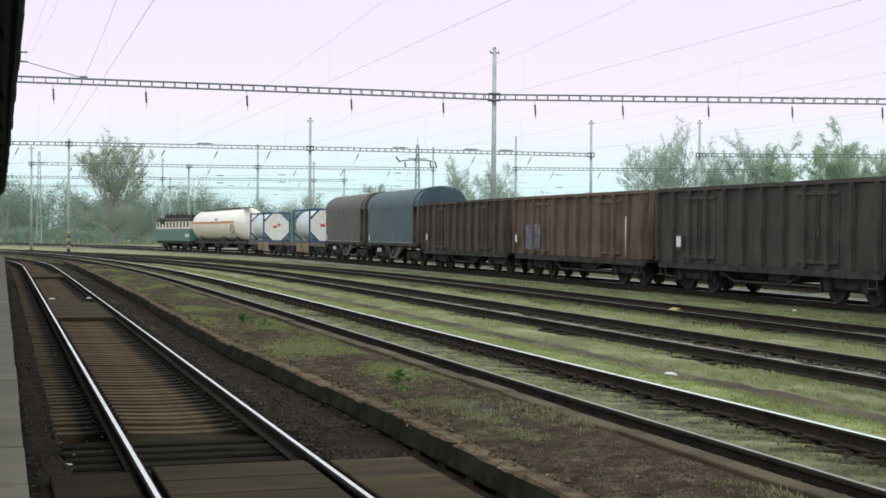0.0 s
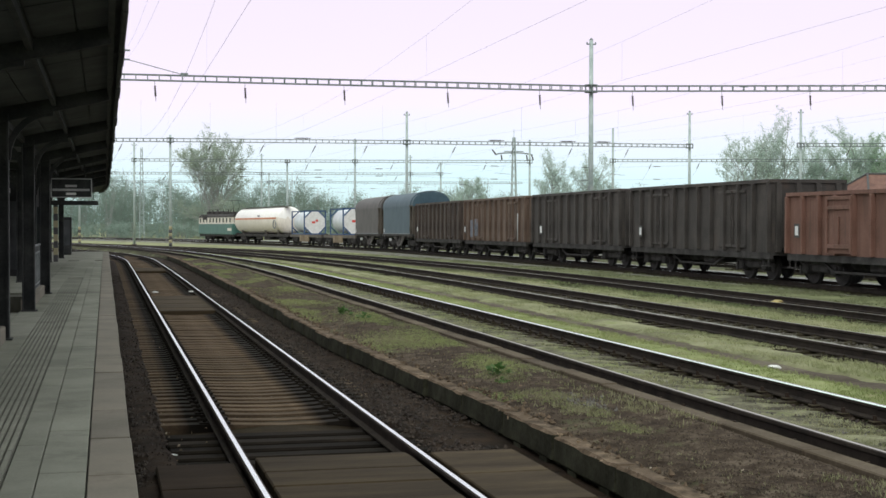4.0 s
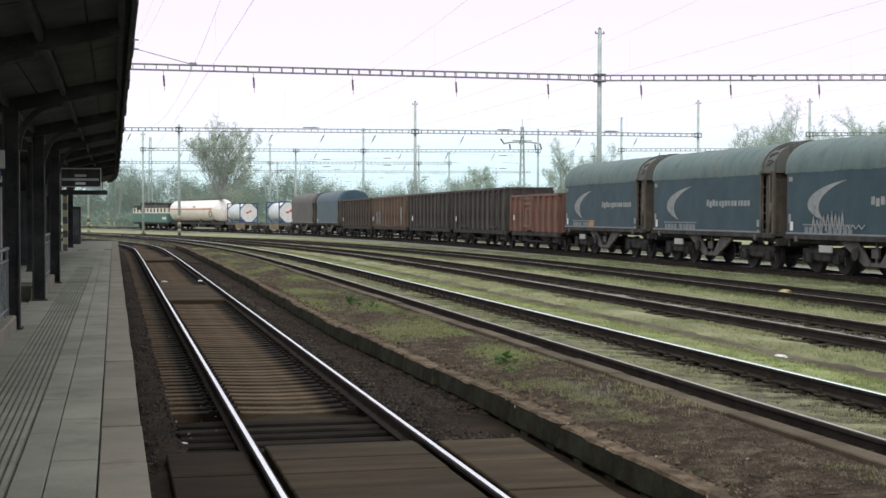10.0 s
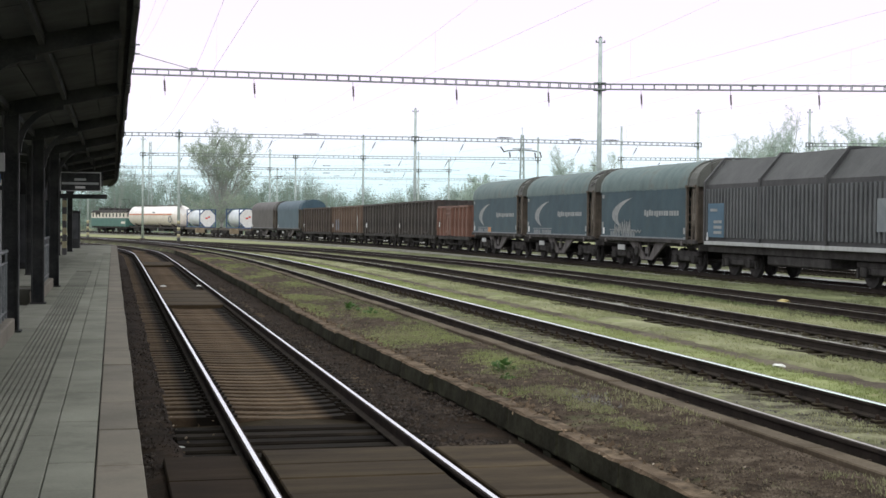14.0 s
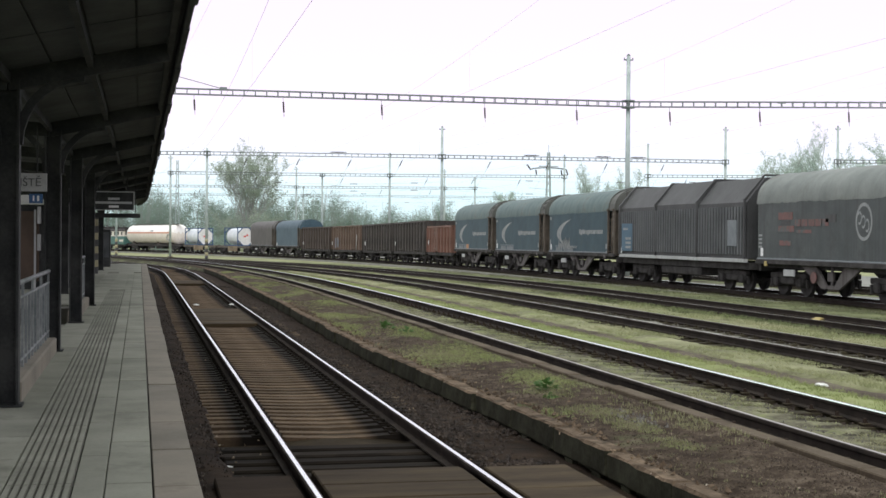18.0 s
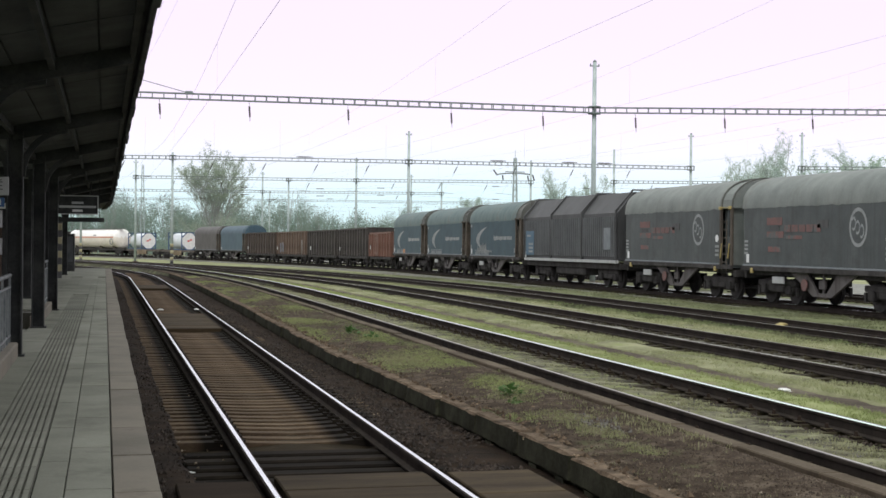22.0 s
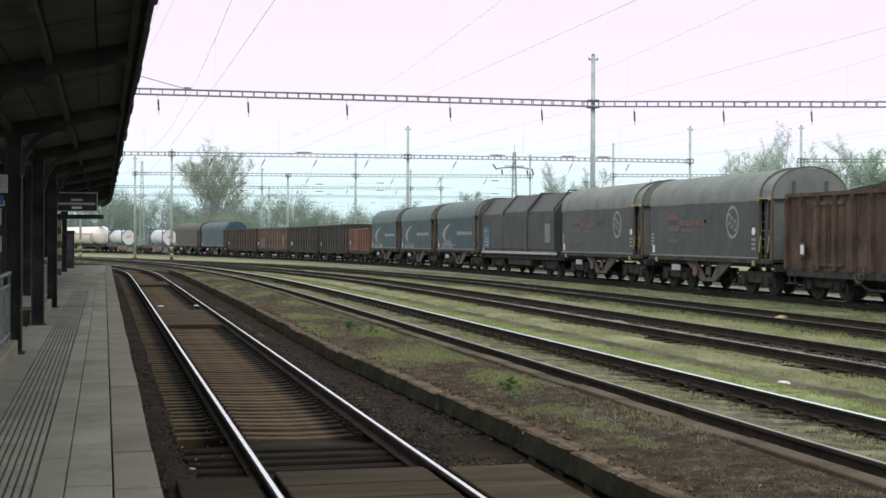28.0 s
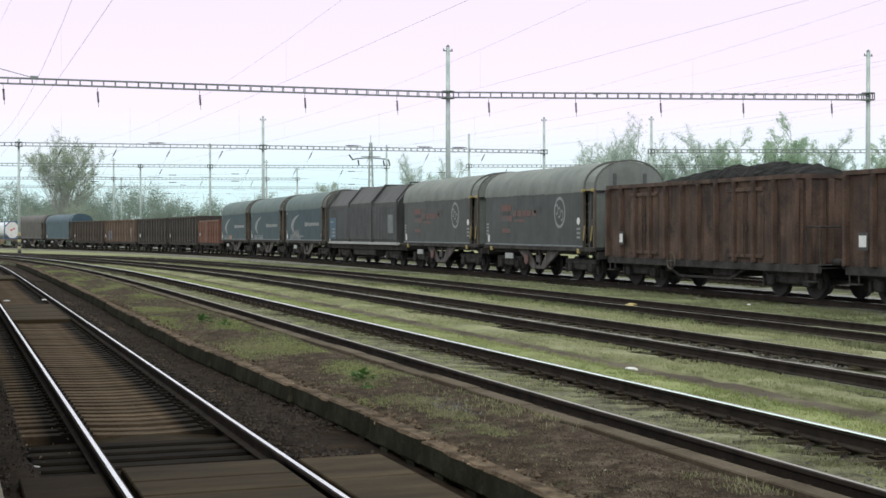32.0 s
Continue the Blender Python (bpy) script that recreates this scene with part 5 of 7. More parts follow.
M["glass"] = mat("dark_cab_glass", [(0.02, 0.03, 0.03), (0.03, 0.04, 0.04)], 0.1, bump=0)

WHEELS = []
b = bmesh.new()
for sx in (-0.75, 0.75):
    tube(b, (sx - 0.065, 0, 0), (sx + 0.065, 0, 0), 0.455, n=24)
    tube(b, (sx - 0.085 * (1 if sx > 0 else -1), 0, 0), (sx - 0.055 * (1 if sx > 0 else -1), 0, 0), 0.485, n=24)
    tube(b, (sx - 0.1, 0, 0), (sx + 0.1, 0, 0), 0.13, n=12)
    for k in range(4):
        a = k * math.pi / 2
        tube(b, (sx - 0.075, 0.27 * math.cos(a), 0.27 * math.sin(a)), (sx + 0.075, 0.27 * math.cos(a), 0.27 * math.sin(a)), 0.05, n=6)
tube(b, (-1.0, 0, 0), (1.0, 0, 0), 0.075, n=10)
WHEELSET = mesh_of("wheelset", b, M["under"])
b = bmesh.new()
for sx in (-1.0, 1.0):
    box(b, sx - 0.09, sx + 0.09, -1.35, 1.35, 0.62, 0.82, 0.03)
    box(b, sx - 0.09, sx + 0.09, -0.55, 0.55, 0.40, 0.66, 0.05)
    for sy in (-0.9, 0.9):
        box(b, sx - 0.14, sx + 0.14, sy - 0.17, sy + 0.17, 0.33, 0.68, 0.04)
        for o in (-0.26, 0.26):
            tube(b, (sx, sy + o, 0.42), (sx, sy + o, 0.68), 0.075, n=8)
    box(b, sx - 0.05, sx + 0.05, -1.42, -1.33, 0.30, 0.6)
    box(b, sx - 0.05, sx + 0.05, 1.33, 1.42, 0.30, 0.6)
box(b, -0.95, 0.95, -0.25, 0.25, 0.55, 0.85, 0.04)
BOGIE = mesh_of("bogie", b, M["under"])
b = bmesh.new()
tube(b, (0, 0, 0), (0, 0.38, 0), 0.10, n=12)
tube(b, (0, 0.38, 0), (0, 0.58, 0), 0.075, n=12)
tube(b, (0, 0.58, 0), (0, 0.62, 0), 0.22, n=16)
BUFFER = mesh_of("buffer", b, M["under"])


def running_gear(th, length, pivots, axles=(-0.9, 0.9), buffers=True):
    for y in pivots:
        bo = shared("bogie", BOGIE, th, pose(0, y, 0))
        for a in axles:
            WHEELS.append((shared("wheelset", WHEELSET, bo, pose(0, a, 0.46)), th))
    if buffers:
        for sy in (1, -1):
            for sx in (-0.875, 0.875):
                shared("buffer", BUFFER, th, pose(sx, sy * (length / 2 - 0.62), 1.06, 0, 0, 0 if sy > 0 else 180))
            b = bmesh.new()
            tube(b, (0, sy * (length / 2 - 0.6), 1.0), (0, sy * (length / 2 - 0.05), 0.9), 0.05, n=6)
            box(b, -0.09, 0.09, sy * (length / 2 - 0.3) - 0.12, sy * (length / 2 - 0.3) + 0.12, 0.72, 0.98, 0.03)
            part("coupling", b, M["under"], th)


def marks(th, name, material, boxes, x, label=""):
    """Flat print or plates on the near side of a wagon: each (y0, y1, z0, z1)."""
    for y0, y1, z0, z1 in boxes:
        b = bmesh.new()
        box(b, x - 0.004, x + 0.008, y0, y1, z0, z1)
        part(name, b, material, th, label)


def open_wagon(label, body, load=None, length=14.04, top=3.50, floor=0.98, ribs=12, pivots=(-4.5, 4.5), doors=True, porch=0.0, plates=((-6.0, -5.8, 1.48, 1.78),), width=1.38, group="open wagons"):
    th = thing("open_wagon", label, "freight wagon", group)
    hl, back = length / 2 - 0.62, -(length / 2 - 0.62) + porch
    # walls with thickness round an open hold
    for nm, x0, x1, y0, y1 in (("side_wall", -width, -width + 0.06, back, hl), ("side_wall", width - 0.06, width, back, hl), ("end_wall", -width, width, hl - 0.06, hl - 0.001), ("end_wall", -width, width, back + 0.001, back + 0.06)):
        b = bmesh.new()
        box(b, x0 if nm == "side_wall" else x0 + 0.061, x1 if nm == "side_wall" else x1 - 0.061, y0, y1, floor, top - 0.1)
        part(nm, b, body, th)
    b = bmesh.new()
    box(b, -width + 0.06, width - 0.06, back + 0.06, hl - 0.06, floor, floor + 0.08)
    part("floor", b, M["under"], th)
    b = bmesh.new()
    for sx in (-1, 1):
        ye = hl - 0.01 if sx > 0 else back + 0.01
        beam(b, (sx * (width + 0.01), back - 0.03, top - 0.05), (sx * (width + 0.01), hl + 0.03, top - 0.05), 0.15, 0.12)
        beam(b, (-width - 0.08, ye, top - 0.05), (width + 0.08, ye, top - 0.05), 0.13, 0.118)
    part("top_rim", b, body, th)
    b = bmesh.new()
    box(b, -0.105, 0.085, -0.06, 0.06, floor + 0.01, top - 0.12, 0.012)
    rib = mesh_of("rib", b, body)
    for sx in (-1, 1):
        for k in range(ribs):
            y = back + 0.06 + (hl - back - 0.12) * k / (ribs - 1)
            shared("rib", rib, th, pose(sx * (width + 0.05), y, 0))
        for k in range(4):
            shared("end_rib", rib, th, pose(-width + 0.25 + (2 * width - 0.5) * k / 3, hl + 0.05 if sx > 0 else back - 0.05, 0))
    if doors:
        gap, mid = (hl - back - 0.12) / (ribs - 1), (hl + back) / 2
        for yc in (mid - gap * 3 + gap * 0.5 * (ribs % 2), mid + gap * 3 - gap * 0.5 * (ribs % 2)):
            for s in (-1, 1):
                b = bmesh.new()
                box(b, -width - 0.03, -width - 0.001, yc + (0.02 if s > 0 else -gap + 0.09), yc + (gap - 0.09 if s > 0 else -0.02), floor + 0.12, top - 0.3, 0.01)
                d = part("side_door", b, body, th)
                ya, yb = (yc + 0.03, yc + gap - 0.1) if s > 0 else (yc - gap + 0.1, yc - 0.03)
                for za, zb in ((floor + 0.14, floor + 0.24), (top - 0.42, top - 0.32)):
                    b = bmesh.new()
                    box(b, -width - 0.075, -width - 0.031, ya, yb, za, zb, 0.01)
                    part("door_bar", b, body, d)
                b = bmesh.new()
                tube(b, (-width - 0.05, yc + s * 0.1, floor + 0.2), (-width - 0.05, yc + s * 0.1, top - 0.45), 0.025, n=6)
                box(b, -width - 0.075, -width - 0.03, yc + s * 0.1 - 0.06, yc + s * 0.1 + 0.06, 1.9, 2.1)
                part("lock_bar", b, body, d)
    b = bmesh.new()
    for sx in (-1, 1):
        box(b, sx * (width - 0.02) - 0.06, sx * (width - 0.02) + 0.06, -hl, hl, floor - 0.22, floor - 0.001)
    box(b, -0.35, 0.35, -hl, hl, 0.86, floor - 0.001)
    for y in (-hl + 0.1, hl - 0.1):
        box(b, -1.3, 1.3, y - 0.1, y + 0.1, 0.88, floor - 0.003)
    box(b, -1.15, 1.15, -1.6, -0.4, 0.5, 1.0, 0.05)
    box(b, -1.25, -1.15, -2.6, 2.6, 0.82, 1.0)
    box(b, -1.1, 1.1, 2.2, 2.7, 0.55, 0.95, 0.05)
    for q0 in (-2.6, 2.6):
        beam(b, (-1.2, q0, 0.85), (-1.2, q0 * 0.6, 0.45), 0.06, 0.08)
    beam(b, (-1.2, -1.56, 0.45), (-1.2, 1.56, 0.45), 0.06, 0.07)
    tube(b, (-0.5, 0.6, 0.72), (-0.5, 1.9, 0.72), 0.22, n=12)
    part("underframe", b, M["under"], th)
    for y in (-hl + 0.35, hl - 0.35):
        b = bmesh.new()
        for o in (-0.2, 0.2):
            tube(b, (-width - 0.02, y + o, 0.5), (-width - 0.02, y + o, floor), 0.022, n=6)
        box(b, -width - 0.12, -width + 0.1, y - 0.24, y + 0.24, 0.5, 0.53)
        part("step", b, M["under"], th)
    marks(th, "plate_backing", M["stripe_k"], [(y0 - 0.06, y1 + 0.06, z0 - 0.08, z1 + 0.08) for y0, y1, z0, z1 in plates], -width - 0.165)
    marks(th, "plate", M["white_mark"], plates, -width - 0.172, "small white label panel")
    running_gear(th, length, pivots) if len(pivots) else None
    if porch:
        b = bmesh.new()
        box(b, -width + 0.05, width - 0.05, -hl, back - 0.12, floor - 0.08, floor, 0.01)
        for x in (-width + 0.1, width - 0.1):
            for y in (-hl + 0.06, back - 0.2):
                tube(b, (x, y, floor), (x, y, floor + 1.05), 0.025, n=6)
            tube(b, (x, -hl + 0.06, floor + 1.05), (x, back - 0.2, floor + 1.05), 0.025, n=6)
        tube(b, (-width + 0.1, -hl + 0.06, floor + 1.05), (width - 0.1, -hl + 0.06, floor + 1.05), 0.025, n=6)
        part("end_platform", b, M["under"], th, "grimy brakeman's platform")
    if load:
        rnd = random.Random(len(label) % 97)
        b, rows = bmesh.new(), []
        for j in range(70):
            v = j / 69
            row = []
            for i in range(9):
                u = i / 8
                hgt = load[0] + load[1] * (max(0.0, math.sin(math.pi * v**0.62)) ** 0.6) * (math.sin(math.pi * u) ** 0.7) * (0.9 + 0.22 * noise.noise((v * 9, u * 2, len(label)))) + rnd.uniform(-0.05, 0.06)
                row.append(b.verts.new(((-width + 0.07) + (2 * width - 0.14) * u, (back + 0.08) + (hl - back - 0.16) * v, hgt if 0 < i < 8 and 0 < j < 69 else load[0] - 0.15)))
            rows.append(row)
        for r0, r1 in zip(rows, rows[1:]):
            for i in range(8):
                b.faces.new((r0[i], r0[i + 1], r1[i + 1], r1[i]))
        part("load", b, M["coal"], th, "heaped black coal")
    return th


def arch(width, bottom, shoulder, top, n=10):
    pts = [(-width, bottom), (-width, shoulder)]
    for k in range(1, n):
        a = math.pi - k * math.pi / n
        pts.append((width * math.cos(a), shoulder + (top - shoulder) * math.sin(a) ** 0.85))
    return pts + [(width, shoulder), (width, bottom)]


def coil_wagon(label, tarp, roof, style, length=12.04, group="covered coil wagons"):
    th = thing("coil_wagon", label, "freight wagon", group)
    hl, w, z0, zs, zt = length / 2 - 0.42, 1.42, 1.28, 3.40, 4.50
    # vaulted tarpaulin roof with bows
    b = bmesh.new()
    outline = [(x, z) for x, z in arch(w + 0.015, zs - 0.05, zs + 0.02, zt, 14)]
    n, rings = len(outline), []
    ys = list(np.linspace(-hl + 0.93, hl, 49))
    for k, y in enumerate(ys):
        sag = -0.022 * math.sin(math.pi * (k / 3.43 % 1.0)) - 0.01 * abs(noise.noise((y * 1.9, length, 2)))
        hem = 0.05 * noise.noise((y * 2.1, length, 5)) + 0.03 * noise.noise((y * 5.3, length, 8)) - 0.02
        rings.append([b.verts.new((x * (1 + sag * 0.3), y, z + sag * (z > zs + 0.1) + hem * (z < zs))) for x, z in outline])
    for r0, r1 in zip(rings, rings[1:]):
        for k in range(n - 1):
            b.faces.new((r0[k], r1[k], r1[k + 1], r0[k + 1])).smooth = True
    for r in (rings[0], rings[-1]):
        b.faces.new(r)
    fixed(b)
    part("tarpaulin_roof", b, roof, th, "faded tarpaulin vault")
    b = bmesh.new()
    prism(b, arch(w - 0.02, zs - 0.02, zs, zt - 0.05, 14), -hl, -hl + 0.925, smooth=False)
    fixed(b)
    part("end_hood", b, M["hood_end"] if style == "blue" else roof, th, "fixed end hood")
    for y in (-hl + 0.03, -hl + 0.93):
        b, inner, outer = bmesh.new(), arch(w - 0.02, zs - 0.05, zs, zt - 0.03, 14), arch(w + 0.03, zs - 0.05, zs, zt + 0.03, 14)
        prism(b, inner + outer[::-1], y - 0.035, y + 0.035)
        fixed(b)
        part("roof_bow", b, M["hood_end"] if style != "plain" else roof, th)
    for sx in (-1, 1):
        b = bmesh.new()
        rows = []
        for k in range(13):
            y = -hl + 1.0 + (2 * hl - 1.12) * k / 12
            rows.append([b.verts.new((sx * (w + (0.012 if k % 2 else -0.006) * math.sin(math.pi * u)), y, z0 + (zs - z0) * u)) for u in (0, 0.12, 0.5, 0.88, 1)])
        for r0, r1 in zip(rows, rows[1:]):
            for k in range(4):
                b.faces.new((r0[k], r0[k + 1], r1[k + 1], r1[k]) if sx > 0 else (r0[k], r1[k], r1[k + 1], r0[k + 1])).smooth = True
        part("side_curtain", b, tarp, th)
    # end walls: the rear one stands back behind posts
    for ya, yb in ((-hl + 0.16, -hl + 0.22), (hl - 0.10, hl - 0.04)):
        b = bmesh.new()
        prism(b, arch(w - 0.03, z0, zs, zt - 0.03, 10), ya, yb)
        fixed(b)
        part("end_wall", b, M["end_frame"] if style != "grey" else roof, th)
    b = bmesh.new()
    box(b, -w + 0.16, w - 0.16, -hl + 0.22, -hl + 0.95, z0, zs - 0.06)
    box(b, -w + 0.06, w - 0.06, -hl + 0.2, -hl + 0.97, z0 - 0.1, z0 + 0.02)
    box(b, -w + 0.06, -w + 0.16, -hl + 0.3, -hl + 0.62, z0 + 0.55, z0 + 1.05, 0.03)
    tube(b, (-w + 0.1, -hl + 0.5, z0), (-w + 0.1, -hl + 0.5, zs - 0.1), 0.045, n=8)
    part("end_box", b, M["end_grime"] if style == "blue" else M["tarp_grey"], th, "grimy recessed end section")
    for px in (-0.62, 0.62):
        b = bmesh.new()
        box(b, px - 0.07, px + 0.07, -hl + 0.02 - 0.06, -hl + 0.15, z0, zs + 0.62, 0.015)
        part("end_stanchion", b, M["hood_rib"] if style != "plain" else tarp, th)
    for y in (-hl + 0.06, -hl + 0.98):
        b = bmesh.new()
        box(b, -w - 0.04, -w + 0.06, y - 0.06, y + 0.06, z0 - 0.05, zs + 0.02, 0.01)
        part("end_post", b, M["end_frame"], th)
    b = bmesh.new()
    for k in range(6):
        tube(b, (-w - 0.06, -hl + 0.34, z0 + 0.1 + k * 0.3), (-w - 0.06, -hl + 0.72, z0 + 0.1 + k * 0.3), 0.016, n=6)
    for y in (-hl + 0.34, -hl + 0.72):
        tube(b, (-w - 0.06, y, z0 - 0.2), (-w - 0.06, y, z0 + 1.7), 0.018, n=6)
    part("ladder", b, M["end_frame"], th)
    gear, lab = (M["yellow"], "worn yellow locking gear") if style == "grey" else (M["end_frame"], "")
    b = bmesh.new()
    for y in (-hl + 0.1, -hl + 0.92):
        box(b, -w - 0.1, -w, y - 0.07, y + 0.07, zs - 0.07, zs + 0.05, 0.01)
    beam(b, (-w - 0.07, -hl + 0.1, zs), (-w - 0.07, -hl + 0.92, zs), 0.03, 0.03)
    part("locking_bar", b, gear, th, lab)
    for y in (-hl + 0.2, -hl + 0.84):
        b = bmesh.new()
        beam(b, (-w - 0.08, y, z0 + 0.25), (-w - 0.08, y - 0.12, z0 + 0.8), 0.035, 0.04)
        part("locking_lever", b, gear, th, lab)
    for y in (hl - 0.9, -hl + 1.3):
        b = bmesh.new()
        box(b, -w - 0.1, -w - 0.02, y - 0.08, y + 0.08, z0 - 0.24, z0 - 0.06, 0.01)
        part("latch", b, gear if style == "grey" else M["gusset"], th)
    for sx in (-1, 1):
        b = bmesh.new()
        box(b, sx * (w + 0.02) - 0.025, sx * (w + 0.02) + 0.025, -hl + 1.0, hl - 0.1, z0 + 0.004, z0 + 0.06, 0.008)
        part("curtain_rail", b, M["faint_mark"], th, "pale rail along the curtain's foot")
    # sill and deep grey gusset in the middle
    b = bmesh.new()
    for sx in (-1, 1):
        box(b, sx * (w + 0.01) - 0.06, sx * (w + 0.01) + 0.06, -hl, hl, z0 - 0.16, z0 - 0.001, 0.012)
    box(b, -1.2, 1.2, -hl, hl, z0 - 0.3, z0 - 0.17)
    for y in (-hl + 0.05, hl - 0.05):
        box(b, -1.3, 1.3, y - 0.08, y + 0.08, 0.86, z0 - 0.18)
    part("underframe", b, M["under"], th)
    for sx in (-1, 1):
        b = bmesh.new()
        zt, zl = z0 - 0.17, 0.36
        for s1 in (-1, 1):
            v0 = [(s1 * 2.1, zt), (s1 * 0.95, zt), (s1 * 0.28, zl + 0.1), (s1 * 0.28, zl), (s1 * 0.6, zl)]
            f0, f1 = ([b.verts.new((xx, y, z)) for y, z in v0] for xx in (sx * 1.3, sx * 1.22))
            b.faces.new(f0), b.faces.new(f1[::-1])
            for k in range(5):
                b.faces.new((f0[k], f0[(k + 1) % 5], f1[(k + 1) % 5], f1[k]))
        box(b, sx * 1.24 - 0.03, sx * 1.24 + 0.03, -0.28, 0.28, zl, zl + 0.12)
        box(b, sx * 1.26 - 0.035, sx * 1.26 + 0.035, -0.2, 0.2, 0.62, 0.9)
        box(b, sx * 1.22 - 0.03, sx * 1.22 + 0.03, -0.05, 0.05, 0.4, zt)
        fixed(b)
        part("gusset", b, M["gusset"], th, "pale steel gusset plate")
    b = bmesh.new()
    tube(b, (-1.36, 1.0, 0.72), (-1.40, 1.0, 0.72), 0.2, n=12)
    part("brake_wheel", b, M["red_mark"] if style == "grey" else M["under"], th)
    b = bmesh.new()
    box(b, -1.42, -1.36, 2.4, 3.2, 0.72, 0.95, 0.01)
    part("data_board", b, M["sill_light"], th, "pale data board")
    x = -w - 0.012
    marks(th, "plate", M["white_mark"], ((hl - 0.55, hl - 0.35, z0 + 0.12, z0 + 0.42),), x)
    if style == "blue":
        b, prev = bmesh.new(), None

        def curve(u, p0, p1, p2, p3):
            return [(1 - u) ** 3 * c0 + 3 * u * (1 - u) ** 2 * c1 + 3 * u * u * (1 - u) * c2 + u**3 * c3 for c0, c1, c2, c3 in zip(p0, p1, p2, p3)]

        for i in range(19):
            u = i / 18
            ends = curve(u, (1, 1), (0.30, 0.92), (-0.42, 0.40), (0.52, 0)), curve(u, (1, 1), (0.48, 0.80), (0.10, 0.42), (0.52, 0))
            cur = [b.verts.new((x, hl - 1.35 - 2.75 * v, 1.7 + 1.33 * w)) for v, w in ends]
            if prev:
                b.faces.new((prev[0], prev[1], cur[1], cur[0]) if i < 18 else (prev[0], prev[1], cur[0]))
            prev = cur
        part("crescent_emblem", b, M["pale_mark"], th, "faded pale crescent emblem")
        marks(th, "lettering_bar", M["pale_mark"], [(hl - 9.2 + 0.27 * i, hl - 9.2 + 0.27 * i + (0.2 if i not in (3, 9) else 0.14), 2.24 - (0.05 if i in (8, 12) else 0), 2.44 + (0.05 if i in (11, 13) else 0)) for i in range(14)], x, "row of pale lettering bars")
        marks(th, "lettering_bar", M["faint_mark"], [(hl - 4.5, hl - 1.25, 1.58, 1.63)] + [(hl - 4.4 + 0.31 * i, hl - 4.4 + 0.31 * i + (0.24 if i != 5 else 0.05), 1.34, 1.54) for i in range(10)], x)
        marks(th, "data_plate", M["pale_mark"], ((-hl + 1.12, -hl + 1.3, 1.5, 1.75), (hl - 0.5, hl - 0.25, zs - 0.35, zs - 0.2), (-hl + 1.12, -hl + 1.3, 1.2, 1.38), (hl - 0.4, hl - 0.25, 1.65, 1.95)), x)
    if style == "grey":
        b = bmesh.new()
        yc, zc = -2.4, 2.60
        for i in range(28):
            a0, a1 = math.tau * i / 28, math.tau * (i + 1) / 28
            b.faces.new([b.verts.new((x, yc + r * math.cos(a), zc + r * 1.16 * math.sin(a))) for r, a in ((0.43, a0), (0.525, a0), (0.525, a1), (0.43, a1))])
        part("round_emblem", b, M["pale_mark"], th, "round white emblem ring")
        b = bmesh.new()
        for y0, zz in ((-2.13, 2.78), (-2.36, 2.66), (-2.6, 2.54)):
            for i in range(10):
                a0, a1 = math.pi * (0.2 + 1.5 * i / 10), math.pi * (0.2 + 1.5 * (i + 1) / 10)
                b.faces.new([b.verts.new((x, y0 + r * math.cos(a), zz - 0.06 + r * 1.6 * math.sin(a))) for r, a in ((0.09, a0), (0.14, a0), (0.14, a1), (0.09, a1))])
        part("emblem_strokes", b, M["pale_mark"], th, "pale strokes inside the emblem")
        marks(th, "lettering_bar", M["red_mark"], [(2.5, 3.6, 2.72, 2.98), (2.4, 3.6, 2.28, 2.5), (2.6, 3.5, 1.8, 1.98), (1.1, 2.2, 2.24, 2.36)] + [(-0.1 + 0.5 * i, 0.32 + 0.5 * i, 2.48, 2.72) for i in range(5)], x, "faded red lettering bar")
        marks(th, "lettering_bar", M["stripe_k"], [(2.7, 3.4, 2.54, 2.68), (-0.6, 0.1, 2.6, 2.86)], x)
        b = bmesh.new()
        tube(b, (x - 0.004, -4.1, 2.26), (x, -4.1, 2.26), 0.14, n=16)
        part("round_mark", b, M["white_mark"], th)
        marks(th, "data_plate", M["pale_mark"], [(-4.25, -3.95, 1.6 + 0.16 * i, 1.69 + 0.16 * i) for i in range(3)] + [(hl - 0.45, hl - 0.2, 1.7 + 0.14 * i, 1.78 + 0.14 * i) for i in range(4)], x)
    running_gear(th, length, (-3.55, 3.55))
    return th


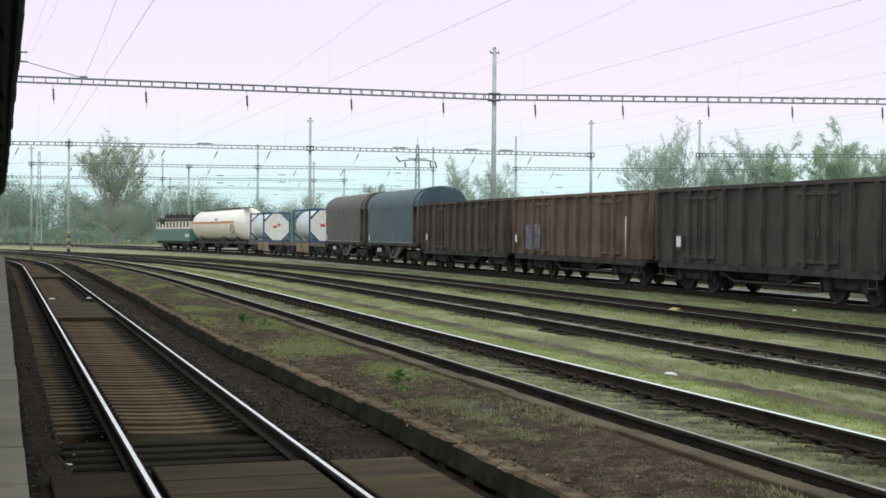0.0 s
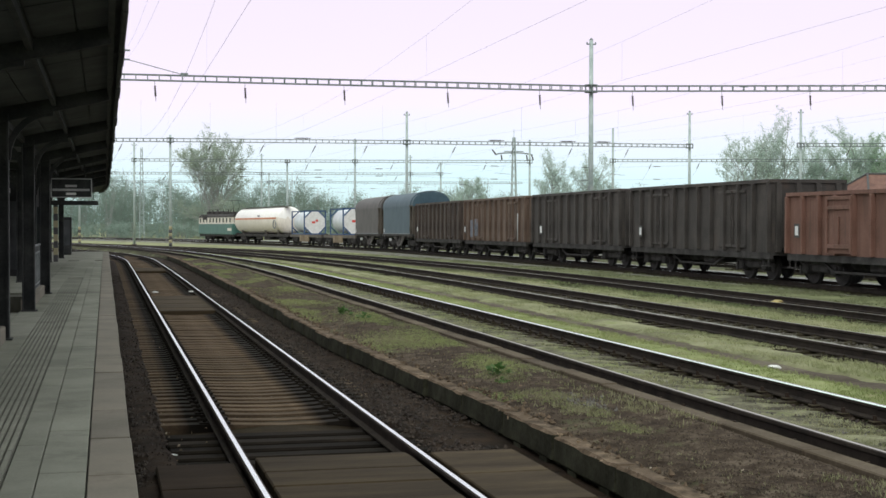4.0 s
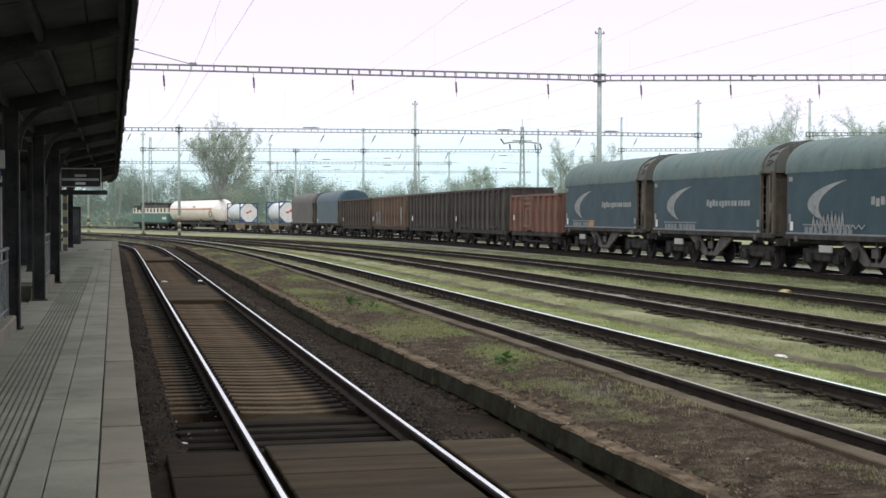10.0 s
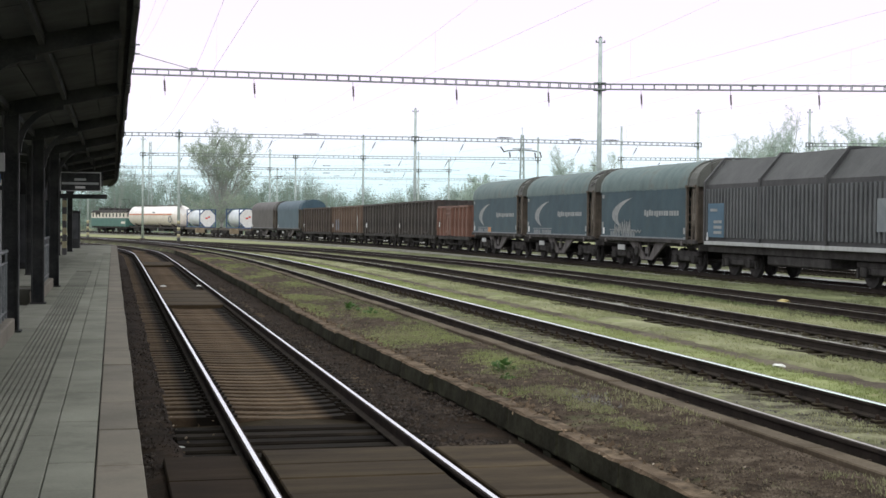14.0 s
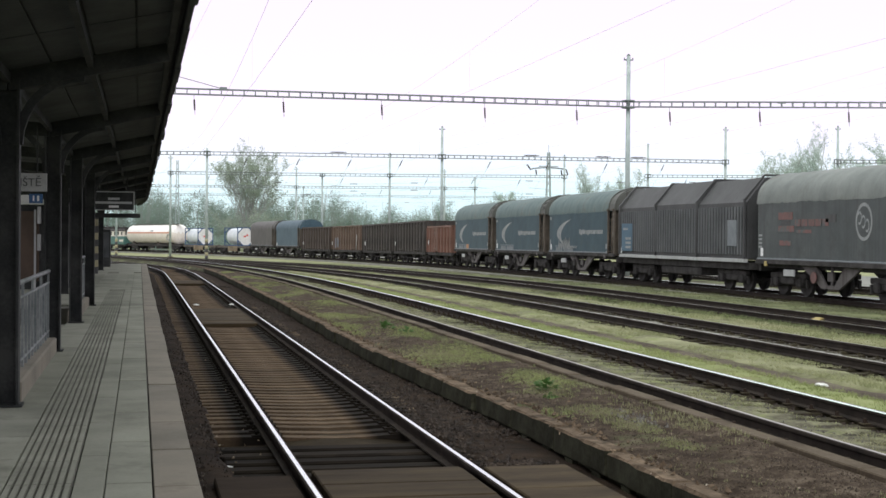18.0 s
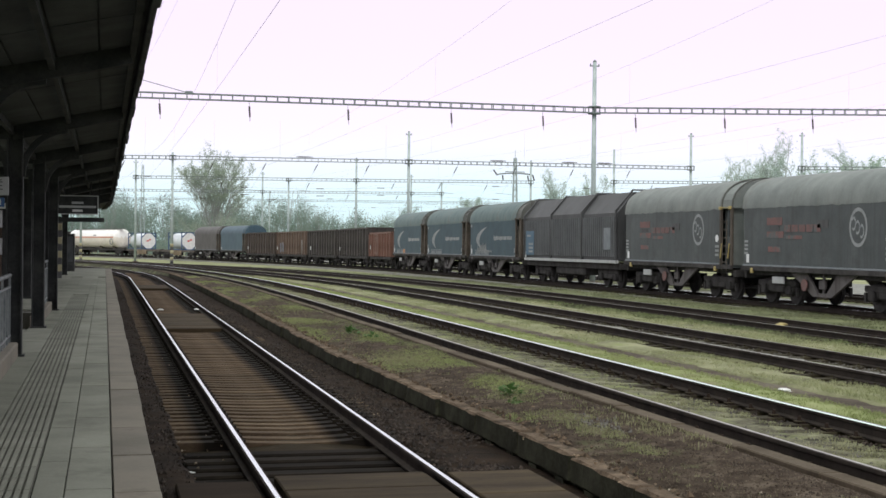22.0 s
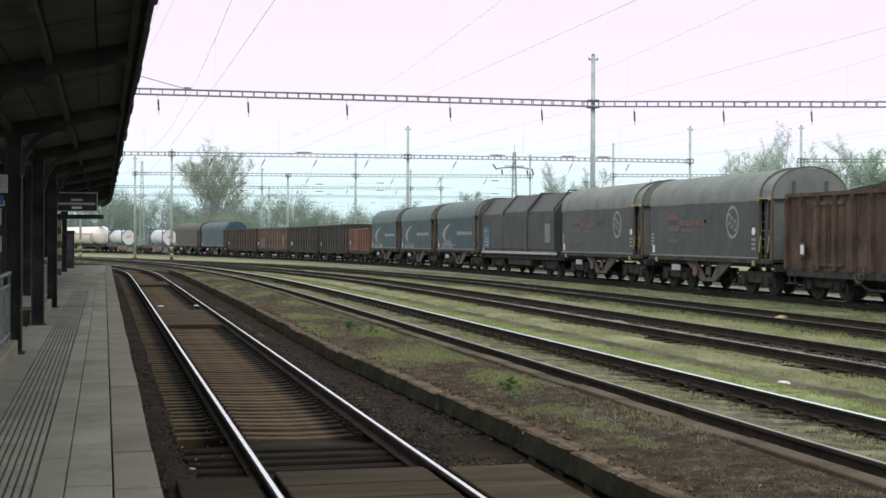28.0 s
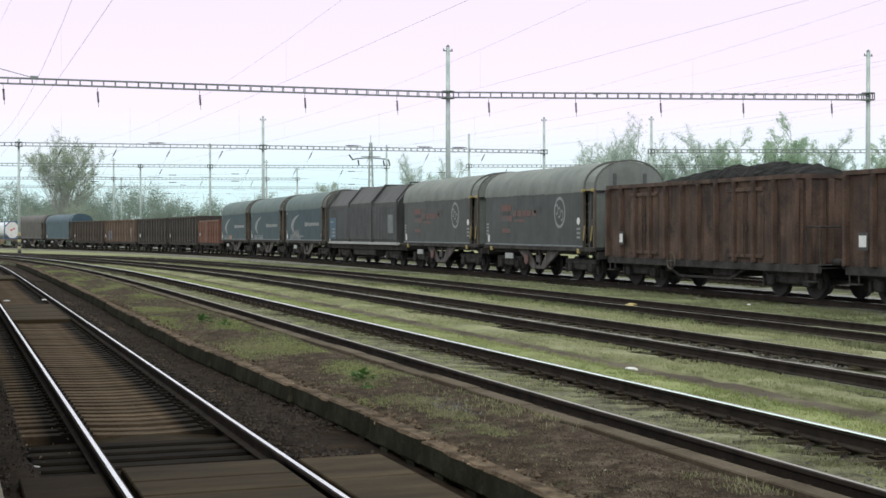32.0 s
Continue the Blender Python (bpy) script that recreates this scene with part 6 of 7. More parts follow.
def hood_wagon(length=14.89):
    th = thing("hood_wagon", "dark grey telescopic hood wagon with ribbed sides", "freight wagon")
    hl, w, z0 = length / 2 - 0.45, 1.42, 1.27
    outline = lambda o: [(-w - o, z0), (-w - o, 3.42 + o), (-w + 0.75 - o * 0.4, 4.36 + o), (w - 0.75 + o * 0.4, 4.36 + o), (w + o, 3.42 + o), (w + o, z0)]
    thirds = [(-hl, -hl / 3 - 0.05, 0.0), (-hl / 3 - 0.05, hl / 3 + 0.05, 0.05), (hl / 3 + 0.05, hl, 0.0)]
    for y0, y1, o in thirds:
        b = bmesh.new()
        prism(b, outline(o), y0 + 0.002, y1 - 0.002)
        fixed(b)
        hood = part("hood", b, M["hood_grey"], th)
        b = bmesh.new()
        n = int((y1 - y0) / 0.27)
        for k in range(n):
            y = y0 + 0.14 + (y1 - y0 - 0.28) * k / (n - 1)
            box(b, -w - o - 0.07, -w - o, y - 0.065, y + 0.065, z0 + 0.15, 3.26)
        tagged(part("corrugation", b, M["hood_rib"], hood), kind="stuff")
    for y in (-hl / 3, hl / 3, -hl + 0.05, hl - 0.05):
        b = bmesh.new()
        prism(b, outline(0.055) + outline(0.12)[::-1], y - 0.065, y + 0.065)
        fixed(b)
        part("hood_bow", b, M["hood_grey"], th)
    b = bmesh.new()
    for sx in (-1, 1):
        box(b, sx * (w + 0.02) - 0.07, sx * (w + 0.02) + 0.07, -hl, hl, z0 - 0.14, z0 - 0.002, 0.01)
    part("sill", b, M["sill_light"], th, "pale grey sill")
    b = bmesh.new()
    box(b, -1.3, 1.3, -hl, hl, 0.86, z0 - 0.15)
    box(b, -1.25, 1.25, -2.2, 2.2, 0.5, 0.86, 0.05)
    part("underframe", b, M["under"], th)
    marks(th, "poster_panel", M["blue_panel"], ((hl - 1.75, hl - 0.35, 1.42, 2.7),), -w - 0.085, "blue advertising panel")
    marks(th, "lettering_bar", M["pale_mark"], [(hl - 1.6, hl - 0.9, 1.55 + 0.2 * i, 1.66 + 0.2 * i) for i in range(3)] + [(hl - 1.2, hl - 0.6, 2.4, 2.5)], -w - 0.1)
    marks(th, "plate", M["white_mark"], ((hl - 0.3, hl - 0.12, 1.3, 1.6),), -w - 0.05)
    marks(th, "notice_panel", M["faint_mark"], ((-hl + 0.75, -hl + 1.6, 1.75, 2.75),), -w - 0.085, "grey notice panel")
    running_gear(th, length, (-4.9, 4.9))
    return th


def vessel(b, y0, y1, r, zc, n=28, dome=0.55, bands=None):
    """A lying tank with domed ends; bands(z) names the material by height."""
    prof = [(y0, 0.02)] + [(y0 + dome * (1 - math.cos(a)), r * math.sin(a)) for a in (0.35, 0.75, 1.15, 1.5708)]
    prof += [(y1 - dome * (1 - math.cos(a)), r * math.sin(a)) for a in (1.5708, 1.15, 0.75, 0.35)] + [(y1, 0.02)]
    rings = [[b.verts.new((rr * math.cos(k * math.tau / n), y, zc + rr * math.sin(k * math.tau / n))) for k in range(n)] for y, rr in prof]
    for r0, r1 in zip(rings, rings[1:]):
        for k in range(n):
            f = b.faces.new((r0[k], r1[k], r1[(k + 1) % n], r0[(k + 1) % n]))
            f.smooth = True
            if bands:
                f.material_index = bands(sum(v.co.z for v in f.verts) / 4)
    b.faces.new(rings[0]), b.faces.new(rings[-1][::-1])
    return b


def tank_wagon(length):
    th = thing("tank_wagon", "white gas tank wagon with an orange band", "freight wagon")
    hl, r, zc = length / 2 - 0.9, 1.58, 2.78
    b = bmesh.new()
    vessel(b, -hl + 3.0, hl + 0.5, r, zc, bands=lambda z: 0 if z > zc + 0.2 else 1)
    fixed(b)
    part("tank", b, [M["tank_white"], M["tank_cream"]], th, "white tank with cream underside")
    b = bmesh.new()
    for sx in (-1, 1):
        box(b, sx * (r + 0.012) - 0.012, sx * (r + 0.012) + 0.006, -hl + 3.6, hl - 0.5, zc + 0.14, zc + 0.32)
    part("band", b, M["band_orange"], th, "orange stripe")
    b = bmesh.new()
    for k in range(20):
        a0, a1 = math.tau * k / 20, math.tau * (k + 1) / 20
        beam(b, (-r * 0.99 - 0.02, -hl + 4.3 + 0.6 * math.cos(a0), zc - 0.5 + 0.45 * math.sin(a0)), (-r * 0.99 - 0.02, -hl + 4.3 + 0.6 * math.cos(a1), zc - 0.5 + 0.45 * math.sin(a1)), 0.08, 0.1)
    part("hand_wheel", b, M["faint_mark"], th)
    marks(th, "lettering_bar", M["faint_mark"], ((-0.6, 0.6, 3.2, 3.4),), -r * 0.95)
    b = bmesh.new()
    box(b, -1.2, 1.2, -hl - 0.2, hl + 0.2, 0.86, 1.14)
    for y in np.linspace(-hl + 2.0, hl - 1.0, 7):
        box(b, -1.28, 1.28, y - 0.07, y + 0.07, 0.9, 1.2)
    box(b, -1.0, 1.0, -3.4, -0.6, 0.45, 0.88, 0.05)
    box(b, -1.1, -0.8, 0.4, 2.6, 0.5, 0.88, 0.04)
    part("underframe", b, M["under"], th)
    for y in (-hl + 4.6, -1.5, hl - 2.2):
        b = bmesh.new()
        cut = [(r * 1.03 * math.cos(a), zc + r * 1.03 * math.sin(a)) for a in np.linspace(math.pi * 1.26, math.pi * 1.74, 9)]
        prism(b, cut + [(0.95, 1.12), (-0.95, 1.12)], y - 0.35, y + 0.35)
        fixed(b)
        part("saddle", b, M["end_frame"], th, "rusty saddle carrying the tank")
    b = bmesh.new()
    beam(b, (-0.35, -hl + 2.2, zc + r + 0.04), (-0.35, hl - 0.4, zc + r + 0.04), 0.6, 0.05)
    part("walkway", b, M["end_frame"], th)
    running_gear(th, length, (-length / 2 + 3.6, length / 2 - 3.6))
    return th


def container_wagon(length):
    th = thing("container_wagon", "low container flat wagon with grimy frame", "freight wagon", "container flat wagons")
    hl = length / 2 - 0.62
    b = bmesh.new()
    for sx in (-1, 1):
        box(b, sx * 1.15 - 0.1, sx * 1.15 + 0.1, -hl, hl, 0.86, 1.15, 0.01)
    box(b, -1.1, 1.1, -hl, -hl + 0.3, 0.88, 1.13)
    box(b, -1.1, 1.1, hl - 0.3, hl, 0.88, 1.13)
    for y in np.linspace(-hl + 1, hl - 1, 6):
        box(b, -1.1, 1.1, y - 0.08, y + 0.08, 0.9, 1.12)
    part("frame", b, M["end_frame"], th)
    for k in range(6):
        b = bmesh.new()
        box(b, -1.36, -1.2, -1.75 + k * 0.7, -1.42 + k * 0.7, 0.4, 1.08, 0.02)
        part("side_rib", b, M["rib_ochre"], th, "ochre bracket below the deck")
    running_gear(th, length, (-hl + 1.9, hl - 1.9))
    return th


def tank_container():
    th = thing("tank_container", "white tank container in a blue steel frame", "container", "tank containers")
    hl, hw, ht = 3.03, 1.22, 2.59
    b = bmesh.new()
    vessel(b, -hl + 0.12, hl - 0.12, 1.14, 1.33, dome=0.75)
    fixed(b)
    part("tank", b, M["tank_silver"], th, "silvery tank shell")
    for y in (-hl + 0.06, hl - 0.06):
        b = bmesh.new()
        for sx in (-1, 1):
            beam(b, (sx * (hw - 0.06), y, 0), (sx * (hw - 0.06), y, ht), 0.12, 0.12)
            for z0, z1 in ((0.06, 0.82), (ht - 0.06, ht - 0.82)):
                beam(b, (sx * (hw - 0.82), y, z0), (sx * (hw - 0.06), y, z1), 0.1, 0.12)
        for z in (0.06, ht - 0.06):
            beam(b, (-hw, y, z), (hw, y, z), 0.12, 0.12)
        part("end_frame", b, M["frame_blue"], th, "blue corner frame")
    b = bmesh.new()
    for sx in (-1, 1):
        for z in (0.08, ht - 0.08):
            beam(b, (sx * (hw - 0.06), -hl, z), (sx * (hw - 0.06), hl, z), 0.1, 0.1)
    part("side_rail", b, M["frame_blue"], th)
    b = bmesh.new()
    v = [(0.36 * hw * sx, z) for sx, z in ((-1, 0.12), (1, 0.12))] + [(hw * 0.9, 0.84), (hw * 0.9, ht - 0.84), (0.36 * hw, ht - 0.12), (-0.36 * hw, ht - 0.12), (-hw * 0.9, ht - 0.84), (-hw * 0.9, 0.84)]
    prism(b, v, -hl + 0.02, -hl + 0.07)
    fixed(b)
    part("end_shield", b, M["white"], th, "white octagonal end shield")
    b = bmesh.new()
    box(b, -0.32, 0.02, -hl + 0.0, -hl + 0.019, 1.2, 1.42)
    box(b, 0.08, 0.34, -hl + 0.0, -hl + 0.019, 1.38, 1.6)
    part("hazard_mark", b, M["red_sign"], th)
    return th


def locomotive(length):
    th = thing("electric_locomotive", "green and cream electric locomotive hauling the train", "locomotive")
    hl, w = length / 2 - 0.62, 1.45
    b = bmesh.new()
    box(b, -w, w, -hl, hl, 1.0, 2.42, 0.08)
    part("lower_body", b, M["loco_green"], th, "green lower body")
    b = bmesh.new()
    v = [(-w + 0.02, 2.42), (-w + 0.05, 3.28), (w - 0.05, 3.28), (w - 0.02, 2.42)]
    prism(b, v, -hl + 0.08, hl - 0.08)
    fixed(b)
    part("upper_body", b, M["loco_cream"], th, "cream window band")
    b = bmesh.new()
    prism(b, [(-w, 3.28), (-w + 0.02, 3.38), (-w + 0.4, 3.72), (w - 0.4, 3.72), (w - 0.02, 3.38), (w, 3.28)], -hl - 0.02, hl + 0.02)
    fixed(b)
    part("roof", b, M["under"], th, "sooty dark roof")
    for y in (-5.6, -3.4, -1.2, 1.4, 3.6, 5.4):
        b = bmesh.new()
        box(b, -0.75, 0.75, y - 0.7, y + 0.7, 3.72, 4.0 + 0.12 * (y % 2 > 1), 0.05)
        gear = part("roof_box", b, M["under"], th)
        b = bmesh.new()
        tube(b, (-0.6, y, 3.98), (-0.6, y, 4.35), 0.08, 0.05, 8)
        part("insulator", b, M["under"], gear)
    b = bmesh.new()
    box(b, -w - 0.02, -w + 0.2, hl - 4.0, hl - 2.0, 3.0, 3.6, 0.03)
    part("vent", b, M["under"], th)
    for y in (-4.6, 4.6):
        b = bmesh.new()
        s = 1 if y > 0 else -1
        up = 1.1 if y < 0 else 0.25
        for sx in (-0.45, 0.45):
            tube(b, (sx, y - 0.9 * s, 4.0), (sx * 0.8, y + 0.6 * s, 4.0 + up * 0.6), 0.03, n=6)
            tube(b, (sx * 0.8, y + 0.6 * s, 4.0 + up * 0.6), (sx, y - 0.3 * s, 4.0 + up * 1.35), 0.025, n=6)
        beam(b, (-0.8, y - 0.3 * s, 4.0 + up * 1.35), (0.8, y - 0.3 * s, 4.0 + up * 1.35), 0.12, 0.05)
        part("pantograph", b, M["under"], th)
    for k in range(10):
        b = bmesh.new()
        y = -hl + 0.9 + k * (2 * hl - 1.8) / 9
        box(b, -w - 0.005, -w + 0.04, y - 0.24, y + 0.24, 2.6, 3.18, 0.02)
        part("side_window", b, M["glass"], th)
    b = bmesh.new()
    box(b, -w - 0.03, -w - 0.001, -hl + 0.2, -hl + 1.9, 1.5, 1.85, 0.01)
    part("side_plate", b, M["loco_cream"], th, "cream number panel")
    for sx in (-0.62, 0.62):
        b = bmesh.new()
        box(b, sx - 0.5, sx + 0.5, -hl + 0.04, -hl + 0.1, 2.62, 3.25, 0.02)
        part("cab_window", b, M["glass"], th)
    b = bmesh.new()
    box(b, -1.3, 1.3, -hl, hl, 0.75, 0.999)
    part("frame", b, M["under"], th)
    running_gear(th, length, (-hl + 3.2, hl - 3.2), (-1.2, 1.2))
    return th


LENGTHS = [16.54, 25.14, 15.77, 15.77, 11.96, 12.0, 14.2, 14.36, 14.22, 14.13, 9.78, 11.73, 11.9, 11.83, 14.89, 11.61, 11.86, 14.0, 14.04]
TRAIN = [
    locomotive(16.54),
    tank_wagon(25.14),
    container_wagon(15.77),
    container_wagon(15.77),
    coil_wagon("covered coil wagon with dull brown-grey tarpaulin", M["tarp_umber"], M["tarp_umber"], "plain", 11.96),
    coil_wagon("covered coil wagon with teal tarpaulin", M["tarp_teal"], M["tarp_teal"], "plain", 12.0),
    open_wagon("dark brown open goods wagon with ribbed sides", M["wagon_brown"], length=14.2, plates=((5.35, 5.57, 1.5, 1.82),)),
    open_wagon("rust brown open goods wagon with worn paint", M["wagon_rust"], length=14.36, plates=((5.95, 6.17, 1.5, 1.82),)),
    open_wagon("nearly black open goods wagon with ribbed sides", M["wagon_dark"], length=14.22, plates=((4.55, 4.85, 1.5, 1.85),)),
    open_wagon("sooty dark open goods wagon with side doors", M["wagon_dark"], length=14.13, plates=((4.98, 5.2, 1.5, 1.8),)),
    open_wagon("short low orange open wagon", M["wagon_orange"], length=9.78, top=3.0, ribs=9, doors=False, pivots=(-2.7, 2.7), plates=((3.3, 3.5, 1.6, 1.9),)),
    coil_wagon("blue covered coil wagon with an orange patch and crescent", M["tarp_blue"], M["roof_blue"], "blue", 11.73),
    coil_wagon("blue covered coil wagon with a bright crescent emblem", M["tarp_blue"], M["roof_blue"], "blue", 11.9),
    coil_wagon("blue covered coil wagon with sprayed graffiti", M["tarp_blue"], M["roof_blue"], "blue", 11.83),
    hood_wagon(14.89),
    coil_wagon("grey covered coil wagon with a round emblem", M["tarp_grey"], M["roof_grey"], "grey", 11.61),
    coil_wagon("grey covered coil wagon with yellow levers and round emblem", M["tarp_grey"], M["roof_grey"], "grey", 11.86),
    open_wagon("red-brown open wagon heaped with coal", M["wagon_red"], (3.22, 0.8), length=14.0, porch=0.95, plates=((4.98, 5.2, 1.5, 1.8),)),
    open_wagon("worn red-brown open wagon loaded with coal", M["wagon_red"], (3.22, 0.8), length=14.04, plates=((5.35, 5.65, 1.5, 1.8),)),
]
b = bmesh.new()
box(b, -1.53, -1.44, -0.05, 1.5, 1.05, 2.84, 0.015)
door = part("side_door", b, M["wagon_orange"], TRAIN[10], "broad framed side door")
for y0, y1, z0, z1 in ((-0.05, 0.07, 1.05, 2.84), (1.38, 1.5, 1.05, 2.84), (0.07, 1.38, 2.42, 2.54), (0.07, 1.38, 1.2, 1.34), (0.07, 1.38, 2.72, 2.84), (0.68, 0.78, 1.34, 2.2)):
    b = bmesh.new()
    box(b, -1.59, -1.531, y0 + 0.003, y1 - 0.003, z0 + 0.003, z1 - 0.003, 0.01)
    part("door_bar", b, M["wagon_orange"], door)
BOXES = [tank_container(), tank_container()]

# how far along its track the joint behind the tenth vehicle is, at each time
RUN = [(0, 16.15), (2, 30.02), (3, 36.18), (7, 60.68), (8, 65.83), (9, 71.29), (10, 76.39), (11, 81.44), (12, 86.11), (13, 90.59), (17, 104.84), (18, 107.8), (19, 110.83), (20, 113.12), (23, 119.7), (28, 126.33), (32, 128.55)]


def run(t):
    ts, ss = np.array([r[0] for r in RUN], float), np.array([r[1] for r in RUN])
    v = np.gradient(ss, ts)
    k = min(max(int(np.searchsorted(ts, t, "right")) - 1, 0), len(ts) - 2)
    h = ts[k + 1] - ts[k]
    u = (t - ts[k]) / h
    return float((2 * u**3 - 3 * u**2 + 1) * ss[k] + (u**3 - 2 * u**2 + u) * h * v[k] + (-2 * u**3 + 3 * u**2) * ss[k + 1] + (u**3 - u**2) * h * v[k + 1])


def on_rails(s, half):
    x0, y0, _ = at_line("train", s - half)
    x1, y1, _ = at_line("train", s + half)
    return pose((x0 + x1) / 2, (y0 + y1) / 2, RAIL_TOP["train"] + fall((y0 + y1) / 2), math.degrees(math.atan2(fall(y1) - fall(y0), 2 * half)), 0, math.degrees(math.atan2(x0 - x1, y1 - y0)))


def motions():
    ends = [0.0]
    for ln in LENGTHS:
        ends.append(ends[-1] + ln)
    zero = ends[10]
    for k, th in enumerate(TRAIN):
        mid = zero - (ends[k] + ends[k + 1]) / 2
        half = LENGTHS[k] * 0.32
        walk(th, [(t, on_rails(run(t) + mid, half)) for t in range(33)])
        if k in (2, 3):
            fwd = 3.6 if k == 2 else 1.2
            walk(BOXES[k - 2], [(t, on_rails(run(t) + mid, half) @ pose(0, fwd, 1.15)) for t in range(33)])
    if SPIN:
        steps, t = [0.0], 0.0
        while t < 32.0:
            ahead = t
            while ahead < 32.0 and run(min(32.0, ahead + 1 / 30)) - run(t) < 0.46 * radians(80) and ahead - t < 3:
                ahead += 1 / 30
            t = min(32.0, max(ahead, t + 1 / 30))
            steps.append(t)
        turns = [(t, -math.degrees((run(t) - run(0)) / 0.46)) for t in steps]
        for ws, _ in WHEELS:
            y = ws.matrix_basis.translation.y
            walk(ws, [(t, pose(0, y, 0.46, a, 0, 0)) for t, a in turns])


SPIN = True

# ---- along the platform: stair surround, signs, shelter ----
def stair_surround(y0, y1, x=-1.51):
    th = thing("stair_railing", "grey steel railing on a low concrete upstand", "railing", "railings round the underpass stairs")
    b = bmesh.new()
    box(b, x - 0.1, x + 0.1, y0, y1, PZ - 0.02, PZ + 0.22, 0.02)
    part("upstand", b, M["edge_stone"], th, "pale concrete upstand")
    for z, r in ((1.5, 0.03), (1.33, 0.018), (0.62, 0.018)):
        b = bmesh.new()
        tube(b, (x - 0.02, y0, z), (x - 0.02, y1, z), r, n=8)
        part("rail", b, M["rail_grey"], th)
    n = int((y1 - y0) / 0.5)
    for k in range(n + 1):
        b = bmesh.new()
        y = y0 + 0.1 + (y1 - y0 - 0.2) * k / n
        box(b, x - 0.035, x - 0.005, y - 0.03, y + 0.03, PZ + 0.2, 1.33 if k % 3 else 1.5)
        part("baluster", b, M["rail_grey"], th)
    return th


def stairs(y0, y1):
    """Steps that go down into the underpass, between dark rendered walls."""
    th = thing("underpass_stairs", "dark concrete stairs going down to an underpass", "stairs", "underpass stairs")
    b = bmesh.new()
    box(b, -3.44, -3.31, y0 - 0.1, y1, -2.6, PZ - 0.052)
    box(b, -1.61, -1.5, y0 - 0.1, y1, -2.6, PZ - 0.37)
    box(b, -3.3, -1.62, y1 + 0.002, y1 + 0.12, -2.6, PZ - 0.37)
    part("wall", b, M["wall_face"], th)
    n = 17
    for k in range(n):
        b = bmesh.new()
        d = (y1 - y0) / n
        box(b, -3.3, -1.62, y0 + d * k, y0 + d * (k + 1) - 0.002, -2.75, PZ - 0.17 * (k + 1), 0.008)
        part("step", b, M["wall_face"], th)
    return th


for y0, y1 in WELLS:
    stair_surround(y0 - 0.15, y1 + 0.1)
    stair_surround(y0 - 0.15, y1 + 0.1, -3.42)
    stairs(y0, y1)


def letters(parent, words, m, size, material, name="lettering"):
    cu = bpy.data.curves.new(name, "FONT")
    cu.body, cu.size, cu.align_x, cu.align_y, cu.extrude = words, size, "CENTER", "CENTER", 0.002
    ob = new(name, cu)
    ob.parent, ob.matrix_basis = parent, m
    cu.materials.append(material)
    return ob


sign = thing("platform_sign", "pale hanging platform sign with dark capital letters", "sign")
b = bmesh.new()
box(b, -2.62, -1.56, 21.22, 21.27, 2.67, 2.94, 0.008)
part("board", b, M["sign_grey"], sign)
letters(sign, "NÁSTUPIŠTĚ", pose(-2.10, 21.214, 2.80, 90), 0.165, M["stripe_k"])
for x in (-2.5, -1.7):
    b = bmesh.new()
    tube(b, (x, 21.25, 2.94), (x, 21.25, 3.64), 0.012, n=6)
    part("hanger", b, M["steel_dark"], sign)
plate = thing("direction_plate", "blue and white direction plate under the platform sign", "sign")
b = bmesh.new()
box(b, -2.62, -1.82, 21.22, 21.26, 2.51, 2.62, 0.005)
part("white_field", b, M["white"], plate)
b = bmesh.new()
box(b, -1.815, -1.62, 21.22, 21.26, 2.50, 2.635, 0.005)
part("blue_field", b, M["blue_sign"], plate)
b = bmesh.new()
box(b, -1.76, -1.74, 21.212, 21.219, 2.53, 2.61)
box(b, -1.70, -1.67, 21.212, 21.219, 2.53, 2.61)
part("number_bar", b, M["white_mark"], plate)
b = bmesh.new()
tube(b, (-2.3, 21.24, 2.62), (-2.3, 21.24, 2.67), 0.012, n=6)
tube(b, (-1.8, 21.24, 2.62), (-1.8, 21.24, 2.67), 0.012, n=6)
part("hanger", b, M["steel_dark"], plate)
for z0, z1, lb in ((2.2, 2.45, "pale notice fixed to a canopy column"), (1.8, 2.04, "small white notice fixed to a canopy column")):
    b = bmesh.new()
    box(b, -1.70, -1.655, 21.27, 21.43, z0, z1, 0.004)
    ob = part("notice", b, M["sign_grey"])
    tagged(ob, lb, "notice")

board = thing("departure_board", "grey framed hanging departure board", "display board")
b = bmesh.new()
box(b, -1.58, -0.40, 43.9, 44.1, 2.80, 3.35, 0.01)
part("case", b, M["steel_dark"], board)
b = bmesh.new()
for z0, z1 in ((2.78, 2.81), (3.34, 3.37)):
    box(b, -1.60, -0.38, 43.86, 43.9, z0, z1)
for x in (-1.6, -0.41):
    box(b, x, x + 0.03, 43.861, 43.899, 2.812, 3.338)
part("frame", b, M["sign_grey"], board)
for z, w, mt in ((3.02, 1.1, "sign_grey"), (3.14, 0.35, "sign_grey"), (2.9, 0.3, "white")):
    b = bmesh.new()
    box(b, -1.0 - w / 2, -1.0 + w / 2, 43.88, 43.899, z - 0.035, z + 0.035)
    part("display_line", b, M[mt], board)
for x in (-1.4, -0.6):
    b = bmesh.new()
    tube(b, (x, 44, 3.35), (x, 44, 3.9), 0.015, n=6)
    part("hanger", b, M["steel_dark"], board)
low = thing("platform_board", "dark flat board hung below the display", "sign")
b = bmesh.new()
box(b, -1.78, -0.2, 44.4, 44.46, 2.56, 2.7, 0.006)
part("panel", b, M["steel_dark"], low)
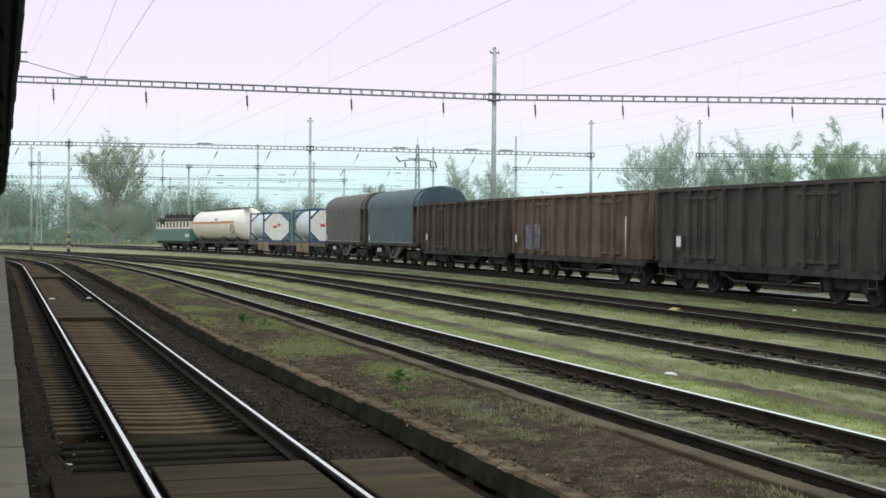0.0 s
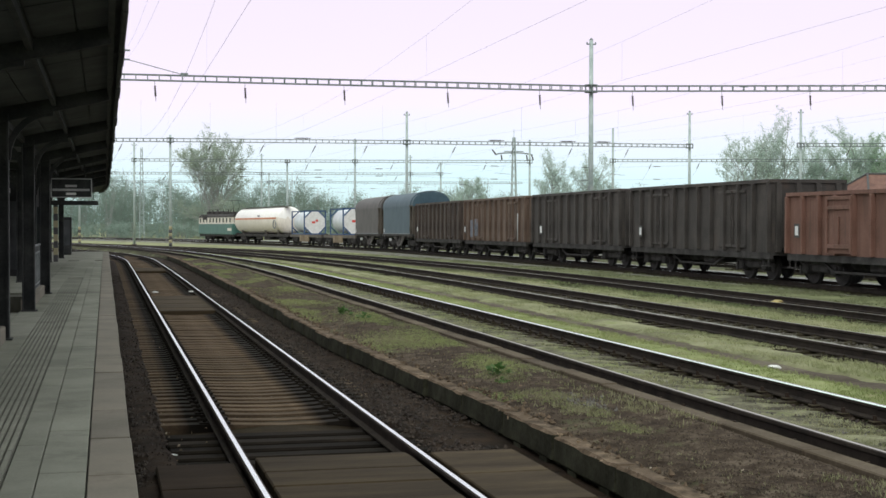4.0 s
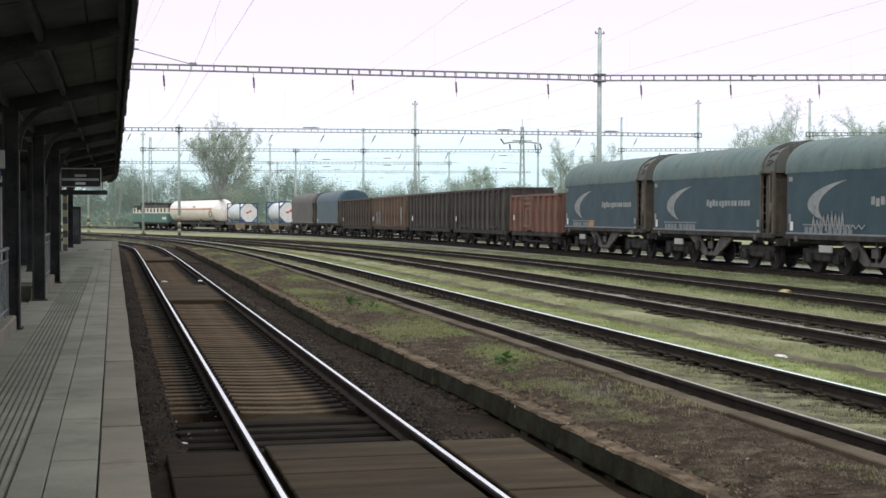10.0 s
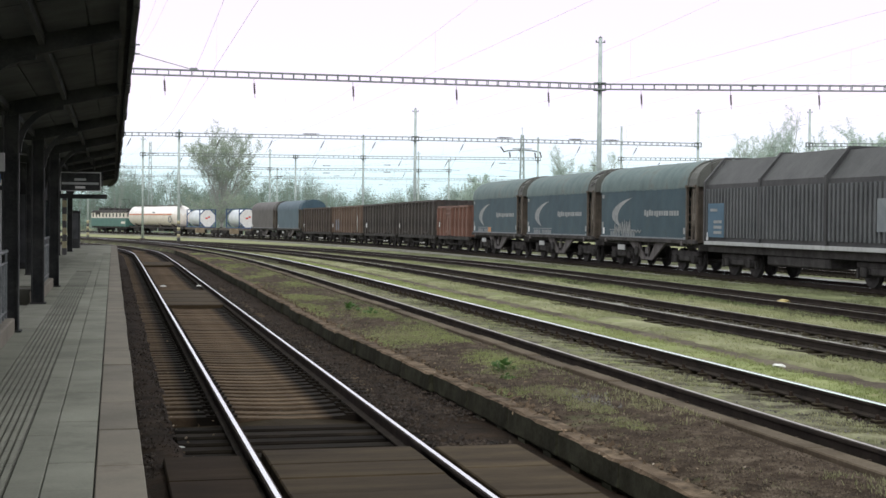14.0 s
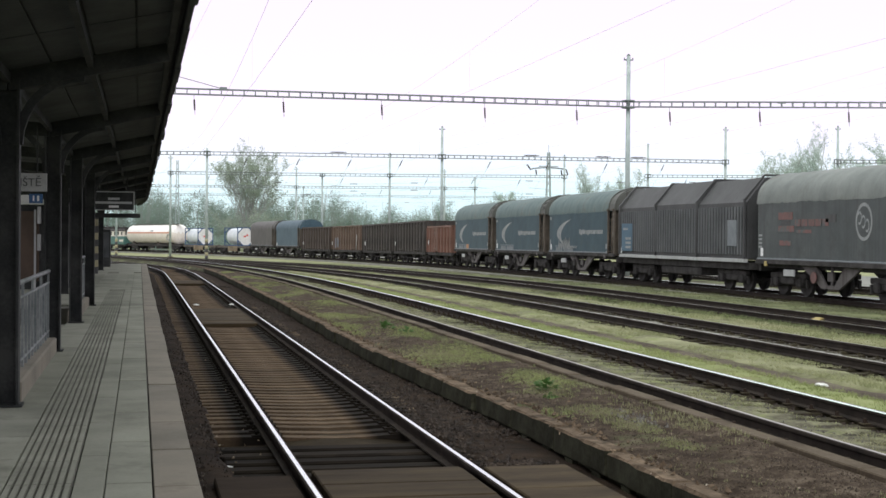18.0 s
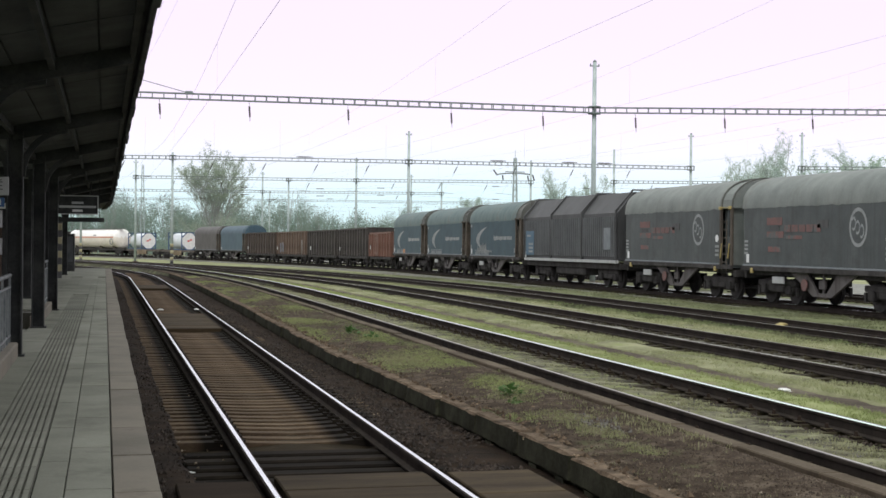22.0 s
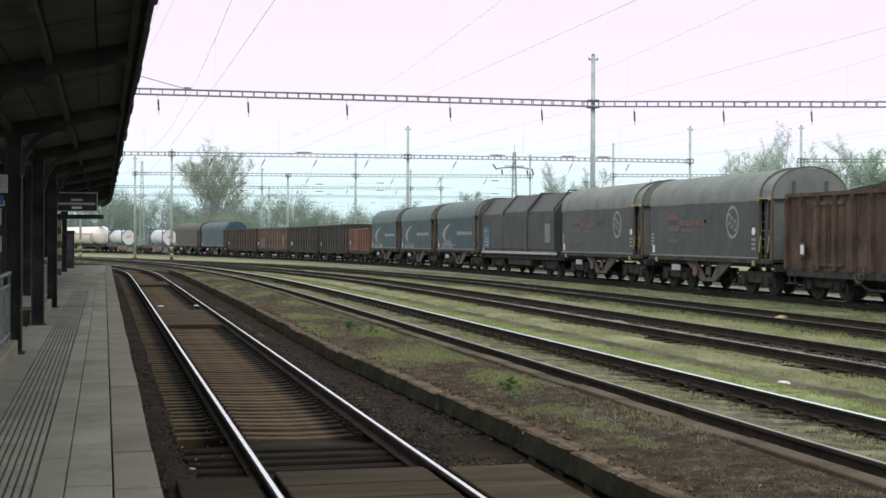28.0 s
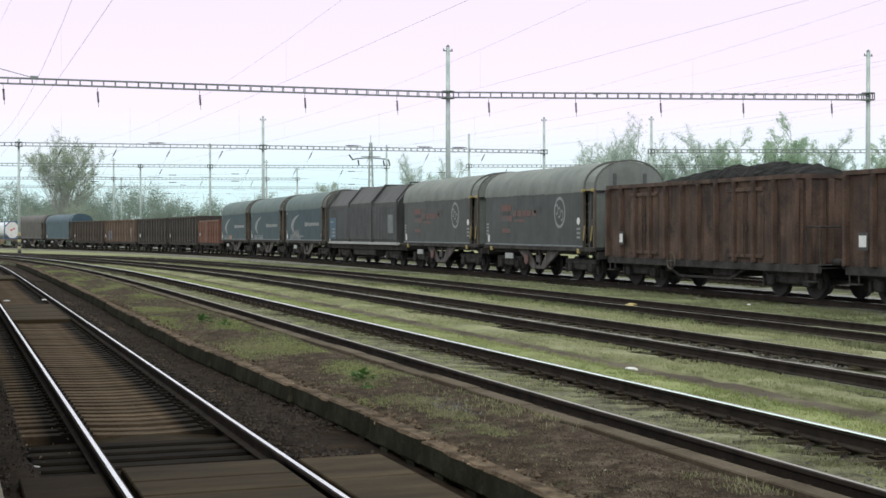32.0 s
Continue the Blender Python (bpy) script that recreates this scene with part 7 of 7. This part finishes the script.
for x in (-1.2, -0.35):
    b = bmesh.new()
    tube(b, (x, 44.43, 2.72), (x, 44.43, 3.9), 0.012, n=6)
    part("hanger", b, M["steel_dark"], low)

shelter = thing("waiting_shelter", "brown panelled waiting shelter under the canopy", "shelter")
M["brown_panel"] = mat("brown_panelling", [(0.045, 0.027, 0.016), (0.068, 0.042, 0.026)], 0.6, scale=1.5, fine=18, bump=0.1)
b = bmesh.new()
box(b, -6.2, -3.05, 45.2, 51, PZ, 2.95)
part("body", b, M["steel_dark"], shelter)
for k in range(4):
    b = bmesh.new()
    box(b, -6.1 + k * 0.72, -5.46 + k * 0.72, 45.14, 45.199, PZ + 0.25, 2.75, 0.01)
    part("panel", b, M["brown_panel"], shelter)
for x in (-3.42, -5.5):
    b = bmesh.new()
    box(b, x - 0.03, x + 0.03, 45.1, 45.139, PZ, 2.8)
    part("post", b, M["sign_grey"], shelter)
b = bmesh.new()
box(b, -6.3, -2.95, 45.05, 51.1, 2.955, 3.12, 0.01)
part("fascia", b, M["white"], shelter, "white fascia")

room = thing("waiting_room", "long dark glazed waiting room between the columns", "building")
b = bmesh.new()
box(b, -3.04, -2.45, 46.5, 60.0, PZ, 3.3)
part("body", b, M["steel_dark"], room)
for k in range(6):
    b = bmesh.new()
    box(b, -2.449, -2.42, 47.0 + k * 2.1, 48.7 + k * 2.1, PZ + 0.9, 2.6, 0.006)
    part("window", b, M["glass"], room)
b = bmesh.new()
box(b, -2.98, -2.52, 46.46, 46.499, PZ + 0.2, 2.7, 0.006)
part("door", b, M["roof_board"], room)

kiosk = thing("ticket_kiosk", "dark glazed cabinet standing on the platform", "cabinet")
b = bmesh.new()
box(b, -2.2, -1.74, 76.0, 77.6, PZ, 2.3, 0.02)
part("body", b, M["steel_dark"], kiosk)
b = bmesh.new()
box(b, -2.14, -1.8, 75.96, 75.999, PZ + 0.5, 2.15)
part("door", b, M["roof_board"], kiosk)

post = thing("striped_post", "post with worn yellow and black stripes under the canopy", "post")
for k in range(9):
    b = bmesh.new()
    box(b, -2.19, -2.0, 62.9, 63.1, PZ + k * 0.3, PZ + k * 0.3 + 0.299, 0.0)
    part("stripe", b, M["stripe_y" if k % 2 else "stripe_k"], post)

# ---- opposite side of the platform, mostly hidden ----
bm = bmesh.new()
box(bm, -13.0, -9.5, -28, 90, -0.34, 0.25)
tagged(part("opposite_platform", bm, M["paving"]), "grey platform across the station track", "platform", kind="structure")
LINES["left"] = line(-8.6, 90, 8, 400)
RAIL_TOP["left"] = 0.0
track("left", "track on the far side of the station platform", ("rail_top", "rail_top"), M["sleeper_dark"], 20.0, 30.0)

# ---- litter, weeds, stones ----


def scrap(label, x, y, z, size, material, seed):
    rnd = random.Random(seed)
    b = bmesh.new()
    bmesh.ops.create_icosphere(b, subdivisions=2, radius=1.0)
    for v in b.verts:
        v.co += Vector([rnd.uniform(-0.25, 0.25) for _ in range(3)])
        v.co = Vector((v.co.x * size, v.co.y * size * 0.6, max(v.co.z, -0.6) * size * 0.3 + 0.18 * size))
    ob = part("litter", b, material, at=pose(x, y, z, 0, 0, rnd.uniform(0, 180)))
    return tagged(ob, label, "litter", "litter on the tracks")


scrap("crumpled white bottle lying in the grass", 8.75, 17.1, 0.08, 0.095, M["white"], 1)
scrap("crumpled yellow wrapper beside the siding", 17.6, 34.1, -0.13, 0.2, M["yellow"], 2)
scrap("white paper scrap on the crossing", 1.42, 41.2, -0.02, 0.085, M["white"], 3)
scrap("white paper scrap by the rail", 2.46, 41.4, -0.02, 0.08, M["white"], 4)
scrap("pale plastic scrap in the ballast", 0.62, 13.5, -0.2, 0.05, M["white"], 5)
scrap("pale stone beside the low platform", 3.25, 10.9, -0.2, 0.05, M["gusset"], 6)
scrap("white scrap in the grass beyond the siding", 20.6, 33.0, -0.1, 0.1, M["white"], 7)


def weed(x, y, z, h, seed, label):
    rnd = random.Random(seed)
    b = bmesh.new()
    for k in range(46):
        a, r = rnd.uniform(0, math.tau), rnd.uniform(0.1, 1.0) * h * 0.9
        q = Vector((math.cos(a) * r, math.sin(a) * r, h * rnd.uniform(0.3, 1.0) * (1.1 - 0.5 * r / h)))
        w = Vector((-math.sin(a), math.cos(a), rnd.uniform(-0.4, 0.4))) * h * rnd.uniform(0.1, 0.2)
        o = q * 0.55 + Vector((0, 0, 0.02))
        vs = [b.verts.new(o), b.verts.new((o + q) / 2 + w), b.verts.new(q + Vector((0, 0, -0.02))), b.verts.new((o + q) / 2 - w)]
        b.faces.new(vs)
        if k % 3 == 0:
            tube(b, (0, 0, 0), o, 0.006, 0.004, 4, caps=False)
    ob = part("weed", b, M["weed"], at=pose(x, y, z))
    return tagged(ob, label, "weed", "leafy weeds")


weed(4.80, 16.8, 0.07, 0.26, 1, "bushy green weed on the low platform")
weed(4.66, 16.1, 0.07, 0.14, 2, "small green weed on the low platform")
weed(4.75, 28.2, 0.07, 0.3, 3, "green weed clump on the low platform")
weed(5.0, 27.2, 0.07, 0.22, 4, "green weed clump on the low platform")
clumps = []
rng = np.random.default_rng(44)
for s0, ln, n in ((31.5, 1.4, 70), (34.5, 2.2, 130), (38.0, 2.6, 150), (42.0, 2.0, 90), (27.5, 1.0, 40), (47, 2.5, 80)):
    for k in range(n):
        x, y, _ = at_line("fourth", s0 + rng.normal() * ln * 0.5, -1.15 + rng.normal() * 0.18)
        clumps.append((x, y, -0.14 + fall(y)))
tufts("weed_clumps", "low leafy weeds along the outer siding", clumps[::2], 0.09, M["weed_pale"], 45, 10)

rng = np.random.default_rng(15)
spots = []
for x, y, r, n in ((4.7, 28.2, 0.7, 260), (4.57, 32.2, 0.8, 240), (4.48, 21.5, 0.6, 300), (4.43, 22.9, 0.5, 200), (4.78, 16.6, 0.3, 160), (4.75, 14.6, 0.28, 260), (4.72, 13.4, 0.22, 220), (4.72, 12.2, 0.16, 90), (5.1, 46.9, 0.8, 200), (4.6, 38, 0.8, 220), (4.9, 55, 0.9, 220), (5.3, 25, 0.3, 60), (5.4, 18.5, 0.25, 40)):
    for k in range(n):
        spots.append((x + rng.normal() * r * 0.55, y + rng.normal() * r * 1.1, 0.07))
spots = on_island(spots, -0.006)
tufts("grass_tufts", "green grass patches on the low platform", spots[::2], 0.027, M["blade_lush"], 16)
tufts("grass_tufts", "olive grass patches on the low platform", spots[1::3], 0.04, M["blade_olive"], 17)
tufts("grass_tufts", "withered grass in patches on the low platform", spots[2::3], 0.035, M["blade_dry"], 18)


def stones(name, label, spots, size, material, seed):
    rng = np.random.default_rng(seed)
    base = np.array([(1, 0, 0), (-1, 0, 0), (0, 1, 0), (0, -1, 0), (0, 0, 1), (0, 0, -0.4)], float)
    tri = np.array([(0, 2, 4), (2, 1, 4), (1, 3, 4), (3, 0, 4), (2, 0, 5), (1, 2, 5), (3, 1, 5), (0, 3, 5)])
    n = len(spots)
    sc = size * (0.5 + rng.random((n, 1, 3)))
    a = rng.random(n) * math.tau
    v = base[None] * sc + rng.normal(size=(n, 6, 3)) * size * 0.18
    x = v[..., 0] * np.cos(a)[:, None] - v[..., 1] * np.sin(a)[:, None]
    y = v[..., 0] * np.sin(a)[:, None] + v[..., 1] * np.cos(a)[:, None]
    v = np.stack([x, y, v[..., 2]], -1) + np.array(spots)[:, None]
    me = bpy.data.meshes.new(name)
    me.from_pydata(v.reshape(-1, 3).tolist(), [], (tri[None] + 6 * np.arange(n)[:, None, None]).reshape(-1, 3).tolist())
    me.materials.append(material)
    return tagged(new(name, me), label, "ballast", kind="stuff")


M["stone"] = mat("ballast_stone", [(0.00864, 0.00594, 0.00434), (0.0216, 0.0145, 0.0105), (0.0612, 0.0436, 0.0322)], 0.9, scale=7, fine=40, bump=0)
M["stone_pale"] = mat("pale_ballast_stone", [(0.06, 0.056, 0.05), (0.11, 0.103, 0.092), (0.18, 0.172, 0.157)], 0.9, scale=9, fine=40, bump=0)
M["stone_soil"] = mat("soil_crumbs", [(0.020, 0.014, 0.009), (0.055, 0.039, 0.027), (0.12, 0.094, 0.069)], 0.95, scale=6, fine=30, bump=0)
stones("ballast_stones", "dark loose ballast beside the platform wall", along("platform", -1.68, -1.36, 7, 60, 3000, -0.145, 21), 0.022, M["stone"], 21)
stones("ballast_stones", "dark loose ballast along the low platform", along("platform", 0.95, 2.0, 12.4, 60, 5200, -0.145, 22, 0.1), 0.02, M["stone"], 22)
stones("ballast_stones", "dark ballast between the sleepers", along("platform", -0.6, 0.6, 15, 60, 700, -0.215, 23), 0.014, M["stone_soil"], 23)
stones("ballast_stones", "grey ballast between the rails of the siding", along("third", -0.65, 0.65, 16, 90, 2600, -0.15, 24), 0.018, M["stone_pale"], 24)
stones("ballast_stones", "scattered gravel on the low platform", on_island(along("second", -2.9, -1.2, 8, 45, 14000, 0.08, 25, 0, 2.2), 0.002), 0.011, M["stone_soil"], 25)
stones("ballast_stones", "grey gravel among weeds in the second track", along("second", -0.6, 0.15, 8, 60, 300, -0.115, 27), 0.014, M["stone_pale"], 27)
stones("ballast_stones", "dark ballast along the worn rail of the second track", along("second", 0.15, 0.68, 8, 70, 2600, -0.19, 33), 0.026, M["stone"], 33)
stones("ballast_stones", "crumbled reddish concrete along the platform edge", [(island_left(q) + 0.12 + abs(rng.normal()) * 0.12, q, 0.115) for q in rng.uniform(7, 40, 420)], 0.025, M["edge_cap"], 28)
stones("ballast_stones", "pale gravel scattered on the low platform", on_island([(4.97 + rng.normal() * 0.12, 14.1 + rng.normal() * 0.35, 0.08) for k in range(70)], 0.004), 0.02, M["stone_pale"], 26)

M["dead_leaf"] = leaf_mat("dead_leaves", [(0.14, 0.09, 0.05), (0.26, 0.19, 0.12), (0.42, 0.38, 0.32)], 0.2)
rng = np.random.default_rng(31)
for lb, ln, o0, o1, s0, s1, n, z in (("dead leaves and scraps in the ballast", "platform", 0.85, 1.6, 9, 45, 260, -0.18), ("dead leaves along the platform wall", "platform", -1.6, -0.85, 8, 40, 160, -0.18), ("dead leaves on the low platform", "second", -2.9, -1.2, 8, 40, 260, 0.12)):
    me = leaves_mesh("dead_leaves", along(ln, o0, o1, s0, s1, n, z, n), [0.01], n * 2, 0.016, M["dead_leaf"], rng)
    tagged(new("dead_leaves", me), lb, "leaves", kind="stuff")

# crumbs of the wagons: graffiti and patches
WB = TRAIN[13]
b = bmesh.new()
rnd = random.Random(3)
y, x = 3.6, -1.447
for k in range(9):
    y1 = y - rnd.uniform(0.12, 0.3)
    z0, z1 = rnd.uniform(1.35, 1.5), rnd.uniform(1.75, 2.1)
    beam(b, (x, y, z0), (x, (y + y1) / 2, z1), 0.012, 0.05)
    beam(b, (x, (y + y1) / 2, z1), (x, y1, z0 + 0.08), 0.012, 0.05)
    y = y1 - 0.05
for k in range(7):
    beam(b, (x, y, 1.5 + 0.12 * (k % 2)), (x, y - 0.17, 1.5 + 0.12 * ((k + 1) % 2)), 0.012, 0.04)
    y -= 0.17
part("graffiti", b, M["pale_mark"], WB, "pale sprayed graffiti scrawl")
marks(TRAIN[11], "paint_patch", M["orange_mark"], ((1.1, 1.75, 1.22, 1.62),), -1.436, "orange paint patch")
marks(TRAIN[7], "paint_patch", M["spray_blue"], ((4.3, 5.1, 1.2, 2.25), (3.35, 4.1, 1.25, 2.3)), -1.46, "faded blue spray paint")
b = bmesh.new()
rnd = random.Random(9)
for k in range(16):
    y, z = rnd.uniform(3.4, 5.0), rnd.uniform(1.3, 2.2)
    beam(b, (-1.475, y, z), (-1.475, y + rnd.uniform(-0.3, 0.3), z + rnd.uniform(-0.25, 0.25)), 0.012, 0.05)
part("graffiti", b, M["faint_mark"], TRAIN[7], "pale scrawl over faded paint")
b = bmesh.new()
tube(b, (-1.53, -5.35, 1.05), (-1.53, -5.35, 2.55), 0.035, n=8)
part("pole", b, M["sill_light"], TRAIN[7], "pale pole fixed to the wagon's side")
# brake wheels under the coal wagons' sides
for w in TRAIN[-2:]:
    b = bmesh.new()
    hub = Vector((-1.5, (11.86 if w is TRAIN[-2] else 14.0) / 2 - 4.3, 0.93))
    ring = [hub + Vector((0, 0.27 * math.cos(k * math.tau / 20), 0.27 * math.sin(k * math.tau / 20))) for k in range(21)]
    for p, q in zip(ring, ring[1:]):
        tube(b, p, q, 0.02, n=6, caps=False)
    for k in range(0, 20, 5):
        tube(b, hub, ring[k], 0.014, n=5)
    tube(b, hub - Vector((0.02, 0, 0)), hub + Vector((0.22, 0, 0)), 0.035, n=8)
    part("brake_wheel", b, M["end_frame"], w, "rusty spoked brake wheel")
# scrawl that follows the curve of a blue wagon's end hood
SKIN = sorted((z, -x) for x, z in arch(1.405, 3.38, 3.40, 4.46, 30) if x < 0)
for w, dark in ((TRAIN[12], 3), (TRAIN[11], 2)):
    for k in range(dark):
        b = bmesh.new()
        yc, zc = -5.1 + 0.02 * k, 3.66 + 0.27 * k
        loop = [(yc + 0.22 * math.sin(u * 1.9 + k), zc + 0.12 * math.sin(u * 1.1) + 0.03 * u) for u in np.arange(0, 4.4, 0.4)]
        for (y0, z0), (y1, z1) in zip(loop, loop[1:]):
            beam(b, *[(-float(np.interp(z, *zip(*SKIN))) - 0.012, y, z) for y, z in ((y0, z0), (y1, z1))], 0.02, 0.045)
        part("graffiti", b, M["stripe_k"], w, "dark scrawl on the end hood")
motions()
